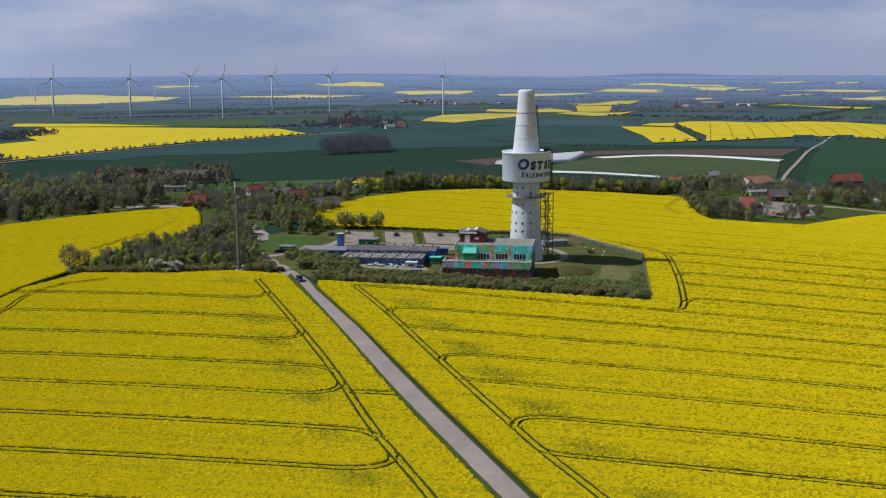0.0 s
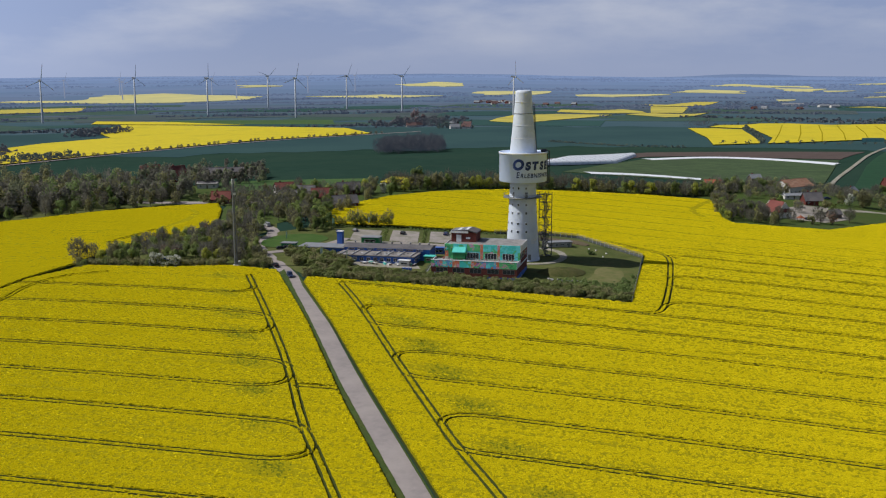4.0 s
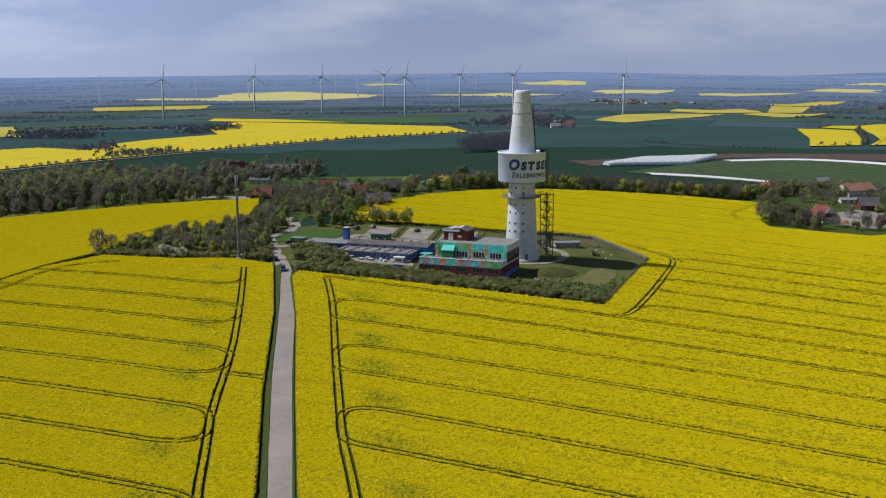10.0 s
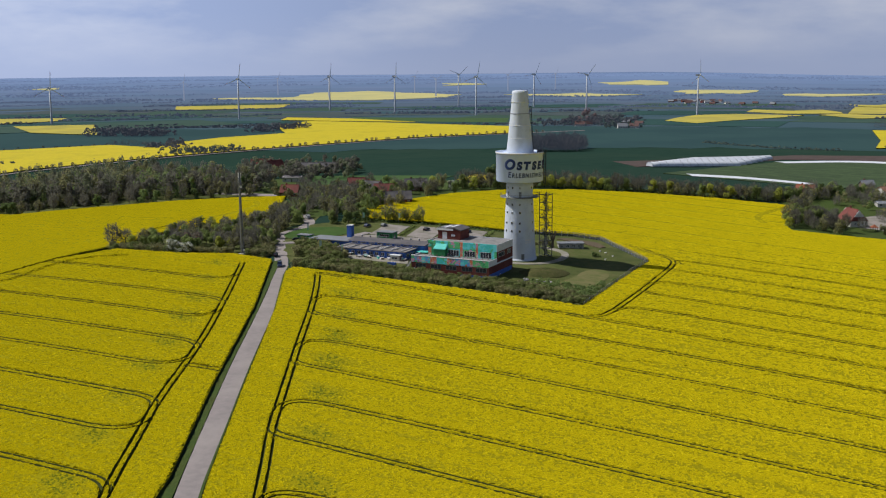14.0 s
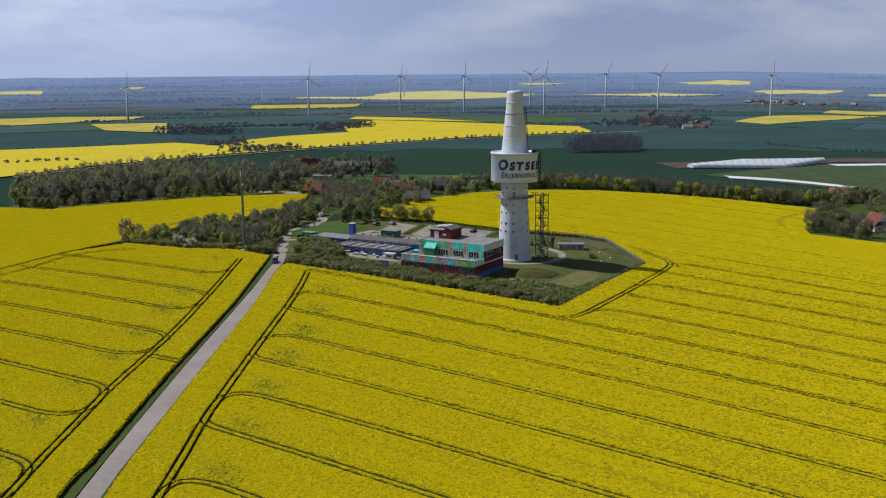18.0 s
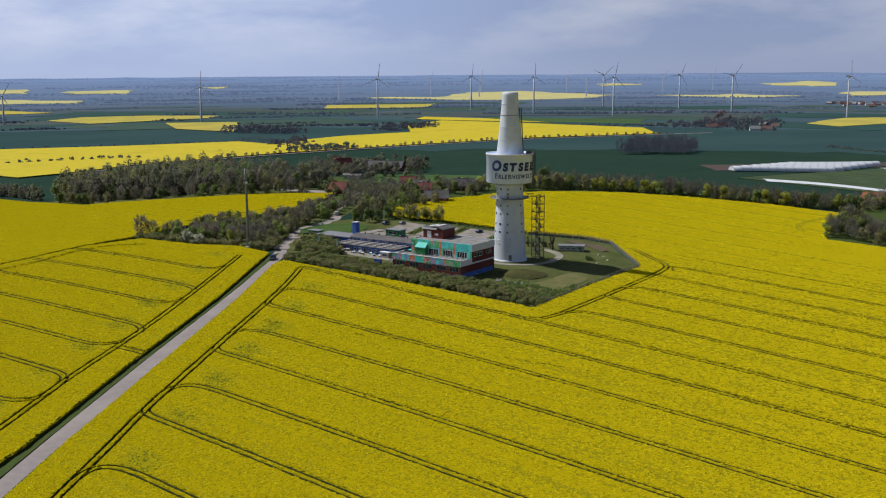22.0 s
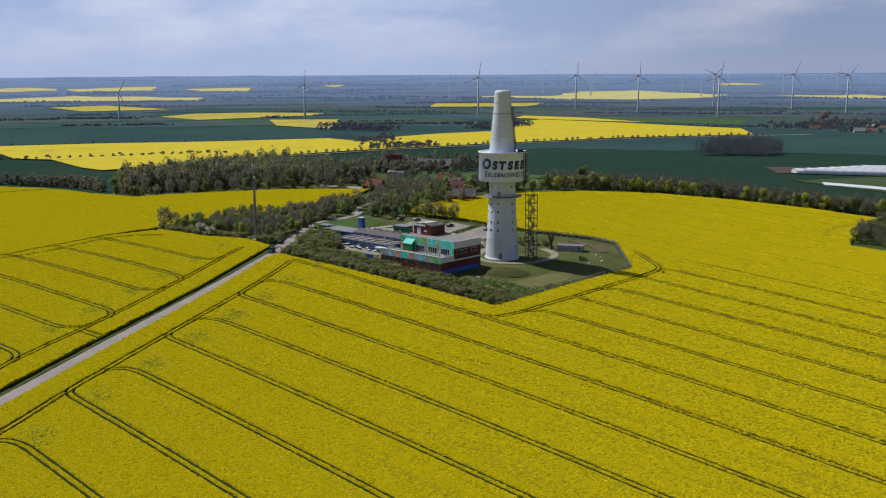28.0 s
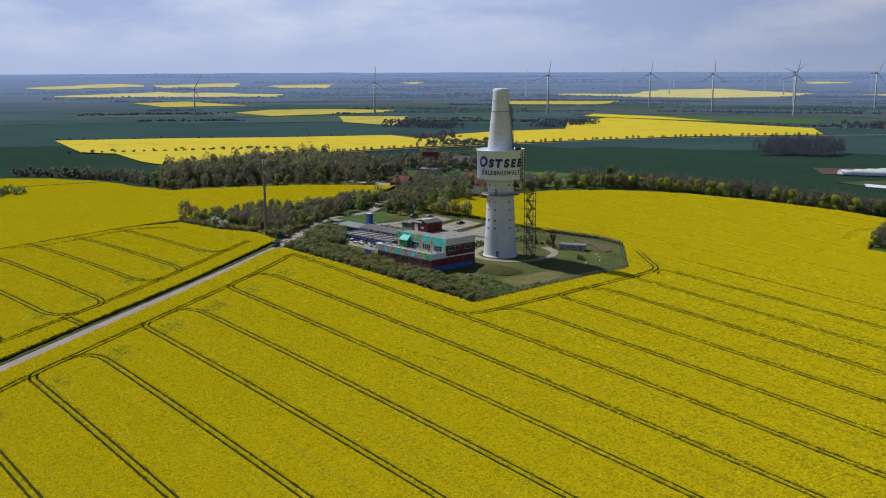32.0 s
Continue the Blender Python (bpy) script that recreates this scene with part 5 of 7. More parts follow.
grove("wood", fill(WEST, 12.0), 19, 5.6, GREYLEAF, "tall grey-green willows at the end of the wood", 420, 0.55, seed=33)
grove("wood", fill(WEST, 15.0), 18, 5.4, OLIVELEAF, "tall budding trees at the end of the wood", 380, 0.55, seed=34)
row([(-158, 553), (-187, 541), (-217, 518), (-270, 492), (-306, 499)], 9.0, [("dark", 3), ("olive", 3), ("bare", 2)], 0.85, 1.5)
grove("wood", resample([(-350, 522), (-400, 550), (-467, 572), (-540, 578), (-600, 560)], 4.5), 9.5, 3.8, TWIGS, "bare bushes along a field edge", 200, 0.6, seed=36)
grove("wood", resample([(-345, 520), (-395, 546), (-450, 570), (-520, 580)], 7.5), 9.5, 4.2, GREYLEAF, "green bushes along a field edge", 260, 0.45, seed=37)
grove("wood", fill([(-470, 470), (-448, 452), (-420, 456), (-430, 474), (-460, 486)], 6.0), 7.0, 3.6, DARKLEAF, "dark bushes at the corner of the rape", 220, 0.4, seed=38)
# boundary hedge of the tower's grounds
scatter([(-49, 380), (-20, 374.5), (20, 367.5), (72, 358.3), (74, 366), (60, 373), (30, 379), (0, 384.5), (-30, 391), (-48, 397)], 2.7, [("shrub", 4), ("shrub_light", 3)], 1.0, limit=300)
row([(44, 379), (52, 375), (66, 369)], 2.5, [("shrub", 2), ("shrub_light", 2)], 0.8, 0.9)
scatter([(-56, 397), (-36, 393), (-32, 400), (-40, 407), (-58, 425), (-66, 425)], 3.6, [("shrub", 3), ("shrub_light", 2), ("shrub", 1)], 1.35)
for x, y in ((-55, 412), (-48, 408), (-46, 401)):
    put("green", x, y, 0.55)
row([(-49, 487), (-31, 487)], 3.0, [("slim", 1)], 1.1, 0.6)
row([(-63, 489), (-53, 488)], 3.6, [("slim", 1)], 0.7, 0.8)
# trees among the farmsteads
scatter([(143, 566), (170, 562), (176, 572), (160, 600), (148, 640), (142, 600)], 6.2, [("green", 2), ("olive", 3), ("bare", 2), ("lime", 1)], 0.82)
row([(142, 662), (165, 690), (190, 700), (196, 665)], 7.5, [("green", 2), ("dark", 2), ("olive", 1)], 0.85, 3)
row([(232, 650), (256, 652), (280, 655)], 7.0, [("white", 2), ("olive", 2)], 1.2, 2)
scatter([(270, 660), (330, 650), (380, 720), (330, 780), (270, 760)], 17.0, [("bare", 3), ("green", 2), ("red", 1)], 0.95)
put("red", 203, 580, 0.8)
put("bare", 215, 590, 0.85)
put("bare", 196, 578, 0.7)
# avenue along the country road
row([(-180, 1480), (-319, 1338), (-412, 1162), (-493, 998), (-543, 848), (-546, 745)], 10.5, [("avenue", 1)], 0.66, 3.5)
for ob in STOCK:
    for o in list(ob.children) + [ob]:
        bpy.data.objects.remove(o)

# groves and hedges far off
# brown and green woods with a little bluish glow painted in as haze
FARBROWN = distant("bare_wood_painted_haze", (0.100, 0.098, 0.094), (0.072, 0.073, 0.072), 0.05, (0.014, 0.018, 0.028))
FARGREEN = distant("green_wood_painted_haze", (0.085, 0.105, 0.066), (0.062, 0.078, 0.052), 0.05, (0.012, 0.017, 0.026))
FARRED = leaf_colour("distant_reddish_tree", (0.058, 0.043, 0.044), (0.048, 0.038, 0.040))
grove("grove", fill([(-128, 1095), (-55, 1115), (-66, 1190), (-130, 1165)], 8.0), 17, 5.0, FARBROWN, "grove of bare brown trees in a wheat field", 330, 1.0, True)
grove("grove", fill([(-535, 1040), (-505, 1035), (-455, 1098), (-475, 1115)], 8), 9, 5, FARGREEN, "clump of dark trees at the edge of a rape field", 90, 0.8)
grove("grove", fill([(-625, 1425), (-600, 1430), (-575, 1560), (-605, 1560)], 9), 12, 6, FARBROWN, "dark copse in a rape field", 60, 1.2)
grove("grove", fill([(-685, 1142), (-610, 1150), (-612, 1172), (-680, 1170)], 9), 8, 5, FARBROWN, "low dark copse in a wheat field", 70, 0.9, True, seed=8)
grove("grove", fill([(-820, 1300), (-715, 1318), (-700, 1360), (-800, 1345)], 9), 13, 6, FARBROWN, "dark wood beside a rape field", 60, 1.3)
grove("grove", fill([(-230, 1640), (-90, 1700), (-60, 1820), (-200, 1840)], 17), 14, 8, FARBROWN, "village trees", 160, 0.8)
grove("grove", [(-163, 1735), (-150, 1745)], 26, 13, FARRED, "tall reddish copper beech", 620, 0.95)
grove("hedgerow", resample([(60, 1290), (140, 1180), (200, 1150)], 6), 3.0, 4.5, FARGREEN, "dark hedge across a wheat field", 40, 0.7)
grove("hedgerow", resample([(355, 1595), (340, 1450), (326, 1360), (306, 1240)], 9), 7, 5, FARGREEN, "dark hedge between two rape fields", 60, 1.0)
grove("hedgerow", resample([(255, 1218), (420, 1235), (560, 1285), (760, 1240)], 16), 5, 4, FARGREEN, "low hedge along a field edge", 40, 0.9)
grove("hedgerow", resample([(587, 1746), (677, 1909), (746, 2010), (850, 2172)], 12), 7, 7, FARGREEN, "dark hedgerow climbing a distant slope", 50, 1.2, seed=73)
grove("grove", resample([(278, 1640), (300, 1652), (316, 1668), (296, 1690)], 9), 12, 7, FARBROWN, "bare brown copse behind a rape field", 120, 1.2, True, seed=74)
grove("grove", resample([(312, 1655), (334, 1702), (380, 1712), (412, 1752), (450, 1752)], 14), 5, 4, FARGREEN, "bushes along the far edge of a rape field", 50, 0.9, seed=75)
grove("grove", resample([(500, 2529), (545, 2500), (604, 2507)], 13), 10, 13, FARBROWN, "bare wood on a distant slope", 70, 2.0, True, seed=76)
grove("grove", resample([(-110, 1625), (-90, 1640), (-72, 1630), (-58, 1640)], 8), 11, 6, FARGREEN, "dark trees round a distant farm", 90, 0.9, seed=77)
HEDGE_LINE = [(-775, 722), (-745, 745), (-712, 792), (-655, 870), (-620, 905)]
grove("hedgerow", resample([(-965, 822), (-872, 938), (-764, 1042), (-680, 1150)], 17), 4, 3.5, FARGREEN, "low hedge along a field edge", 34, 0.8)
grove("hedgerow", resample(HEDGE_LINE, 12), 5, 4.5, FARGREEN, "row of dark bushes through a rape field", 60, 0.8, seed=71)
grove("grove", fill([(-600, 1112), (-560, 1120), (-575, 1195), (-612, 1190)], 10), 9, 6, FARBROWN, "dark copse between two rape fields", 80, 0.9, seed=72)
rng = np.random.default_rng(77)


CROPS = [(*np.mean(o, 0), np.ptp(o, 0).max(), o) for o in [m[1] for m in MID if m[0] == "rape_field"] + FAR_RAPE]


def wood_band(name, x, y, length, depth, turn, h, leaf, label):
    """A far-off wood or hedgerow: crowns of many small clumps in a bent strip, with an uneven top."""
    d = np.array((math.cos(radians(turn)), math.sin(radians(turn))))
    e = np.array((-d[1], d[0]))
    bend = rng.uniform(-0.12, 0.12) * length
    trees = min(90, max(6, int(length / 4.2) + int(length * depth / 240)))
    wide = 4.2 if length < 300 else 4.2 + (length - 300) * 0.010
    allv, allf = [], []
    for i in range(trees):
        t = rng.uniform(-0.5, 0.5)
        c = np.array((x, y)) + d * t * length + e * (bend * 4 * t * t + depth * rng.uniform(-0.5, 0.5))
        if any(abs(c[0] - q[0]) < q[2] and abs(c[1] - q[1]) < q[2] and inside(np.array([c[0]]), np.array([c[1]]), q[3])[0] for q in CROPS):
            continue
        k = h * (0.75 + 0.5 * noise.noise((t * length * 0.02, x, y))) * rng.uniform(0.6, 1.2)
        v, f = clump_cloud(rng, 14, wide, max(1.2, k * 0.55), k * 0.5, 0.37 * wide, lobes=4)
        allv.append(v + np.array((c[0], c[1], high(c[0], c[1]) - 0.3)))
        allf.append(f + 56 * len(allf))
    if not allv:
        return
    tagged(new(name, mesh_from(name, np.vstack(allv), np.vstack(allf), [leaf])), label, "wood", kind="stuff")


# wood tones by distance: haze painted as blue emission over a dimmed base
WOODS = []
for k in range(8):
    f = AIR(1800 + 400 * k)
    WOODS.append(distant("wood_painted_haze", tuple(c * (1 - 0.7 * f) for c in (0.100, 0.108, 0.106)), tuple(c * (1 - 0.7 * f) for c in (0.072, 0.082, 0.082)), 0.02, tuple(c * max(f, 0.06) * 0.86 for c in HAZE)))
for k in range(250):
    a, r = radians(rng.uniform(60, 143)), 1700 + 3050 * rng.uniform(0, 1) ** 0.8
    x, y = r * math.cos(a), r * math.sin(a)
    wood_band("far_wood", x, y, rng.uniform(80, 200 + 0.14 * r), rng.uniform(6, 20 + 0.02 * r), rng.uniform(-22, 22) + math.degrees(a) - 90, rng.uniform(3, 7), WOODS[min(7, int((r - 1600) / 400))], "line of trees under painted haze between distant fields")
# patchwork of fields towards the horizon, haze blue mixed into their base colours
TONES = [surface("far_crop_hazed", (0.030, 0.072, 0.066), (0.026, 0.062, 0.058), 0.01, rough=0.95, spec=0.05), surface("far_pasture_hazed", (0.048, 0.086, 0.066), (0.040, 0.074, 0.058), 0.01, rough=0.95, spec=0.05),
         surface("far_soil_hazed", (0.064, 0.084, 0.086), (0.056, 0.076, 0.078), 0.01, rough=0.95, spec=0.05)]
for k in range(70):
    a, r = radians(rng.uniform(62, 142)), rng.uniform(1750, 2800)
    x, y = r * math.cos(a), r * math.sin(a)
    w, d, t = rng.uniform(80, 240), rng.uniform(30, 120), a - math.pi / 2 + rng.uniform(-0.3, 0.3)
    c, s = math.cos(t), math.sin(t)
    field("far_field", [(x + u * c - v * s, y + u * s + v * c) for u, v in ((-w, -d), (w, -d * 0.8), (w * 0.9, d), (-w * 0.8, d * 0.9))], 0.5 + 0.005 * k, 60.0, [TONES[int(rng.integers(0, 3))]], "distant green or brown field")
# hills at the horizon
# their blue is painted haze, given as emission
hv, hf = [], []
for k in range(181):
    a = radians(40 + 110 * k / 180)
    x, y = 4860 * math.cos(a), 4860 * math.sin(a)
    top = 2 + 4 * noise.noise((k * 0.06, 0, 0)) + 3 * noise.noise((k * 0.25, 3, 0)) + 13 * math.exp(-((math.degrees(a) - 78.5) / 2.8) ** 2) + 3 * math.exp(-((math.degrees(a) - 98) / 9.0) ** 2)
    hv += [(x, y, high(x, y) - 6), (x * 1.003, y * 1.003, high(x, y) + max(1.0, top))]
hf = [(2 * k + 2, 2 * k, 2 * k + 1, 2 * k + 3) for k in range(180)]
tagged(new("backdrop_hills", mesh_from("backdrop_hills", hv, hf, [HAZE_HILL], flat=False)), "low hills on the horizon in painted blue haze", "backdrop", kind="structure")


# ---- the grounds of the tower ----
field("grounds_lawn", [(-58, 394), (-47, 379), (72.5, 357), (85, 441), (59, 482), (46, 485), (20, 481), (-22, 487), (-66, 488), (-80, 470), (-90, 450), (-80, 426)], 0.12, 4.0, [GRASS], "rough lawn round the white tower", "lawn", rough=0.05)
field("worn_grass", [tuple(p) for p in rounded([(58, 390), (55, 382), (64, 377), (72, 392), (75, 408), (70, 420), (63, 412), (62, 400), (58, 390)], 3)[:-1]], 0.2, 3.0, [DRYGRASS], "dry trodden grass on the slope", "lawn", skirt=False)
field("oval_lawn", [tuple(p) for p in rounded([(-82, 446), (-79, 460), (-64, 467), (-52, 455), (-58, 440), (-72, 429), (-81, 436), (-82, 446)], 2)[:-1]], 0.3, 4.0, [OVAL], "green mown oval lawn", "lawn")
PAVED = surface("worn_parking_paving", (0.285, 0.255, 0.235), (0.23, 0.205, 0.19), 0.4, (0.15, 0.145, 0.10), 0.15, rough=0.95)
ribbon("driveway", rounded([(-75, 419), (-66, 425), (-57, 432), (-49, 446), (-46, 456)], 2), 4.2, ASPHALT, "worn driveway beside the oval lawn", up=0.34, category="driveway")
field("parking_area", [(-52, 447), (-42, 444), (-4, 438), (24, 436), (26, 446), (6, 448), (-38, 452)], 0.26, 4.0, [PAVED], "worn grey paved yard", "parking", skirt=False)
for x0, x1 in ((-46, -33), (-28, -15), (-10, 6)):
    field("parking_bay", [(x0 + 2, 452), (x1 + 2, 450), (x1, 478), (x0, 480)], 0.3, 4.0, [PAVED], "worn grey parking bay between low hedges", "parking", skirt=False)
field("yard", [(-44, 402), (-42, 408), (-8, 404), (-6, 397), (-20, 398)], 0.24, 3.0, [GRAVEL], "trodden sandy yard in front of the blue house", "yard", skirt=False)
ribbon("footpath", rounded([(20, 436), (23.5, 419), (32, 413.6), (41, 414.8), (48, 421), (51.5, 431), (50.5, 442), (46, 448), (39, 451)], 2), [4.2, 3.2, 2.8, 2.8, 3.2, 4.2], GRAVEL, "pale gravel path round the foot of the tower", up=0.3, category="path")
LOOP = surface("flagstones", (0.36, 0.35, 0.34), (0.28, 0.27, 0.27), 0.8, rough=0.9)
bm = bmesh.new()
for k in range(28):
    a = 6.283 * k / 28
    for r, z in ((9.5, -0.1), (7.0, 1.1), (4.0, 1.9), (1.0, 2.2)):
        bm.verts.new((r * math.cos(a) * (1.1 + 0.08 * math.sin(3 * a)), r * math.sin(a) * 0.8, z + 0.1 * math.sin(5 * a)))
bm.verts.ensure_lookup_table()
for k in range(28):
    for j in range(3):
        f = bm.faces.new([bm.verts[i] for i in (k * 4 + j, (k + 1) % 28 * 4 + j, (k + 1) % 28 * 4 + j + 1, k * 4 + j + 1)])
        f.smooth = True
bm.faces.new([bm.verts[k * 4 + 3] for k in range(28)])
ROUGHGRASS = surface("rough_tall_grass", (0.058, 0.066, 0.020), (0.088, 0.080, 0.032), 0.9, (0.036, 0.048, 0.014), 0.25, rough=0.95, bump=0.2, bump_scale=3.0, spec=0.1)
mound = tagged(part("grass_mound", bm, ROUGHGRASS), "low grass-covered mound near the tower", "mound", kind="structure")
mound.matrix_world = pose(49, 401, high(49, 401), 0, 0, 15)
for k in range(16):
    x, y = 44 + 13 * random.random(), 386.5 + 3 * random.random()
    st = part("garden_stone", boxes(((-0.5, -0.3, -0.2), (0.5, 0.3, 0.35))), LOOP)
    bmx = bmesh.new()
    bmx.from_mesh(st.data)
    bmesh.ops.bevel(bmx, geom=bmx.edges[:], offset=0.15, segments=1, affect="EDGES")
    for v in bmx.verts:
        v.co += Vector((random.uniform(-0.12, 0.12), random.uniform(-0.12, 0.12), random.uniform(-0.08, 0.08)))
    bmx.to_mesh(st.data)
    bmx.free()
    st.matrix_world = pose(x, y, high(x, y) + 0.2, 0, 0, random.uniform(0, 180))
    tagged(st, "pale rock in the garden bed below the mound", "stone", "garden stones")

# wire fence
MESHWIRE = bpy.data.materials.new("chain_link")
MESHWIRE.use_nodes = True
n, l = MESHWIRE.node_tree.nodes, MESHWIRE.node_tree.links
b_ = n["Principled BSDF"]
b_.inputs["Base Color"].default_value, b_.inputs["Metallic"].default_value, b_.inputs["Roughness"].default_value = (0.30, 0.31, 0.33, 1), 0.4, 0.5
b_.inputs["Alpha"].default_value = 0.42
fence = thing("fence", (0, 0, 0), 0, "grey chain-link fence round the grounds", "fence")
FENCE = resample([(72.8, 356.5), (85.2, 441), (59, 483), (46, 485.5), (20, 481.8)], 3.2)
for i, (x, y) in enumerate(FENCE):
    z = high(x, y)
    part("post", tubes([((x, y, z - 0.3), (x, y, z + 2.3))], 0.06, 5), GALV, fence)
    if i + 1 < len(FENCE):
        x2, y2 = FENCE[i + 1]
        z2 = high(x2, y2)
        bm = bmesh.new()
        bm.faces.new([bm.verts.new(p) for p in ((x, y, z + 0.1), (x2, y2, z2 + 0.1), (x2, y2, z2 + 2.15), (x, y, z + 2.15))])
        part("wire_mesh", bm, MESHWIRE, fence)
        part("top_rail", tubes([((x, y, z + 2.15), (x2, y2, z2 + 2.15))], 0.03, 4), GALV, fence)

# ---- the painted house ----
def mural(name, palette, scale):
    """Wall painting: wobbly flat patches of paint in a few colours, with petals of a finer pattern over them."""
    m = bpy.data.materials.new(name)
    m.use_nodes = True
    n, l = m.node_tree.nodes, m.node_tree.links
    geo = n.new("ShaderNodeNewGeometry")
    wob = n.new("ShaderNodeTexNoise")
    wob.inputs["Scale"].default_value = 0.9
    l.new(geo.outputs["Position"], wob.inputs["Vector"])
    add = n.new("ShaderNodeVectorMath")
    add.operation = "MULTIPLY_ADD"
    add.inputs[1].default_value = (2.6, 2.6, 2.6)
    l.new(wob.outputs["Color"], add.inputs[0])
    l.new(geo.outputs["Position"], add.inputs[2])
    last = None
    for k, sc in enumerate((scale, scale * 2.1)):
        vor = n.new("ShaderNodeTexVoronoi")
        vor.inputs["Scale"].default_value = sc
        l.new(add.outputs[0], vor.inputs["Vector"])
        sep = n.new("ShaderNodeSeparateColor")
        l.new(vor.outputs["Color"], sep.inputs[0])
        rmp = n.new("ShaderNodeValToRGB")
        rmp.color_ramp.interpolation = "CONSTANT"
        for i, c in enumerate(palette):
            e = rmp.color_ramp.elements[i] if i < 2 else rmp.color_ramp.elements.new(i / len(palette))
            e.position, e.color = i / len(palette), (*c, 1)
        l.new(sep.outputs[k], rmp.inputs[0])
        if last is None:
            last = rmp.outputs[0]
        else:
            cut = n.new("ShaderNodeMath")
            cut.operation = "GREATER_THAN"
            cut.inputs[1].default_value = 0.66
            l.new(sep.outputs[2], cut.inputs[0])
            x = n.new("ShaderNodeMix")
            x.data_type = "RGBA"
            l.new(cut.outputs[0], x.inputs["Factor"])
            l.new(last, x.inputs["A"])
            l.new(rmp.outputs[0], x.inputs["B"])
            last = x.outputs["Result"]
    l.new(last, n["Principled BSDF"].inputs["Base Color"])
    n["Principled BSDF"].inputs["Roughness"].default_value = 0.6
    return m


TURQ, AQUA, LEAFY, ORANGE, PINK, VIOLET, SKYBLUE, DEEP_GREEN, CREAM = (0.05, 0.52, 0.50), (0.12, 0.62, 0.66), (0.09, 0.46, 0.17), (0.60, 0.17, 0.08), (0.55, 0.26, 0.38), (0.20, 0.10, 0.34), (0.12, 0.32, 0.62), (0.03, 0.24, 0.10), (0.55, 0.52, 0.40)
MURALS = {
    "flowers": mural("mural_purple_flowers", [VIOLET, PINK, LEAFY, SKYBLUE, PINK, DEEP_GREEN, ORANGE], 0.75),
    "sea": mural("mural_sea_blue", [AQUA, SKYBLUE, AQUA, TURQ, CREAM, SKYBLUE, ORANGE], 0.62),
    "turquoise": mural("mural_turquoise", [TURQ, AQUA, TURQ, LEAFY, AQUA, TURQ], 0.55),
    "green": mural("mural_green", [LEAFY, LEAFY, TURQ, LEAFY, PINK, DEEP_GREEN, LEAFY], 0.62),
    "orange": mural("mural_orange_stem", [ORANGE, ORANGE, PINK, ORANGE, CREAM], 0.9),
}
TEAL = surface("turquoise_sheet", (0.10, 0.55, 0.48), (0.08, 0.46, 0.42), 0.8, rough=0.6, spec=0.2)
GREENPAINT = surface("green_paint", (0.03, 0.22, 0.07), (0.025, 0.17, 0.06), 0.8, rough=0.6)


def window(parent, x0, x1, z0, z1, y, frame_mat=TRIM, panes=3, side=0):
    """A window set on a wall that faces -y (side 0) or +x (side 1, where y is the wall's x and x0..x1 run along y)."""
    def bx(a0, a1, d0, d1, c0, c1):
        return ((a0, y + d0, c0), (a1, y + d1, c1)) if side == 0 else ((y - d1, a0, c0), (y - d0, a1, c1))
    fr = part("window", boxes(bx(x0, x1, -0.06, 0.02, z0, z0 + 0.1), bx(x0, x1, -0.06, 0.02, z1 - 0.1, z1), *[bx(x0 + (x1 - x0) * k / panes - 0.05, x0 + (x1 - x0) * k / panes + 0.05, -0.055, 0.02, z0, z1) for k in range(panes + 1)]), frame_mat, parent)
    for k in range(panes):
        part("pane", boxes(bx(x0 + (x1 - x0) * k / panes + 0.05, x0 + (x1 - x0) * (k + 1) / panes - 0.05, -0.03, 0.02, z0 + 0.1, z1 - 0.1)), GLASS, fr)
    return fr


house = thing("painted_house", (-0.8, 386.6, 0.0), -9.1, "two-storey dark brick building with a colourful mural", "building")
W, D, U = 33.3, 23.6, 7.7
part("ground_floor", boxes(((0, 0, -2.6), (W, D, 3.3))), BRICK, house, "dark red brick ground floor")
part("plinth", boxes(((W - 12, -0.03, -2.7), (W + 0.04, 8.0, -0.3)), ((W - 0.5, 0.01, -2.7), (W + 0.05, D - 1, 0.3))), BLUE, house, "blue painted plinth")
part("terrace", boxes(((0.3, 0.3, 3.3), (W, U, 4.9))), FELT, house, "grey roof terrace")
for x0, x1, kind in ((-0.08, 1.2, "green"), (1.2, 4.6, "flowers"), (4.6, 8.4, "sea"), (8.4, 11.2, "orange"), (11.2, 15.6, "turquoise"), (15.6, 16.8, "orange"), (16.8, 21.4, "flowers"), (21.4, 25.4, "sea"), (25.4, 26.6, "orange"), (26.6, W, "green")):
    part("mural_panel", boxes(((x0, -0.08, 3.0), (x1, 0.3, 5.6))), MURALS[kind], house, "painted mural panel on the parapet")
part("parapet", boxes(((W, -0.08, 3.2), (W + 0.12, U, 5.5))), TRIM, house, "white parapet")
part("parapet", boxes(((-0.1, 0.3, 3.2), (0.25, U, 5.5))), TRIM, house, "white parapet")
part("coping", boxes(((-0.12, -0.14, 5.6), (W + 0.14, 0.34, 5.72))), TRIM, house)
part("string_course", boxes(((W, U, 3.2), (W + 0.1, D, 3.75))), TRIM, house, "white band")
part("upper_floor", boxes(((3.7, U, 3.3), (W, D, 8.0))), BRICK, house, "dark red brick upper floor")
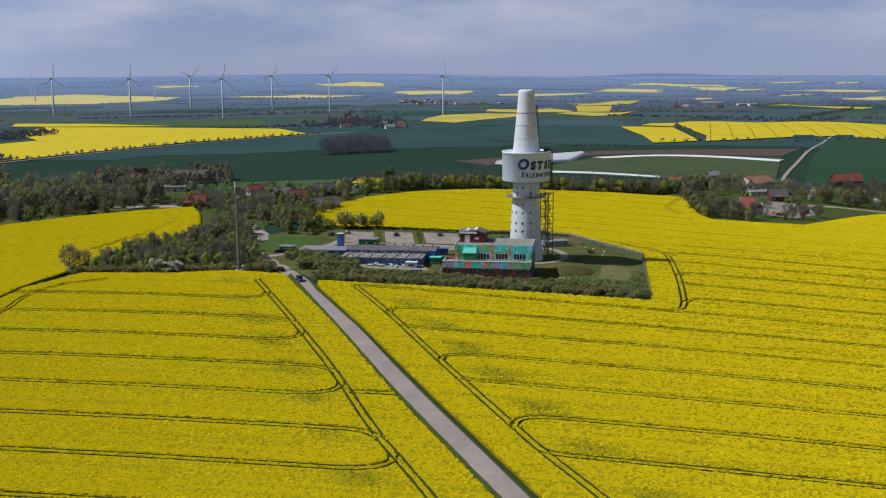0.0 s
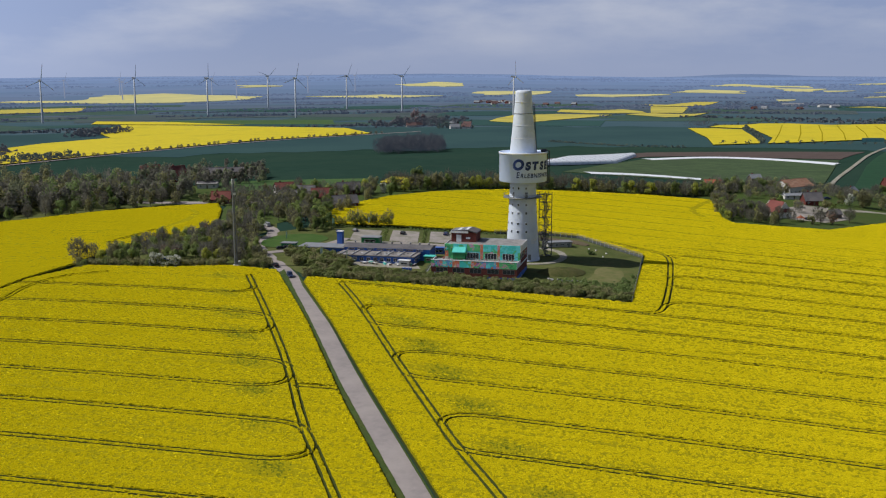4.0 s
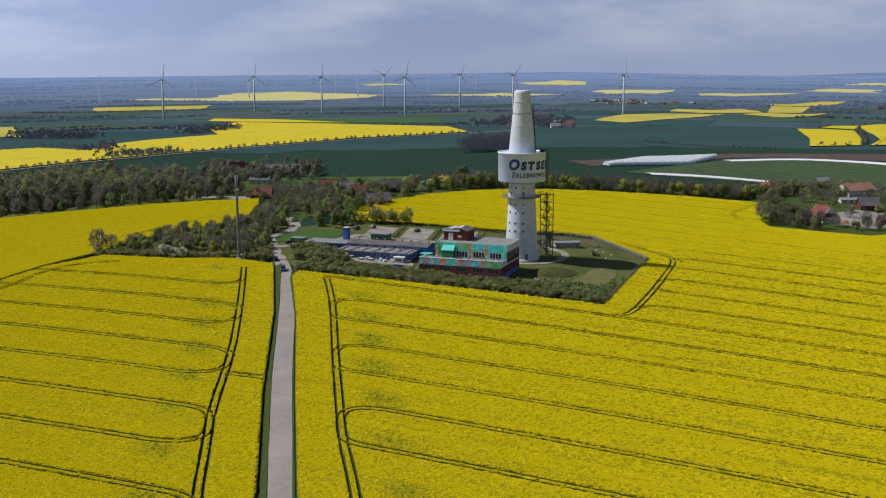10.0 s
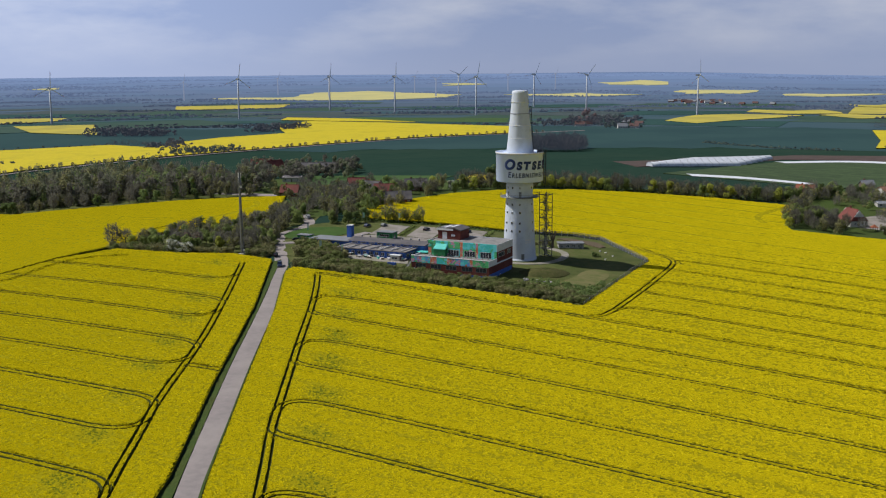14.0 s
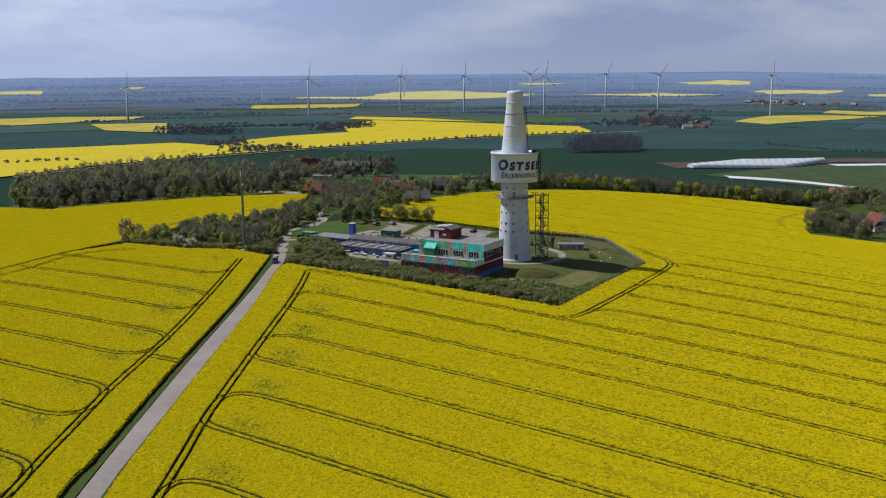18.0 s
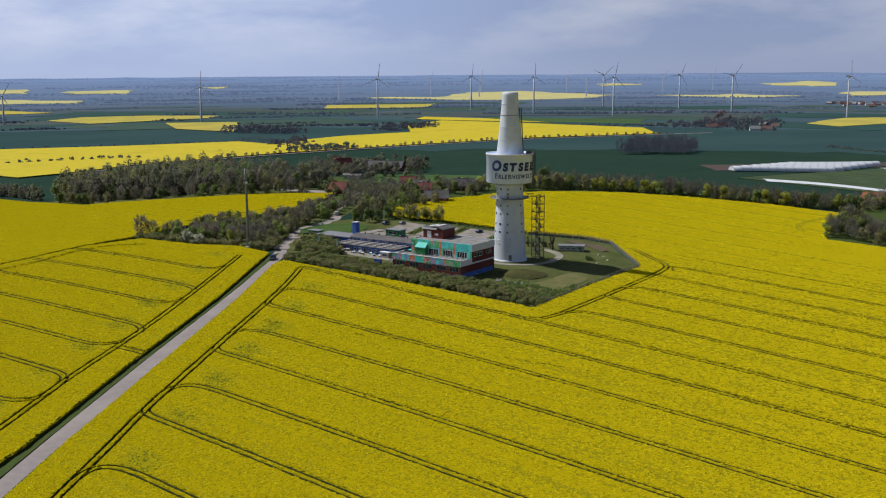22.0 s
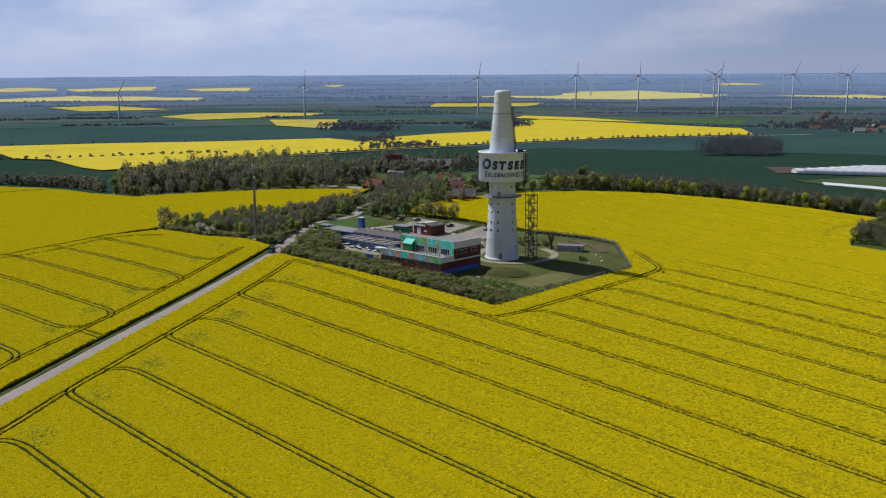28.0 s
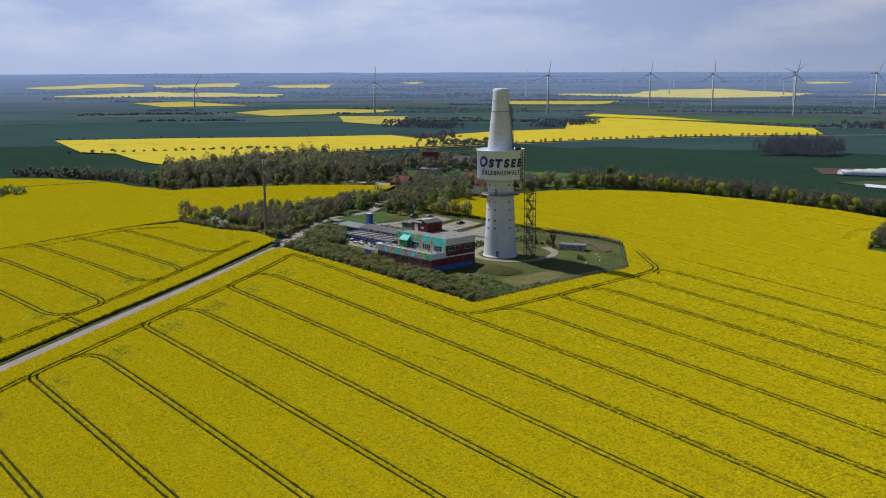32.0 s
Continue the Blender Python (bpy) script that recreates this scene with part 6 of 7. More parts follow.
for x0, x1, kind in ((3.6, 7.0, "green"), (7.0, 12.4, "turquoise"), (12.4, 17.6, "green"), (17.6, 18.8, "orange"), (18.8, 24.4, "turquoise"), (24.4, 25.4, "orange"), (25.4, W - 0.02, "turquoise")):
    part("mural_panel", boxes(((x0, U - 0.1, 8.0), (x1, U + 0.3, 10.7))), MURALS[kind], house, "painted mural panel under the roof")
for x0, x1, kind in ((3.65, 5.0, "orange"), (5.0, 12.4, "green"), (12.4, 17.6, "turquoise"), (17.6, 18.8, "orange"), (18.8, 24.4, "green"), (24.4, 25.4, "orange"), (25.4, W - 1.0, "turquoise"), (W - 1.0, W - 0.02, "green")):
    part("mural_panel", boxes(((x0, U - 0.05, 3.95), (x1, U - 0.01, 8.0))), MURALS[kind], house, "painted mural panel behind the terrace")
part("fascia", boxes(((W - 0.02, U - 0.12, 7.9), (W + 0.12, D + 0.1, 10.72)), ((3.6, D, 7.9), (W, D + 0.1, 10.7)), ((3.5, U, 7.9), (3.7, D, 10.7))), TRIM, house, "white fascia")
part("roof", boxes(((3.7, U + 0.3, 8.0), (W - 0.02, D, 10.35))), FELT, house, "flat grey felt roof")
for x0 in (2.0, 8.6, 15.2, 22.0, 28.0):
    window(house, x0, x0 + 4.4, 1.0, 2.7, 0.0, GREYSTEEL)
for x0 in (12.5, 19.5, 26.4):
    window(house, x0, x0 + 4.6, 5.1, 7.5, U - 0.05, panes=4)
window(house, U + 1.6, U + 7.6, 5.6, 7.3, W, panes=5, side=1)
window(house, U + 10.4, U + 13.6, 5.6, 7.3, W, panes=3, side=1)
for x0 in (2.5, 6.5, 10.5):
    window(house, x0, x0 + 1.2, -1.9, -1.1, W + 0.05, panes=1, side=1)
part("shaft", boxes(((1.0, -0.06, 0.2), (1.6, 0.0, 0.9)), ((9.0, -0.06, -0.9), (10.2, 0.0, -0.3)), ((17.0, -0.06, -0.9), (18.2, 0.0, -0.3)), ((24.0, -0.06, -1.0), (25.2, 0.0, -0.4))), TRIM, house, "pale cellar lights")
bm = bmesh.new()
v = [bm.verts.new(p) for p in ((7.2, U - 0.1, 9.6), (12.0, U - 0.1, 9.6), (12.3, U - 2.3, 7.9), (6.9, U - 2.3, 7.9), (7.2, U - 0.1, 9.3), (12.0, U - 0.1, 9.3), (12.3, U - 2.3, 7.6), (6.9, U - 2.3, 7.6))]
for f in ((0, 3, 2, 1), (4, 5, 6, 7), (0, 1, 5, 4), (1, 2, 6, 5), (2, 3, 7, 6), (3, 0, 4, 7)):
    bm.faces.new([v[i] for i in f])
part("canopy", bm, TEAL, house, "bright turquoise sloping canopy")
part("bay", boxes(((7.2, U - 2.1, 4.9), (12.0, U, 7.6))), GREENPAINT, house, "green glazed bay under the canopy")
cab = part("roof_house", boxes(((4.6, 14.5, 10.3), (14.6, 22.6, 14.2))), BRICK, house, "red brick lift and stair house on the roof")
bm = bmesh.new()
v = [bm.verts.new(p) for p in ((4.3, 14.2, 14.2), (11.5, 14.2, 14.9), (14.9, 14.2, 13.9), (4.3, 22.9, 14.2), (11.5, 22.9, 14.9), (14.9, 22.9, 13.9), (4.3, 14.2, 14.6), (11.5, 14.2, 15.3), (14.9, 14.2, 14.3), (4.3, 22.9, 14.6), (11.5, 22.9, 15.3), (14.9, 22.9, 14.3))]
for f in ((0, 3, 4, 1), (1, 4, 5, 2), (6, 7, 10, 9), (7, 8, 11, 10), (0, 1, 7, 6), (1, 2, 8, 7), (3, 9, 10, 4), (4, 10, 11, 5), (0, 6, 9, 3), (2, 5, 11, 8)):
    bm.faces.new([v[i] for i in f])
part("cap", bm, DARKFELT, cab, "dark roof with pale panels")
part("cap_edge", boxes(((4.2, 14.1, 13.9), (11.5, 14.2, 14.65)), ((4.2, 14.1, 13.9), (4.3, 22.9, 14.65))), TRIM, cab)
for k in range(4):
    part("solar_panel", boxes(((5.2 + 1.6 * k, 15.2, 14.72 + 0.16 * k), (6.4 + 1.6 * k, 21.8, 14.84 + 0.16 * k))), TRIM if k % 2 else GREYROOF, cab)
part("door", boxes(((6.6, 14.42, 10.4), (8.6, 14.5, 13.2))), TRIM, cab, "white roller door")
part("hatch", boxes(((10.5, 14.42, 11.6), (12.2, 14.5, 12.4))), TRIM, cab)
st = part("outside_stair", boxes(*[((-3.6 + 0.3 * k, -0.9, -1.6 + 0.42 * k), (-3.2 + 0.3 * k, 0.6, -1.5 + 0.42 * k)) for k in range(12)]), GALV, house, "grey steel outside stair")
for y in (-0.9, 0.6):
    part("rail", tubes([((-3.6, y, -1.5), (0.1, y, 3.6)), ((-3.6, y, -0.5), (0.1, y, 4.6)), ((-3.6, y, -1.6), (-3.6, y, -0.5)), ((-1.8, y, 0.9), (-1.8, y, 2.0))], 0.06, 4), GREYSTEEL, st)
for k in range(18):
    t = thing("terrace_table" if k % 3 == 0 else "terrace_chair", (0, 0, 0), 0, "small grey metal table on the roof terrace" if k % 3 == 0 else "small metal chair on the roof terrace", "table" if k % 3 == 0 else "chair", "terrace furniture")
    if k % 3 == 0:
        part("tabletop", boxes(((-0.5, -0.5, 0.70), (0.5, 0.5, 0.75))), GALV, t)
        part("leg", boxes(((-0.06, -0.06, 0), (0.06, 0.06, 0.7))), GREYSTEEL, t)
    else:
        part("seat", boxes(((-0.25, -0.25, 0.42), (0.25, 0.25, 0.48))), WOODWALL, t)
        part("backrest", boxes(((-0.25, 0.2, 0.48), (0.25, 0.26, 0.95))), WOODWALL, t)
        for x in (-0.2, 0.2):
            for y in (-0.2, 0.2):
                part("leg", boxes(((x - 0.025, y - 0.025, 0), (x + 0.025, y + 0.025, 0.42))), GREYSTEEL, t)
    t.matrix_world = house.matrix_world @ pose(2.5 + 1.65 * k, 2.5 + 2.2 * (k % 3) * 0.7, 4.9, 0, 0, random.uniform(0, 360))
for k in range(3):
    bar = thing("water_tank", (-12.0 + 1.3 * k, 391.5 - 0.2 * k, high(-12, 391) + 0.1), -9, "blue plastic water tank beside the stair", "tank", "water tanks")
    bm = boxes(((-0.55, -0.55, 0), (0.55, 0.55, 1.8)))
    bmesh.ops.bevel(bm, geom=bm.edges[:], offset=0.12, segments=2, affect="EDGES")
    part("body", bm, BLUE, bar)
    part("lid", lathe([(0.22, 1.79), (0.22, 1.9), (0.1, 1.92)], 12), TRIM, bar)

# ---- the blue house ----
blue = thing("blue_house", (-41.4, 408.1, 0.25), -8.5, "long single-storey blue building with grey flat roofs", "building")
part("front_wing", boxes(((0, 0, -0.8), (32.5, 9.5, 3.0))), BLUE, blue, "blue painted front wing")
PALERIB = surface("weathered_pale_rib", (0.42, 0.42, 0.43), (0.30, 0.30, 0.31), 1.0, rough=0.8)
DIRTYFELT = surface("dirty_roofing_felt", (0.19, 0.175, 0.165), (0.135, 0.125, 0.12), 0.7, (0.27, 0.25, 0.24), 0.35, rough=0.95)
part("front_roof", boxes(((-0.5, -0.6, 3.0), (33.0, 9.5, 3.35))), DIRTYFELT, blue, "flat pale felt roof")
for k in range(7):
    part("roof_rib", boxes(((1.5 + 4.9 * k, -0.6, 3.35), (1.85 + 4.9 * k, 9.4, 3.75))), PALERIB, blue, "pale raised rib across the roof")
for k in range(40):
    x, y = random.uniform(0.5, 32), random.uniform(0.5, 8.5)
    if (x - 1.5) % 4.9 > 0.9:
        part("roof_light", boxes(((x - 0.3, y - 0.3, 3.35), (x + 0.3, y + 0.3, 3.6))), FELT if k % 2 else TRIM, blue)
part("hall", boxes(((0, 9.5, -0.8), (36.5, 19.5, 4.6))), BLUE, blue, "taller blue hall behind")
bm = bmesh.new()
v = [bm.verts.new(p) for p in ((-0.6, 9.0, 4.6), (37.0, 9.0, 4.6), (37.0, 14.5, 5.7), (-0.6, 14.5, 5.7), (37.0, 20.0, 4.6), (-0.6, 20.0, 4.6))]
for f in ((0, 1, 2, 3), (3, 2, 4, 5), (0, 3, 5), (1, 4, 2), (0, 5, 4, 1)):
    bm.faces.new([v[i] for i in f])
part("hall_roof", bm, DARKFELT, blue, "dark shallow pitched roof")
part("side_wing", boxes(((-20, 9.5, -0.8), (0, 18.5, 3.9))), BLUE, blue, "blue side wing")
part("side_roof", boxes(((-20.5, 9.0, 3.9), (0.0, 19.0, 4.25))), GREYROOF, blue, "flat grey roof")
part("blue_turret", boxes(((-6.2, 18.2, 0), (-3.9, 20.5, 9.4))), BLUE, blue, "small bright blue turret")
part("turret_cap", boxes(((-6.35, 18.05, 9.4), (-3.75, 20.65, 9.6))), TRIM, blue)
for k in range(11):
    window(blue, 1.2 + 2.85 * k, 2.7 + 2.85 * k, 0.9, 2.3, 0.0, panes=2)
part("door", boxes(((15.9, -0.05, 0), (17.2, 0.0, 2.4))), DARKSTEEL, blue, "dark entrance door")
for k in range(6):
    window(blue, -18.6 + 3.1 * k, -17.0 + 3.1 * k, 1.2, 2.6, 9.5, panes=2)
for k in range(8):
    window(blue, 1.5 + 4.2 * k, 4.3 + 4.2 * k, 3.75, 4.35, 9.5, panes=3)
for k in range(3):
    window(blue, 1.5 + 2.8 * k, 3.2 + 2.8 * k, 0.9, 2.2, 32.5, panes=2, side=1)
part("downpipe", tubes([((36.6, 19.0, 0), (36.6, 19.0, 4.6))], 0.08, 6), TRIM, blue)
for k in range(9):
    part("hall_vent", lathe([(0.3, 0), (0.3, 0.6), (0.45, 0.65), (0.2, 0.95)], 10), GALV, blue).matrix_local = pose(2.5 + 4 * k, 16.8, 5.15)


def kiosk(name, x, y, turn, w, d, h, wall, roof, label):
    k = thing(name, (x, y, high(x, y)), turn, label, "shed")
    part("wall", boxes(((-w / 2, -d / 2, -0.4), (w / 2, d / 2, h))), wall, k)
    part("roof", boxes(((-w / 2 - 0.35, -d / 2 - 0.35, h), (w / 2 + 0.35, d / 2 + 0.35, h + 0.25))), roof, k)
    window(k, -w * 0.3, w * 0.3, h * 0.35, h * 0.75, -d / 2, panes=2)
    part("door", boxes(((w / 2, -0.5, 0), (w / 2 + 0.06, 0.5, min(2.1, h - 0.1)))), GREYSTEEL, k)
    return k


kiosk("green_kiosk", -33, 446, -8, 8, 5, 3.0, GREENPAINT, GREYROOF, "small green flat-roofed kiosk in the yard")
kiosk("green_shed", -66, 429, -8, 6, 3.5, 2.8, GREENPAINT, GREYROOF, "small green shed at the driveway")
kiosk("container_hut", -109, 398.5, 5, 6.5, 2.6, 2.7, BLUE, TRIM, "blue and white container hut among trees")
kiosk("blue_container", -1.5, 428, 0, 6, 2.5, 2.6, BLUE, BLUE, "bright blue container beside the red roof house")
kiosk("yard_hut", -3.5, 410, -8, 4.0, 3.0, 2.7, GREENPAINT, TEAL, "small teal hut between the two houses")
kiosk("yard_stall", -13, 402.0, -8, 4.2, 1.8, 2.3, PLASTER, TRIM, "small white roofed stall in the yard")
for k in range(26):
    x, y = random.uniform(-38, -9), 0
    y = 403.6 - 0.15 * (x + 9) + random.uniform(-3.6, 0.8)
    w2, d2, h2 = random.uniform(0.4, 1.1), random.uniform(0.3, 0.8), random.uniform(0.35, 1.1)
    cr = thing("garden_crate" if k % 3 else "garden_table", (x, y, high(x, y) + 0.2), random.uniform(0, 180), "pale wooden crate standing in the yard" if k % 3 else "pale garden table standing in the yard", "crate" if k % 3 else "table", "yard clutter")
    if k % 3:
        part("body", boxes(((-w2, -d2, 0), (w2, d2, h2))), (PLASTER, WOODWALL, GALV, TEAL)[k % 4], cr)
        part("lid", boxes(((-w2 - 0.05, -d2 - 0.05, h2), (w2 + 0.05, d2 + 0.05, h2 + 0.06))), TRIM, cr)
    else:
        part("tabletop", boxes(((-1.0, -0.45, 0.7), (1.0, 0.45, 0.77))), PLASTER, cr)
        for s in (-0.8, 0.8):
            part("trestle", boxes(((s - 0.05, -0.4, 0), (s + 0.05, 0.4, 0.7))), WOODWALL, cr)
shed = thing("low_store", (49.5, 457.5, high(49.5, 457.5)), 18, "long low whitewashed store with a grey sheet roof", "shed")
GREYWASH = surface("grey_whitewash", (0.40, 0.39, 0.37), (0.28, 0.27, 0.25), 0.8, rough=0.9)
part("wall", boxes(((-5.5, -2.3, -0.6), (5.5, 2.3, 2.1))), GREYWASH, shed)
part("roof", boxes(((-5.9, -2.7, 2.1), (5.9, 2.7, 2.4))), GREYROOF, shed)
for k in range(9):
    part("roof_rib", boxes(((-5.5 + 1.35 * k, -2.7, 2.4), (-5.3 + 1.35 * k, 2.7, 2.52))), GREYROOF, shed)
for k in range(4):
    window(shed, -4.8 + 2.6 * k, -3.4 + 2.6 * k, 0.8, 1.6, -2.3, panes=2)
part("door", boxes(((3.6, -2.36, -0.2), (4.7, -2.3, 1.9))), GREYSTEEL, shed)

# antenna mast beside the lane
mast = thing("radio_mast", (-80.0, 396.0, high(-80.0, 396.0)), 0, "slender dark steel radio mast with panel antennas", "mast")
part("pole", lathe([(0.72, -0.5), (0.68, 1), (0.58, 15), (0.46, 30), (0.40, 34.6)], 14), GREYSTEEL, mast)
for k, (a, z) in enumerate(((20, 33.6), (140, 33.6), (260, 33.6), (80, 31.5), (200, 31.2))):
    an = part("antenna", boxes(((0.45, -0.16, -1.0), (0.7, 0.16, 1.0))), TRIM if k < 3 else GALV, mast)
    an.matrix_local = pose(0, 0, z, 0, 0, a)
part("platform", ring(0.3, 0.9, 30.2, 30.3, 16), GREYSTEEL, mast)
part("dish", lathe([(0.1, 0), (0.5, 0.15), (0.55, 0.3), (0.5, 0.3)], 16), TRIM, mast).matrix_local = pose(0.55, -0.3, 28.8, 90, 0, 40)
part("lightning_rod", tubes([((0, 0, 35), (0, 0, 37.2))], 0.05, 5), GREYSTEEL, mast)
part("foot", boxes(((-1.2, -1.2, -0.5), (1.2, 1.2, 0.35))), PLASTER, mast)
cabn = thing("equipment_cabinet", (-77.6, 395.0, high(-77.6, 395.0)), 10, "pale grey equipment cabinet at the mast's foot", "cabinet")
part("body", boxes(((-1.1, -0.6, -0.2), (1.1, 0.6, 2.0))), GALV, cabn)
part("lid", boxes(((-1.2, -0.7, 2.0), (1.2, 0.7, 2.12))), TRIM, cabn)

# lopped tree beside the store
lop = thing("lopped_tree", (42.5, 452.5, high(42.5, 452.5)), 0, "dark lopped tree with bare upright stubs", "tree")
bm = bmesh.new()
tube(bm, (0, 0, -0.3), (0.1, 0, 2.6), 0.45, 0.38, 9)
part("trunk", bm, BARK, lop)
for k in range(9):
    a = 6.283 * k / 9
    bm = bmesh.new()
    b1 = (math.cos(a) * 0.9, math.sin(a) * 0.9, 4.4 + random.uniform(-0.4, 0.6))
    tube(bm, (0.1, 0, 2.3), b1, 0.26, 0.2, 6)
    tube(bm, b1, (math.cos(a) * 1.5, math.sin(a) * 1.5, 7.2 + random.uniform(-1, 1.2)), 0.2, 0.1, 6)
    part("limb", bm, BARK, lop)


# ---- vehicles ----
def car(x, y, turn, paint, label, van=False, on=0.3):
    """A parked car with body, cabin glass, wheels and lights."""
    c = thing("van" if van else "car", (x, y, high(x, y) + on), turn, label, "car", "vehicles")
    L, H, R = (4.9, 1.95, 1.0) if van else (4.4, 1.48, 0.92)
    prof = [(-L / 2, 0.35), (-L / 2, 0.95), (-L / 2 + 0.3, 1.05 if not van else H - 0.15), (-L / 2 + 0.75, H), (L / 2 - (1.9 if not van else 1.5), H), (L / 2 - 1.15, 0.98), (L / 2 - 0.1, 0.82), (L / 2, 0.6), (L / 2, 0.35)]
    bm = bmesh.new()
    rows = [[bm.verts.new((px, s * 0.88 * (0.86 if pz > 1.1 else 1.0), pz)) for px, pz in prof] for s in (-1, 1)]
    bm.faces.new(rows[0])
    bm.faces.new(rows[1][::-1])
    for i in range(len(prof)):
        j = (i + 1) % len(prof)
        bm.faces.new((rows[0][j], rows[0][i], rows[1][i], rows[1][j]))
    bmesh.ops.recalc_face_normals(bm, faces=bm.faces[:])
    body = part("body", bm, paint, c)
    part("side_glass", boxes(((-L / 2 + 0.6, -0.80, 1.02), (L / 2 - 1.75, 0.80, H - 0.12))), CARGLASS, body)
    for px in (-L / 2 + 0.85, L / 2 - 0.85):
        for s in (-1, 1):
            w = part("wheel", lathe([(0.33, 0), (0.33, 0.2), (0.2, 0.22)], 14), DARKSTEEL, c)
            w.matrix_local = pose(px, s * 0.70, 0.33, -90 * s, 0, 0)
            part("rim", lathe([(0.18, 0.2), (0.18, 0.235), (0.06, 0.24)], 10), GALV, w)
    for s in (-1, 1):
        part("headlight", boxes(((L / 2 - 0.06, s * 0.62 - 0.15, 0.6), (L / 2 + 0.02, s * 0.62 + 0.15, 0.75))), TRIM, c)
        part("tail_light", boxes(((-L / 2 - 0.02, s * 0.70 - 0.1, 0.7), (-L / 2 + 0.05, s * 0.70 + 0.1, 0.95))), REDBAND, c)
    return c


CARGLASS = surface("tinted_car_glass", (0.02, 0.024, 0.03), (0.03, 0.034, 0.04), 1, rough=0.4, spec=0.4)
BLACKCAR = surface("black_car_paint", (0.012, 0.014, 0.02), (0.016, 0.018, 0.025), 1, rough=0.5, spec=0.25)
BLUECAR = surface("dark_blue_car_paint", (0.02, 0.035, 0.085), (0.025, 0.04, 0.09), 1, rough=0.5, spec=0.25)
WHITECAR = surface("white_car_paint", (0.36, 0.37, 0.38), (0.32, 0.33, 0.34), 1, rough=0.6, spec=0.2)
SILVER = surface("silver_car_paint", (0.20, 0.21, 0.22), (0.18, 0.19, 0.20), 1, rough=0.6, spec=0.2)
car(-63.6, 394.5, 118, BLACKCAR, "black car parked at the edge of the lane")
car(-54.0, 378.5, -67, BLUECAR, "dark blue car on the asphalt lane", van=True, on=0.2)
car(-69, 427, 20, BLACKCAR, "black car on the pale driveway")
car(-52, 470, 80, BLUECAR, "dark blue car in the parking area")
car(-45, 474, 85, SILVER, "silver car in the parking area")
car(-22, 470, 84, BLACKCAR, "black car in the parking area")
car(-2, 472, 82, BLUECAR, "dark blue car in the parking area")
car(-90, 484, 130, WHITECAR, "white van on the village lane", van=True)
car(26, 440, 10, BLACKCAR, "dark car behind the painted house")
car(192, 588, 30, BLACKCAR, "dark car in the farmyard")
car(223, 664, 10, BLUECAR, "dark blue car beside the farm road")
car(236, 668, 10, WHITECAR, "white car beside the farm road")

# low hedges between the parking bays
for x in (-31, -12.5, 8):
    hp = [np.array((x + 2 - 2 * k / 12, 451 + 29 * k / 12)) for k in range(13)]
    ob = grove("hedge", hp, 1.6, 1.3, LEAF, "low green hedge between parking bays", 90, 0.22, seed=int(x + 50))
ob = grove("hedge", resample([(-64, 487), (-22, 485.5), (10, 481), (20, 479)], 1.8), 1.5, 1.2, DARKLEAF, "dark low hedge along the field edge", 60, 0.22, seed=31)
ob = grove("hedge", resample([(-171, 318), (-166, 346), (-160, 372), (-149, 394)], 3.0), 1.4, 1.6, DARKLEAF, "overgrown hedge bank between two rape fields", 60, 0.3, seed=33)
ob = grove("hedge", resample([(15, 430), (21, 448), (26, 462)], 2.5), 3.2, 1.8, LEAF, "bushes behind the tower", 120, 0.3, seed=35)
ob = grove("hedge", resample([(28, 452), (36, 458), (40, 456)], 3.0), 4.5, 2.0, OLIVELEAF, "bushes behind the stair tower", 140, 0.3, seed=36)
ob = grove("hedge", fill([(46, 384), (70, 370.5), (74, 378), (66, 386), (54, 390)], 2.4), 1.9, 1.7, DARKLEAF, "rough bushes on the slope behind the hedge", 150, 0.2, seed=41)
ob = grove("garden_bush", [(62.5, 441.5), (64.0, 442.2)], 2.4, 1.6, DARKLEAF, "round dark bush on the lawn", 200, 0.25, seed=37)
ob = grove("hedge", fill([(64, 366), (74, 362), (78, 390), (80, 404), (76, 402), (68, 382)], 2.6), 1.6, 1.5, DARKLEAF, "rough dark bushes along the fence", 130, 0.2, seed=43)
ob = grove("garden_bush", [(58, 381), (61, 380), (64, 377), (67, 384), (69, 390)], 1.1, 1.3, DARKLEAF, "low dark bushes on the slope", 90, 0.22, seed=38)
soil = field("rubble_bank", [(44, 478), (58, 474), (64, 466), (62, 462), (52, 470), (40, 474)], 0.5, 3.0, [surface("red_earth", (0.11, 0.072, 0.050), (0.085, 0.075, 0.040), 0.8, rough=0.95)], "bank of reddish earth by the fence", "soil", rough=0.2)
for x, y in ((66, 452), (70, 446), (68, 438), (63, 455)):
    s_ = tagged(part("field_stone", boxes(((-0.4, -0.3, -0.1), (0.4, 0.3, 0.45))), PLASTER), "pale stone lying on the lawn", "stone", "lawn stones")
    s_.matrix_world = pose(x, y, high(x, y) + 0.1, 5, 8, random.uniform(0, 90))

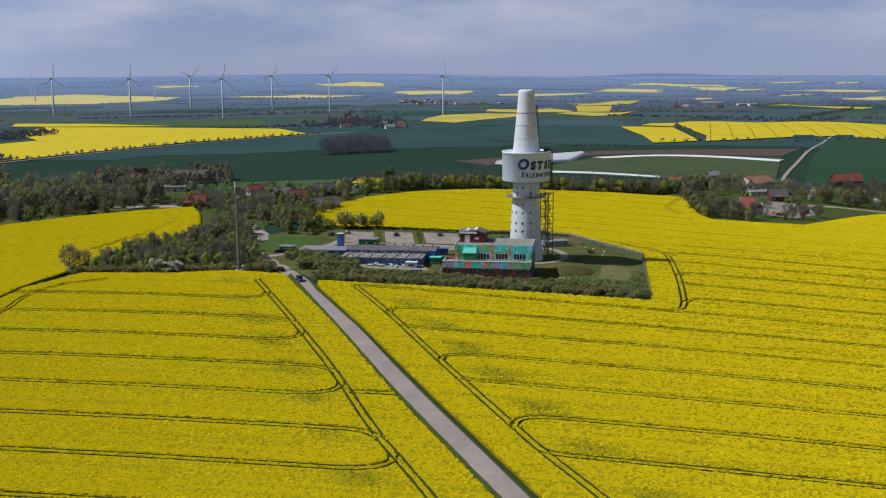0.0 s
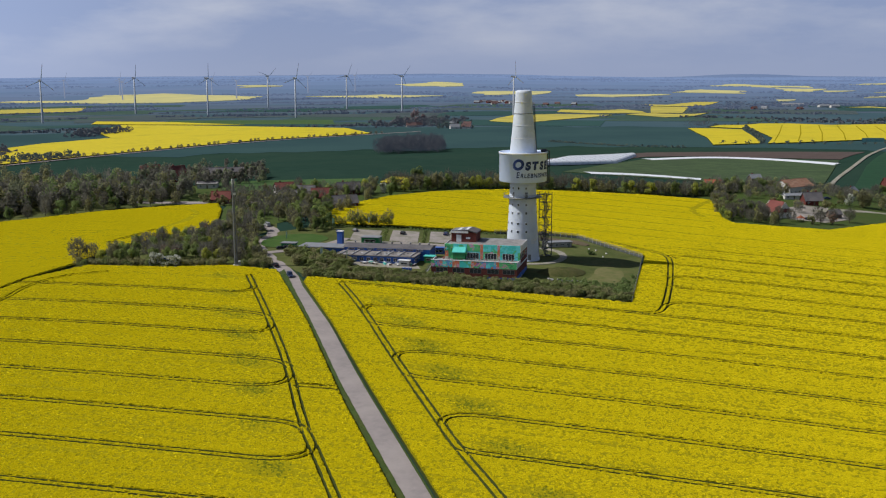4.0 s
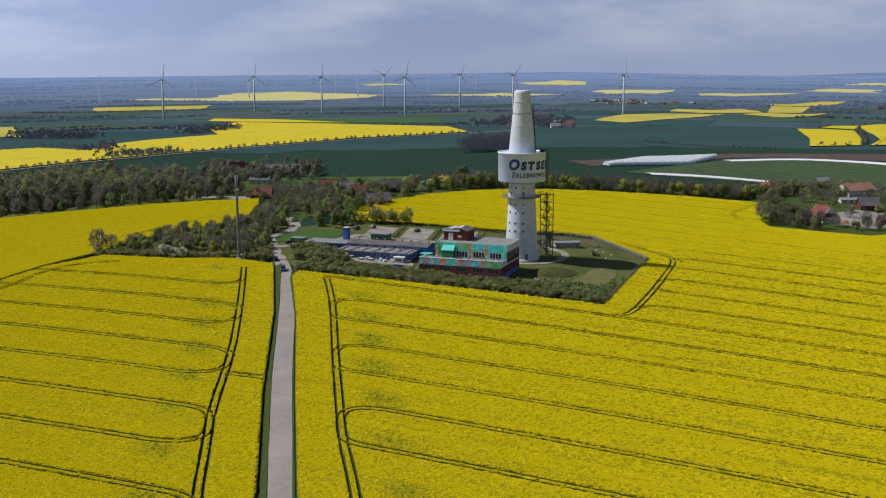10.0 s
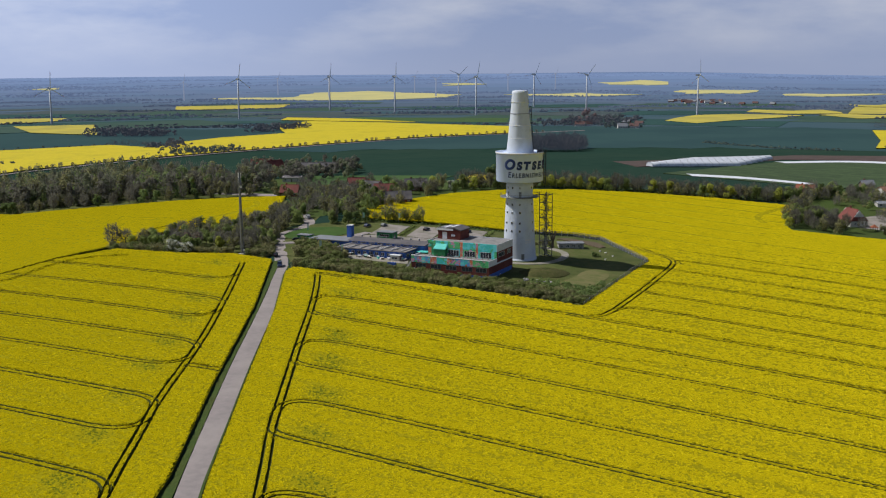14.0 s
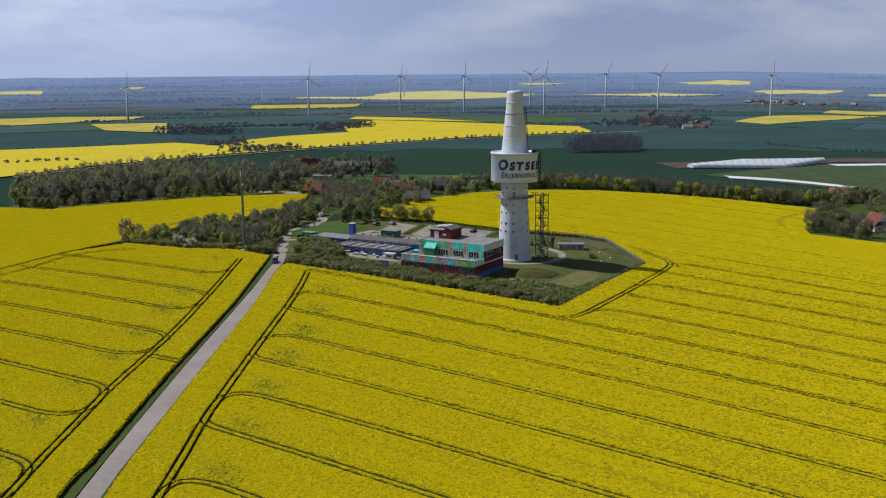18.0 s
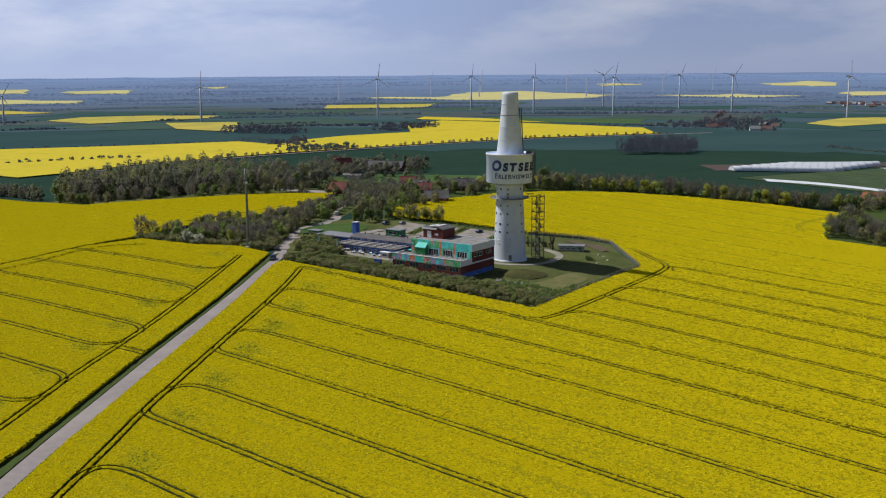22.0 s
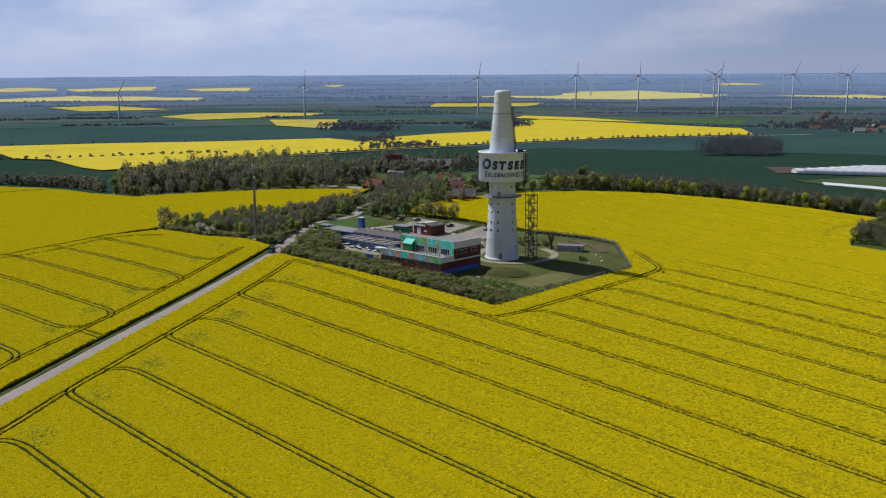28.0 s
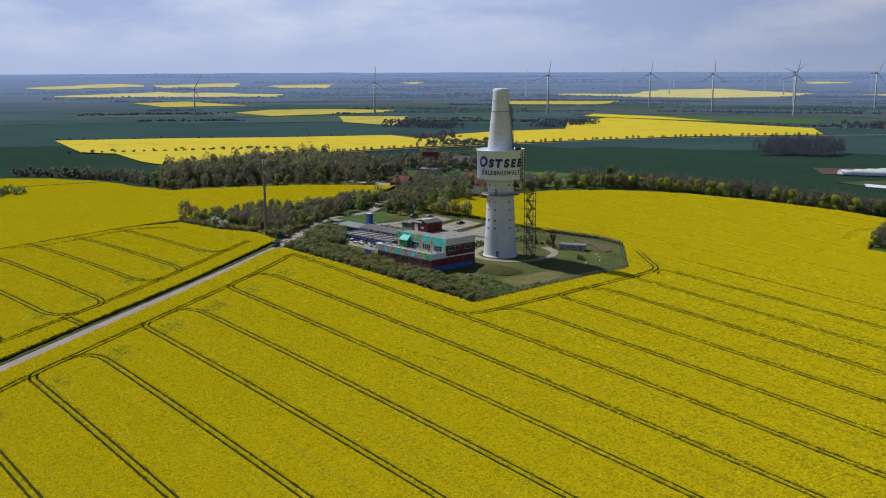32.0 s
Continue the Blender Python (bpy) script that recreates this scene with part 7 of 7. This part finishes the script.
# flags at the entrance and in the yard
for x, y, h in ((-47, 402, 6.5), (-36, 399.5, 6.0), (-56, 474, 6.5), (-40, 481, 6.0), (-70, 440, 5.5)):
    fl = thing("flag", (x, y, high(x, y)), random.uniform(0, 90), "pale green banner on a slim pole", "flag", "flags")
    part("pole", tubes([((0, 0, -0.2), (0, 0, h))], 0.05, 6), GALV, fl)
    bm = bmesh.new()
    rows = [[bm.verts.new((0.05 + 0.25 * i, 0.12 * math.sin(i * 1.1 + z), z)) for i in range(5)] for z in np.linspace(h - 2.6, h - 0.1, 4)]
    for a, b in zip(rows, rows[1:]):
        for i in range(4):
            bm.faces.new((a[i], a[i + 1], b[i + 1], b[i]))
    part("banner", bm, surface("pale_green_cloth", (0.22, 0.50, 0.25), (0.5, 0.55, 0.5), 0.6, rough=0.8), fl)


# ---- farmsteads ----
def cottage(x, y, turn, w, d, h, rise, wall, roof, label, category="house", chimneys=1, hip=0.0):
    """A house with gable or half-hipped roof, chimney, windows and door."""
    z = high(x, y)
    c = thing("house" if category == "house" else category.replace(" ", "_"), (x, y, z), turn, label, category)
    part("wall", boxes(((-w / 2, -d / 2, -1.0), (w / 2, d / 2, h))), wall, c)
    o = 0.5
    for s in (-1, 1):
        bm = bmesh.new()
        g = [[bm.verts.new((s * (w / 2 - k), y0, z0)) for y0, z0 in ((-d / 2, h), (d / 2, h), (0, h + rise * 0.97))] for k in (0, 0.25)]
        for a, b in ((0, 1), (1, 2), (2, 0)):
            bm.faces.new((g[0][a], g[0][b], g[1][b], g[1][a]))
        bm.faces.new(g[0])
        bm.faces.new(g[1][::-1])
        bmesh.ops.recalc_face_normals(bm, faces=bm.faces[:])
        part("gable", bm, wall, c)
    bm = bmesh.new()
    t = 0.25
    e = hip * w * 0.3
    top = [bm.verts.new(p) for p in ((-w / 2 - o, -d / 2 - o, h - 0.25), (w / 2 + o, -d / 2 - o, h - 0.25), (w / 2 + o - e, 0, h + rise), (-w / 2 - o + e, 0, h + rise), (w / 2 + o, d / 2 + o, h - 0.25), (-w / 2 - o, d / 2 + o, h - 0.25))]
    low = [bm.verts.new((v.co.x, v.co.y, v.co.z - t)) for v in top]
    for f in ((0, 1, 2, 3), (3, 2, 4, 5)):
        bm.faces.new([top[i] for i in f])
        bm.faces.new([low[i] for i in f[::-1]])
    for a, b in ((0, 1), (1, 2), (2, 4), (4, 5), (5, 3), (3, 0)):
        bm.faces.new((top[b], top[a], low[a], low[b]))
    if hip:
        bm.faces.new((top[1], top[4], top[2]))
        bm.faces.new((top[5], top[0], top[3]))
    part("roof", bm, roof, c)
    part("ridge", tubes([((-w / 2 - o + e, 0, h + rise), (w / 2 + o - e, 0, h + rise))], 0.16, 6), roof, c)
    for k in range(chimneys):
        cx = -w * 0.22 + w * 0.45 * k
        part("chimney", boxes(((cx - 0.4, 0.2, h + rise * 0.6), (cx + 0.4, 0.9, h + rise + 0.9))), BRICK, c)
    n = max(2, int(w / 3.2))
    for k in range(n):
        x0 = -w / 2 + (k + 0.5) * w / n
        if k == n // 2:
            part("door", boxes(((x0 - 0.5, -d / 2 - 0.05, 0), (x0 + 0.5, -d / 2, 2.05))), WOODWALL, c)
        else:
            window(c, x0 - 0.6, x0 + 0.6, 0.9, 2.1, -d / 2, panes=2)
    for y0 in (-d * 0.22, d * 0.22):
        window(c, y0 - 0.5, y0 + 0.5, 0.9, 2.1, w / 2, panes=2, side=1)
    window(c, -0.5, 0.5, h + rise * 0.2, h + rise * 0.2 + 1.0, w / 2, panes=1, side=1)
    return c


cottage(176, 594, -62, 13, 9.5, 3.2, 5.6, PLASTER, REDTILE, "white house with a steep red tiled roof", hip=0.35)
cottage(207, 640, 10, 11, 8, 3.0, 4.6, BRICK, DARKFELT, "brick house with a dark tiled roof", chimneys=2)
cottage(206, 682, 35, 22, 14, 5.0, 4.0, PLASTER, RUST, "large barn with a rusty sheet roof", "barn", chimneys=0)
cottage(199, 655, 12, 12, 6, 2.6, 0.9, PLASTER, GREYROOF, "low white outbuilding with a grey roof", "outbuilding", chimneys=0)
cottage(155, 682, -20, 11, 8, 3.0, 4.0, PLASTER, ORANGETILE, "house with an orange tiled roof among trees")
cottage(196, 752, 20, 8, 6, 5.5, 2.5, WOODWALL, GREYROOF, "narrow dark house with a grey roof", chimneys=1)
cottage(210, 603, 20, 7, 5, 2.6, 2.2, WOODWALL, DARKFELT, "dark wooden garage in the farmyard", "garage", chimneys=0)
cottage(312, 800, 5, 22, 11, 4.0, 5.5, BRICK, REDTILE, "long brick farmhouse with a red tiled roof", chimneys=2)
cottage(360, 810, 30, 16, 10, 3.5, 4.5, BRICK, ORANGETILE, "brick house with an orange roof")
cottage(262, 745, 60, 9, 7, 2.8, 3.0, PLASTER, GREYROOF, "small pale house with a grey roof")
gaz = thing("garden_pavilion", (186, 581, high(186, 581)), 20, "small wooden pavilion with an orange pyramid roof", "pavilion")
for x in (-1.2, 1.2):
    for y in (-1.2, 1.2):
        part("post", boxes(((x - 0.1, y - 0.1, -0.3), (x + 0.1, y + 0.1, 2.2))), WOODWALL, gaz)
bm = bmesh.new()
v = [bm.verts.new(p) for p in ((-1.7, -1.7, 2.1), (1.7, -1.7, 2.1), (1.7, 1.7, 2.1), (-1.7, 1.7, 2.1), (0, 0, 3.7))]
for f in ((0, 1, 4), (1, 2, 4), (2, 3, 4), (3, 0, 4), (3, 2, 1, 0)):
    bm.faces.new([v[i] for i in f])
part("roof", bm, ORANGETILE, gaz)
field("farmyard", [(172, 604), (182, 586), (200, 582), (218, 600), (222, 632), (200, 634), (184, 618)], 0.3, 5.0, [PAVED], "worn gravel farmyard", "yard", skirt=False)
field("farm_green", [(198, 557), (222, 580), (248, 607), (290, 645), (300, 664), (240, 640), (222, 600)], 0.35, 5.0, [LUSH], "rough grass at the field's edge", "grass", skirt=False)
ribbon("village_road", rounded([(205, 618), (226, 632), (270, 640), (340, 660)], 2), 5, GRAVEL, "pale farm road with trees", up=0.4)
for x, y in ((172, 583), (180, 578), (190, 574), (165, 575), (198, 592), (208, 612), (178, 612), (196, 626), (212, 634), (192, 610), (168, 606), (164, 596), (215, 622), (226, 645), (188, 640), (180, 660), (172, 672)):
    grove("garden_tree", [(x, y)], 7.5, 3.0, (TWIGS, OLIVELEAF, LEAF)[x % 3], "farm tree coming into leaf", 260, 0.42, x % 3 == 0, seed=x)
field("rough_pasture", [(-40, 642), (16, 646), (140, 655), (146, 600), (140, 572), (143, 554), (168, 552), (196, 552), (221, 576), (248, 604), (300, 642), (430, 690), (430, 782), (262, 796), (165, 752), (120, 690), (60, 664), (-40, 654)], 0.12, 12.0, [LUSH], "rough grass behind the belt of trees", "grass", skirt=False)
# village beyond the lane
field("village_green", [(-126, 470), (-96, 470), (-84, 500), (-76, 520), (-68, 550), (-48, 586), (-22, 613), (20, 630), (20, 640), (-40, 640), (-100, 650), (-160, 640), (-200, 600), (-195, 552), (-152, 552), (-128, 545), (-122, 494)], 0.16, 8.0, [LUSH], "rough grass round the village gardens", "grass", skirt=False)
cottage(-134, 556, 10, 10, 7, 2.8, 4.0, BRICK, REDTILE, "small house with a red tiled roof")
cottage(-193, 655, 55, 11, 9, 3.5, 6.5, BRICK, REDTILE, "farmhouse with a steep red gable roof")
cottage(-166, 668, 12, 26, 11, 3.0, 4.0, BRICK, DARKFELT, "long farm barn with a dark roof", "barn", chimneys=0)
cottage(-160, 615, 8, 12, 8, 3.2, 0.8, PLASTER, DARKFELT, "low store with a dark flat roof", "store", chimneys=0)
cottage(-230, 705, 30, 13, 9, 3.2, 5.0, BRICK, REDTILE, "house with a dull red roof among trees")
cottage(-64, 546, 28, 15, 8, 3.0, 4.0, BRICK, DARKFELT, "long house with a dark grey roof")
cottage(-80, 568, 15, 11, 8, 3.0, 4.5, BRICK, REDTILE, "brick house with a dark red roof")
cottage(-92, 580, -10, 12, 8, 3.0, 4.0, PLASTER, DARKFELT, "pale house with a dark roof")
cottage(-70, 596, 20, 13, 8, 3.0, 4.2, BRICK, DARKFELT, "house with a dark brownish roof")
cottage(-108, 596, 30, 11, 8, 3.0, 3.4, PLASTER, REDTILE, "pale house with a dull red roof")
ribbon("village_lane", rounded([(-100, 560), (-128, 556), (-160, 556), (-185, 560)], 2), 6, ASPHALT, "village lane at the edge of the rape", up=0.5)
DULLTILE = surface("dull_red_tiles", (0.12, 0.068, 0.064), (0.10, 0.06, 0.058), 0.8, rough=0.9)
for k, (x, y) in enumerate(((-95, 1760), (-70, 1730), (1, 2600), (35, 2620), (70, 2590), (100, 2640), (140, 2600), (-60, 2640), (520, 2330), (545, 2345), (610, 2300))):
    cottage(x, y, random.uniform(-40, 40), 13, 9, 3.0, 3.5, PLASTER if k % 2 else BRICK, DULLTILE if k % 3 else GREYROOF, "distant farmhouse with a pitched roof", chimneys=0)

# buildings on the distant slopes
for x, y, turn, w in ((634, 2500, -8, 30), (652, 2494, -8, 26), (690, 2412, 10, 24), (708, 2392, 10, 20)):
    cottage(x, y, turn, w, 12, 4.5, 2.6, PLASTER, GREYROOF, "long distant barn with a pale grey roof", "barn", chimneys=0)
for x, y, turn, wall, roof, kind in ((-158, 1672, 12, PLASTER, DULLTILE, "distant farmhouse with a dull red roof"), (-148, 1684, 60, PLASTER, DULLTILE, "distant farmhouse with a dull red roof"), (-84, 1628, 20, PLASTER, GREYROOF, "distant farmhouse with a grey roof"), (-66, 1632, -10, PLASTER, DULLTILE, "distant farmhouse with a dull red roof")):
    cottage(x, y, turn, 15, 9, 3.5, 4.5, wall, roof, kind, chimneys=0)
for k in range(14):
    x, y = -108 + 9.5 * k + random.uniform(-4, 4), 2735 + random.uniform(-60, 70)
    cottage(x, y, random.uniform(-50, 50), 14, 9, 3.5, 4.0, PLASTER if k % 3 else BRICK, DULLTILE if k % 2 else GREYROOF, "house in a distant village", chimneys=0)
NETTING = surface("teal_wind_netting", (0.16, 0.36, 0.34), (0.13, 0.30, 0.29), 0.4, rough=0.8)
for x0, x1 in ((432, 458), (484, 507)):
    net = thing("wind_netting", ((x0 + x1) / 2, 1285, high((x0 + x1) / 2, 1285)), 0, "long teal net fence at the foot of a rape field", "fence")
    part("net", boxes(((-(x1 - x0) / 2, -0.08, 0.5), ((x1 - x0) / 2, 0.08, 5.2))), NETTING, net, "teal woven netting")
    for k in range(6):
        px = -(x1 - x0) / 2 + (x1 - x0) * k / 5
        part("post", boxes(((px - 0.15, -0.3, -0.5), (px + 0.15, -0.08, 5.4))), GREYSTEEL, net)

# ---- plastic tunnels ----
FILM = surface("polytunnel_film", (0.66, 0.69, 0.74), (0.56, 0.59, 0.65), 0.25, rough=0.4)


def arch(s, z, r=4.06, t=0.14):
    """One hoop, a bent flat band, in a single piece."""
    bm = bmesh.new()
    rows = [[bm.verts.new((s + dx, q * math.cos(math.pi * j / 12), z + 0.6 + q * 0.85 * math.sin(math.pi * j / 12))) for dx, q in ((-t, r), (t, r), (t, r - 0.12), (-t, r - 0.12))] for j in range(13)]
    for a, b in zip(rows, rows[1:]):
        for k in range(4):
            bm.faces.new((a[k], a[(k + 1) % 4], b[(k + 1) % 4], b[k]))
    return bm


START, axis, length = np.array((44.0, 827.0)), np.array((0.664, 0.748)), 97.0
for k in range(7):
    p = START + np.array((0.24, 0.97)) * 17.5 * k
    tn = thing("polytunnel", (p[0], p[1], 0), math.degrees(math.atan2(axis[1], axis[0])), "long polytunnel of white plastic film over hoops", "polytunnel", "polytunnels")
    bm = bmesh.new()
    rows = []
    for i in range(13):
        s = length * i / 12
        q = p + axis * s
        z = high(q[0], q[1])
        rows.append([bm.verts.new((s, 4.0 * math.cos(math.pi * j / 10), z + 0.6 + 3.4 * math.sin(math.pi * j / 10))) for j in range(11)])
    for a, b in zip(rows, rows[1:]):
        for j in range(10):
            f = bm.faces.new((a[j], b[j], b[j + 1], a[j + 1]))
            f.smooth = True
    bm.faces.new(rows[0])
    part("film", bm, FILM, tn)
    for i in range(13):
        s = length * i / 12
        q = p + axis * s
        z = high(q[0], q[1])
        part("hoop", arch(s, z), GALV, tn)
# far wind turbines, their haze painted as pale emission
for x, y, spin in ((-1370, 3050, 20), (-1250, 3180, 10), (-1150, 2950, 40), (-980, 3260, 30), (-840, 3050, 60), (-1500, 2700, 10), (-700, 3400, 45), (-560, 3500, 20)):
    tb = thing("wind_turbine", (x, y, high(x, y)), 0, "far-off wind turbine paled by painted haze", "wind turbine", "wind farm")
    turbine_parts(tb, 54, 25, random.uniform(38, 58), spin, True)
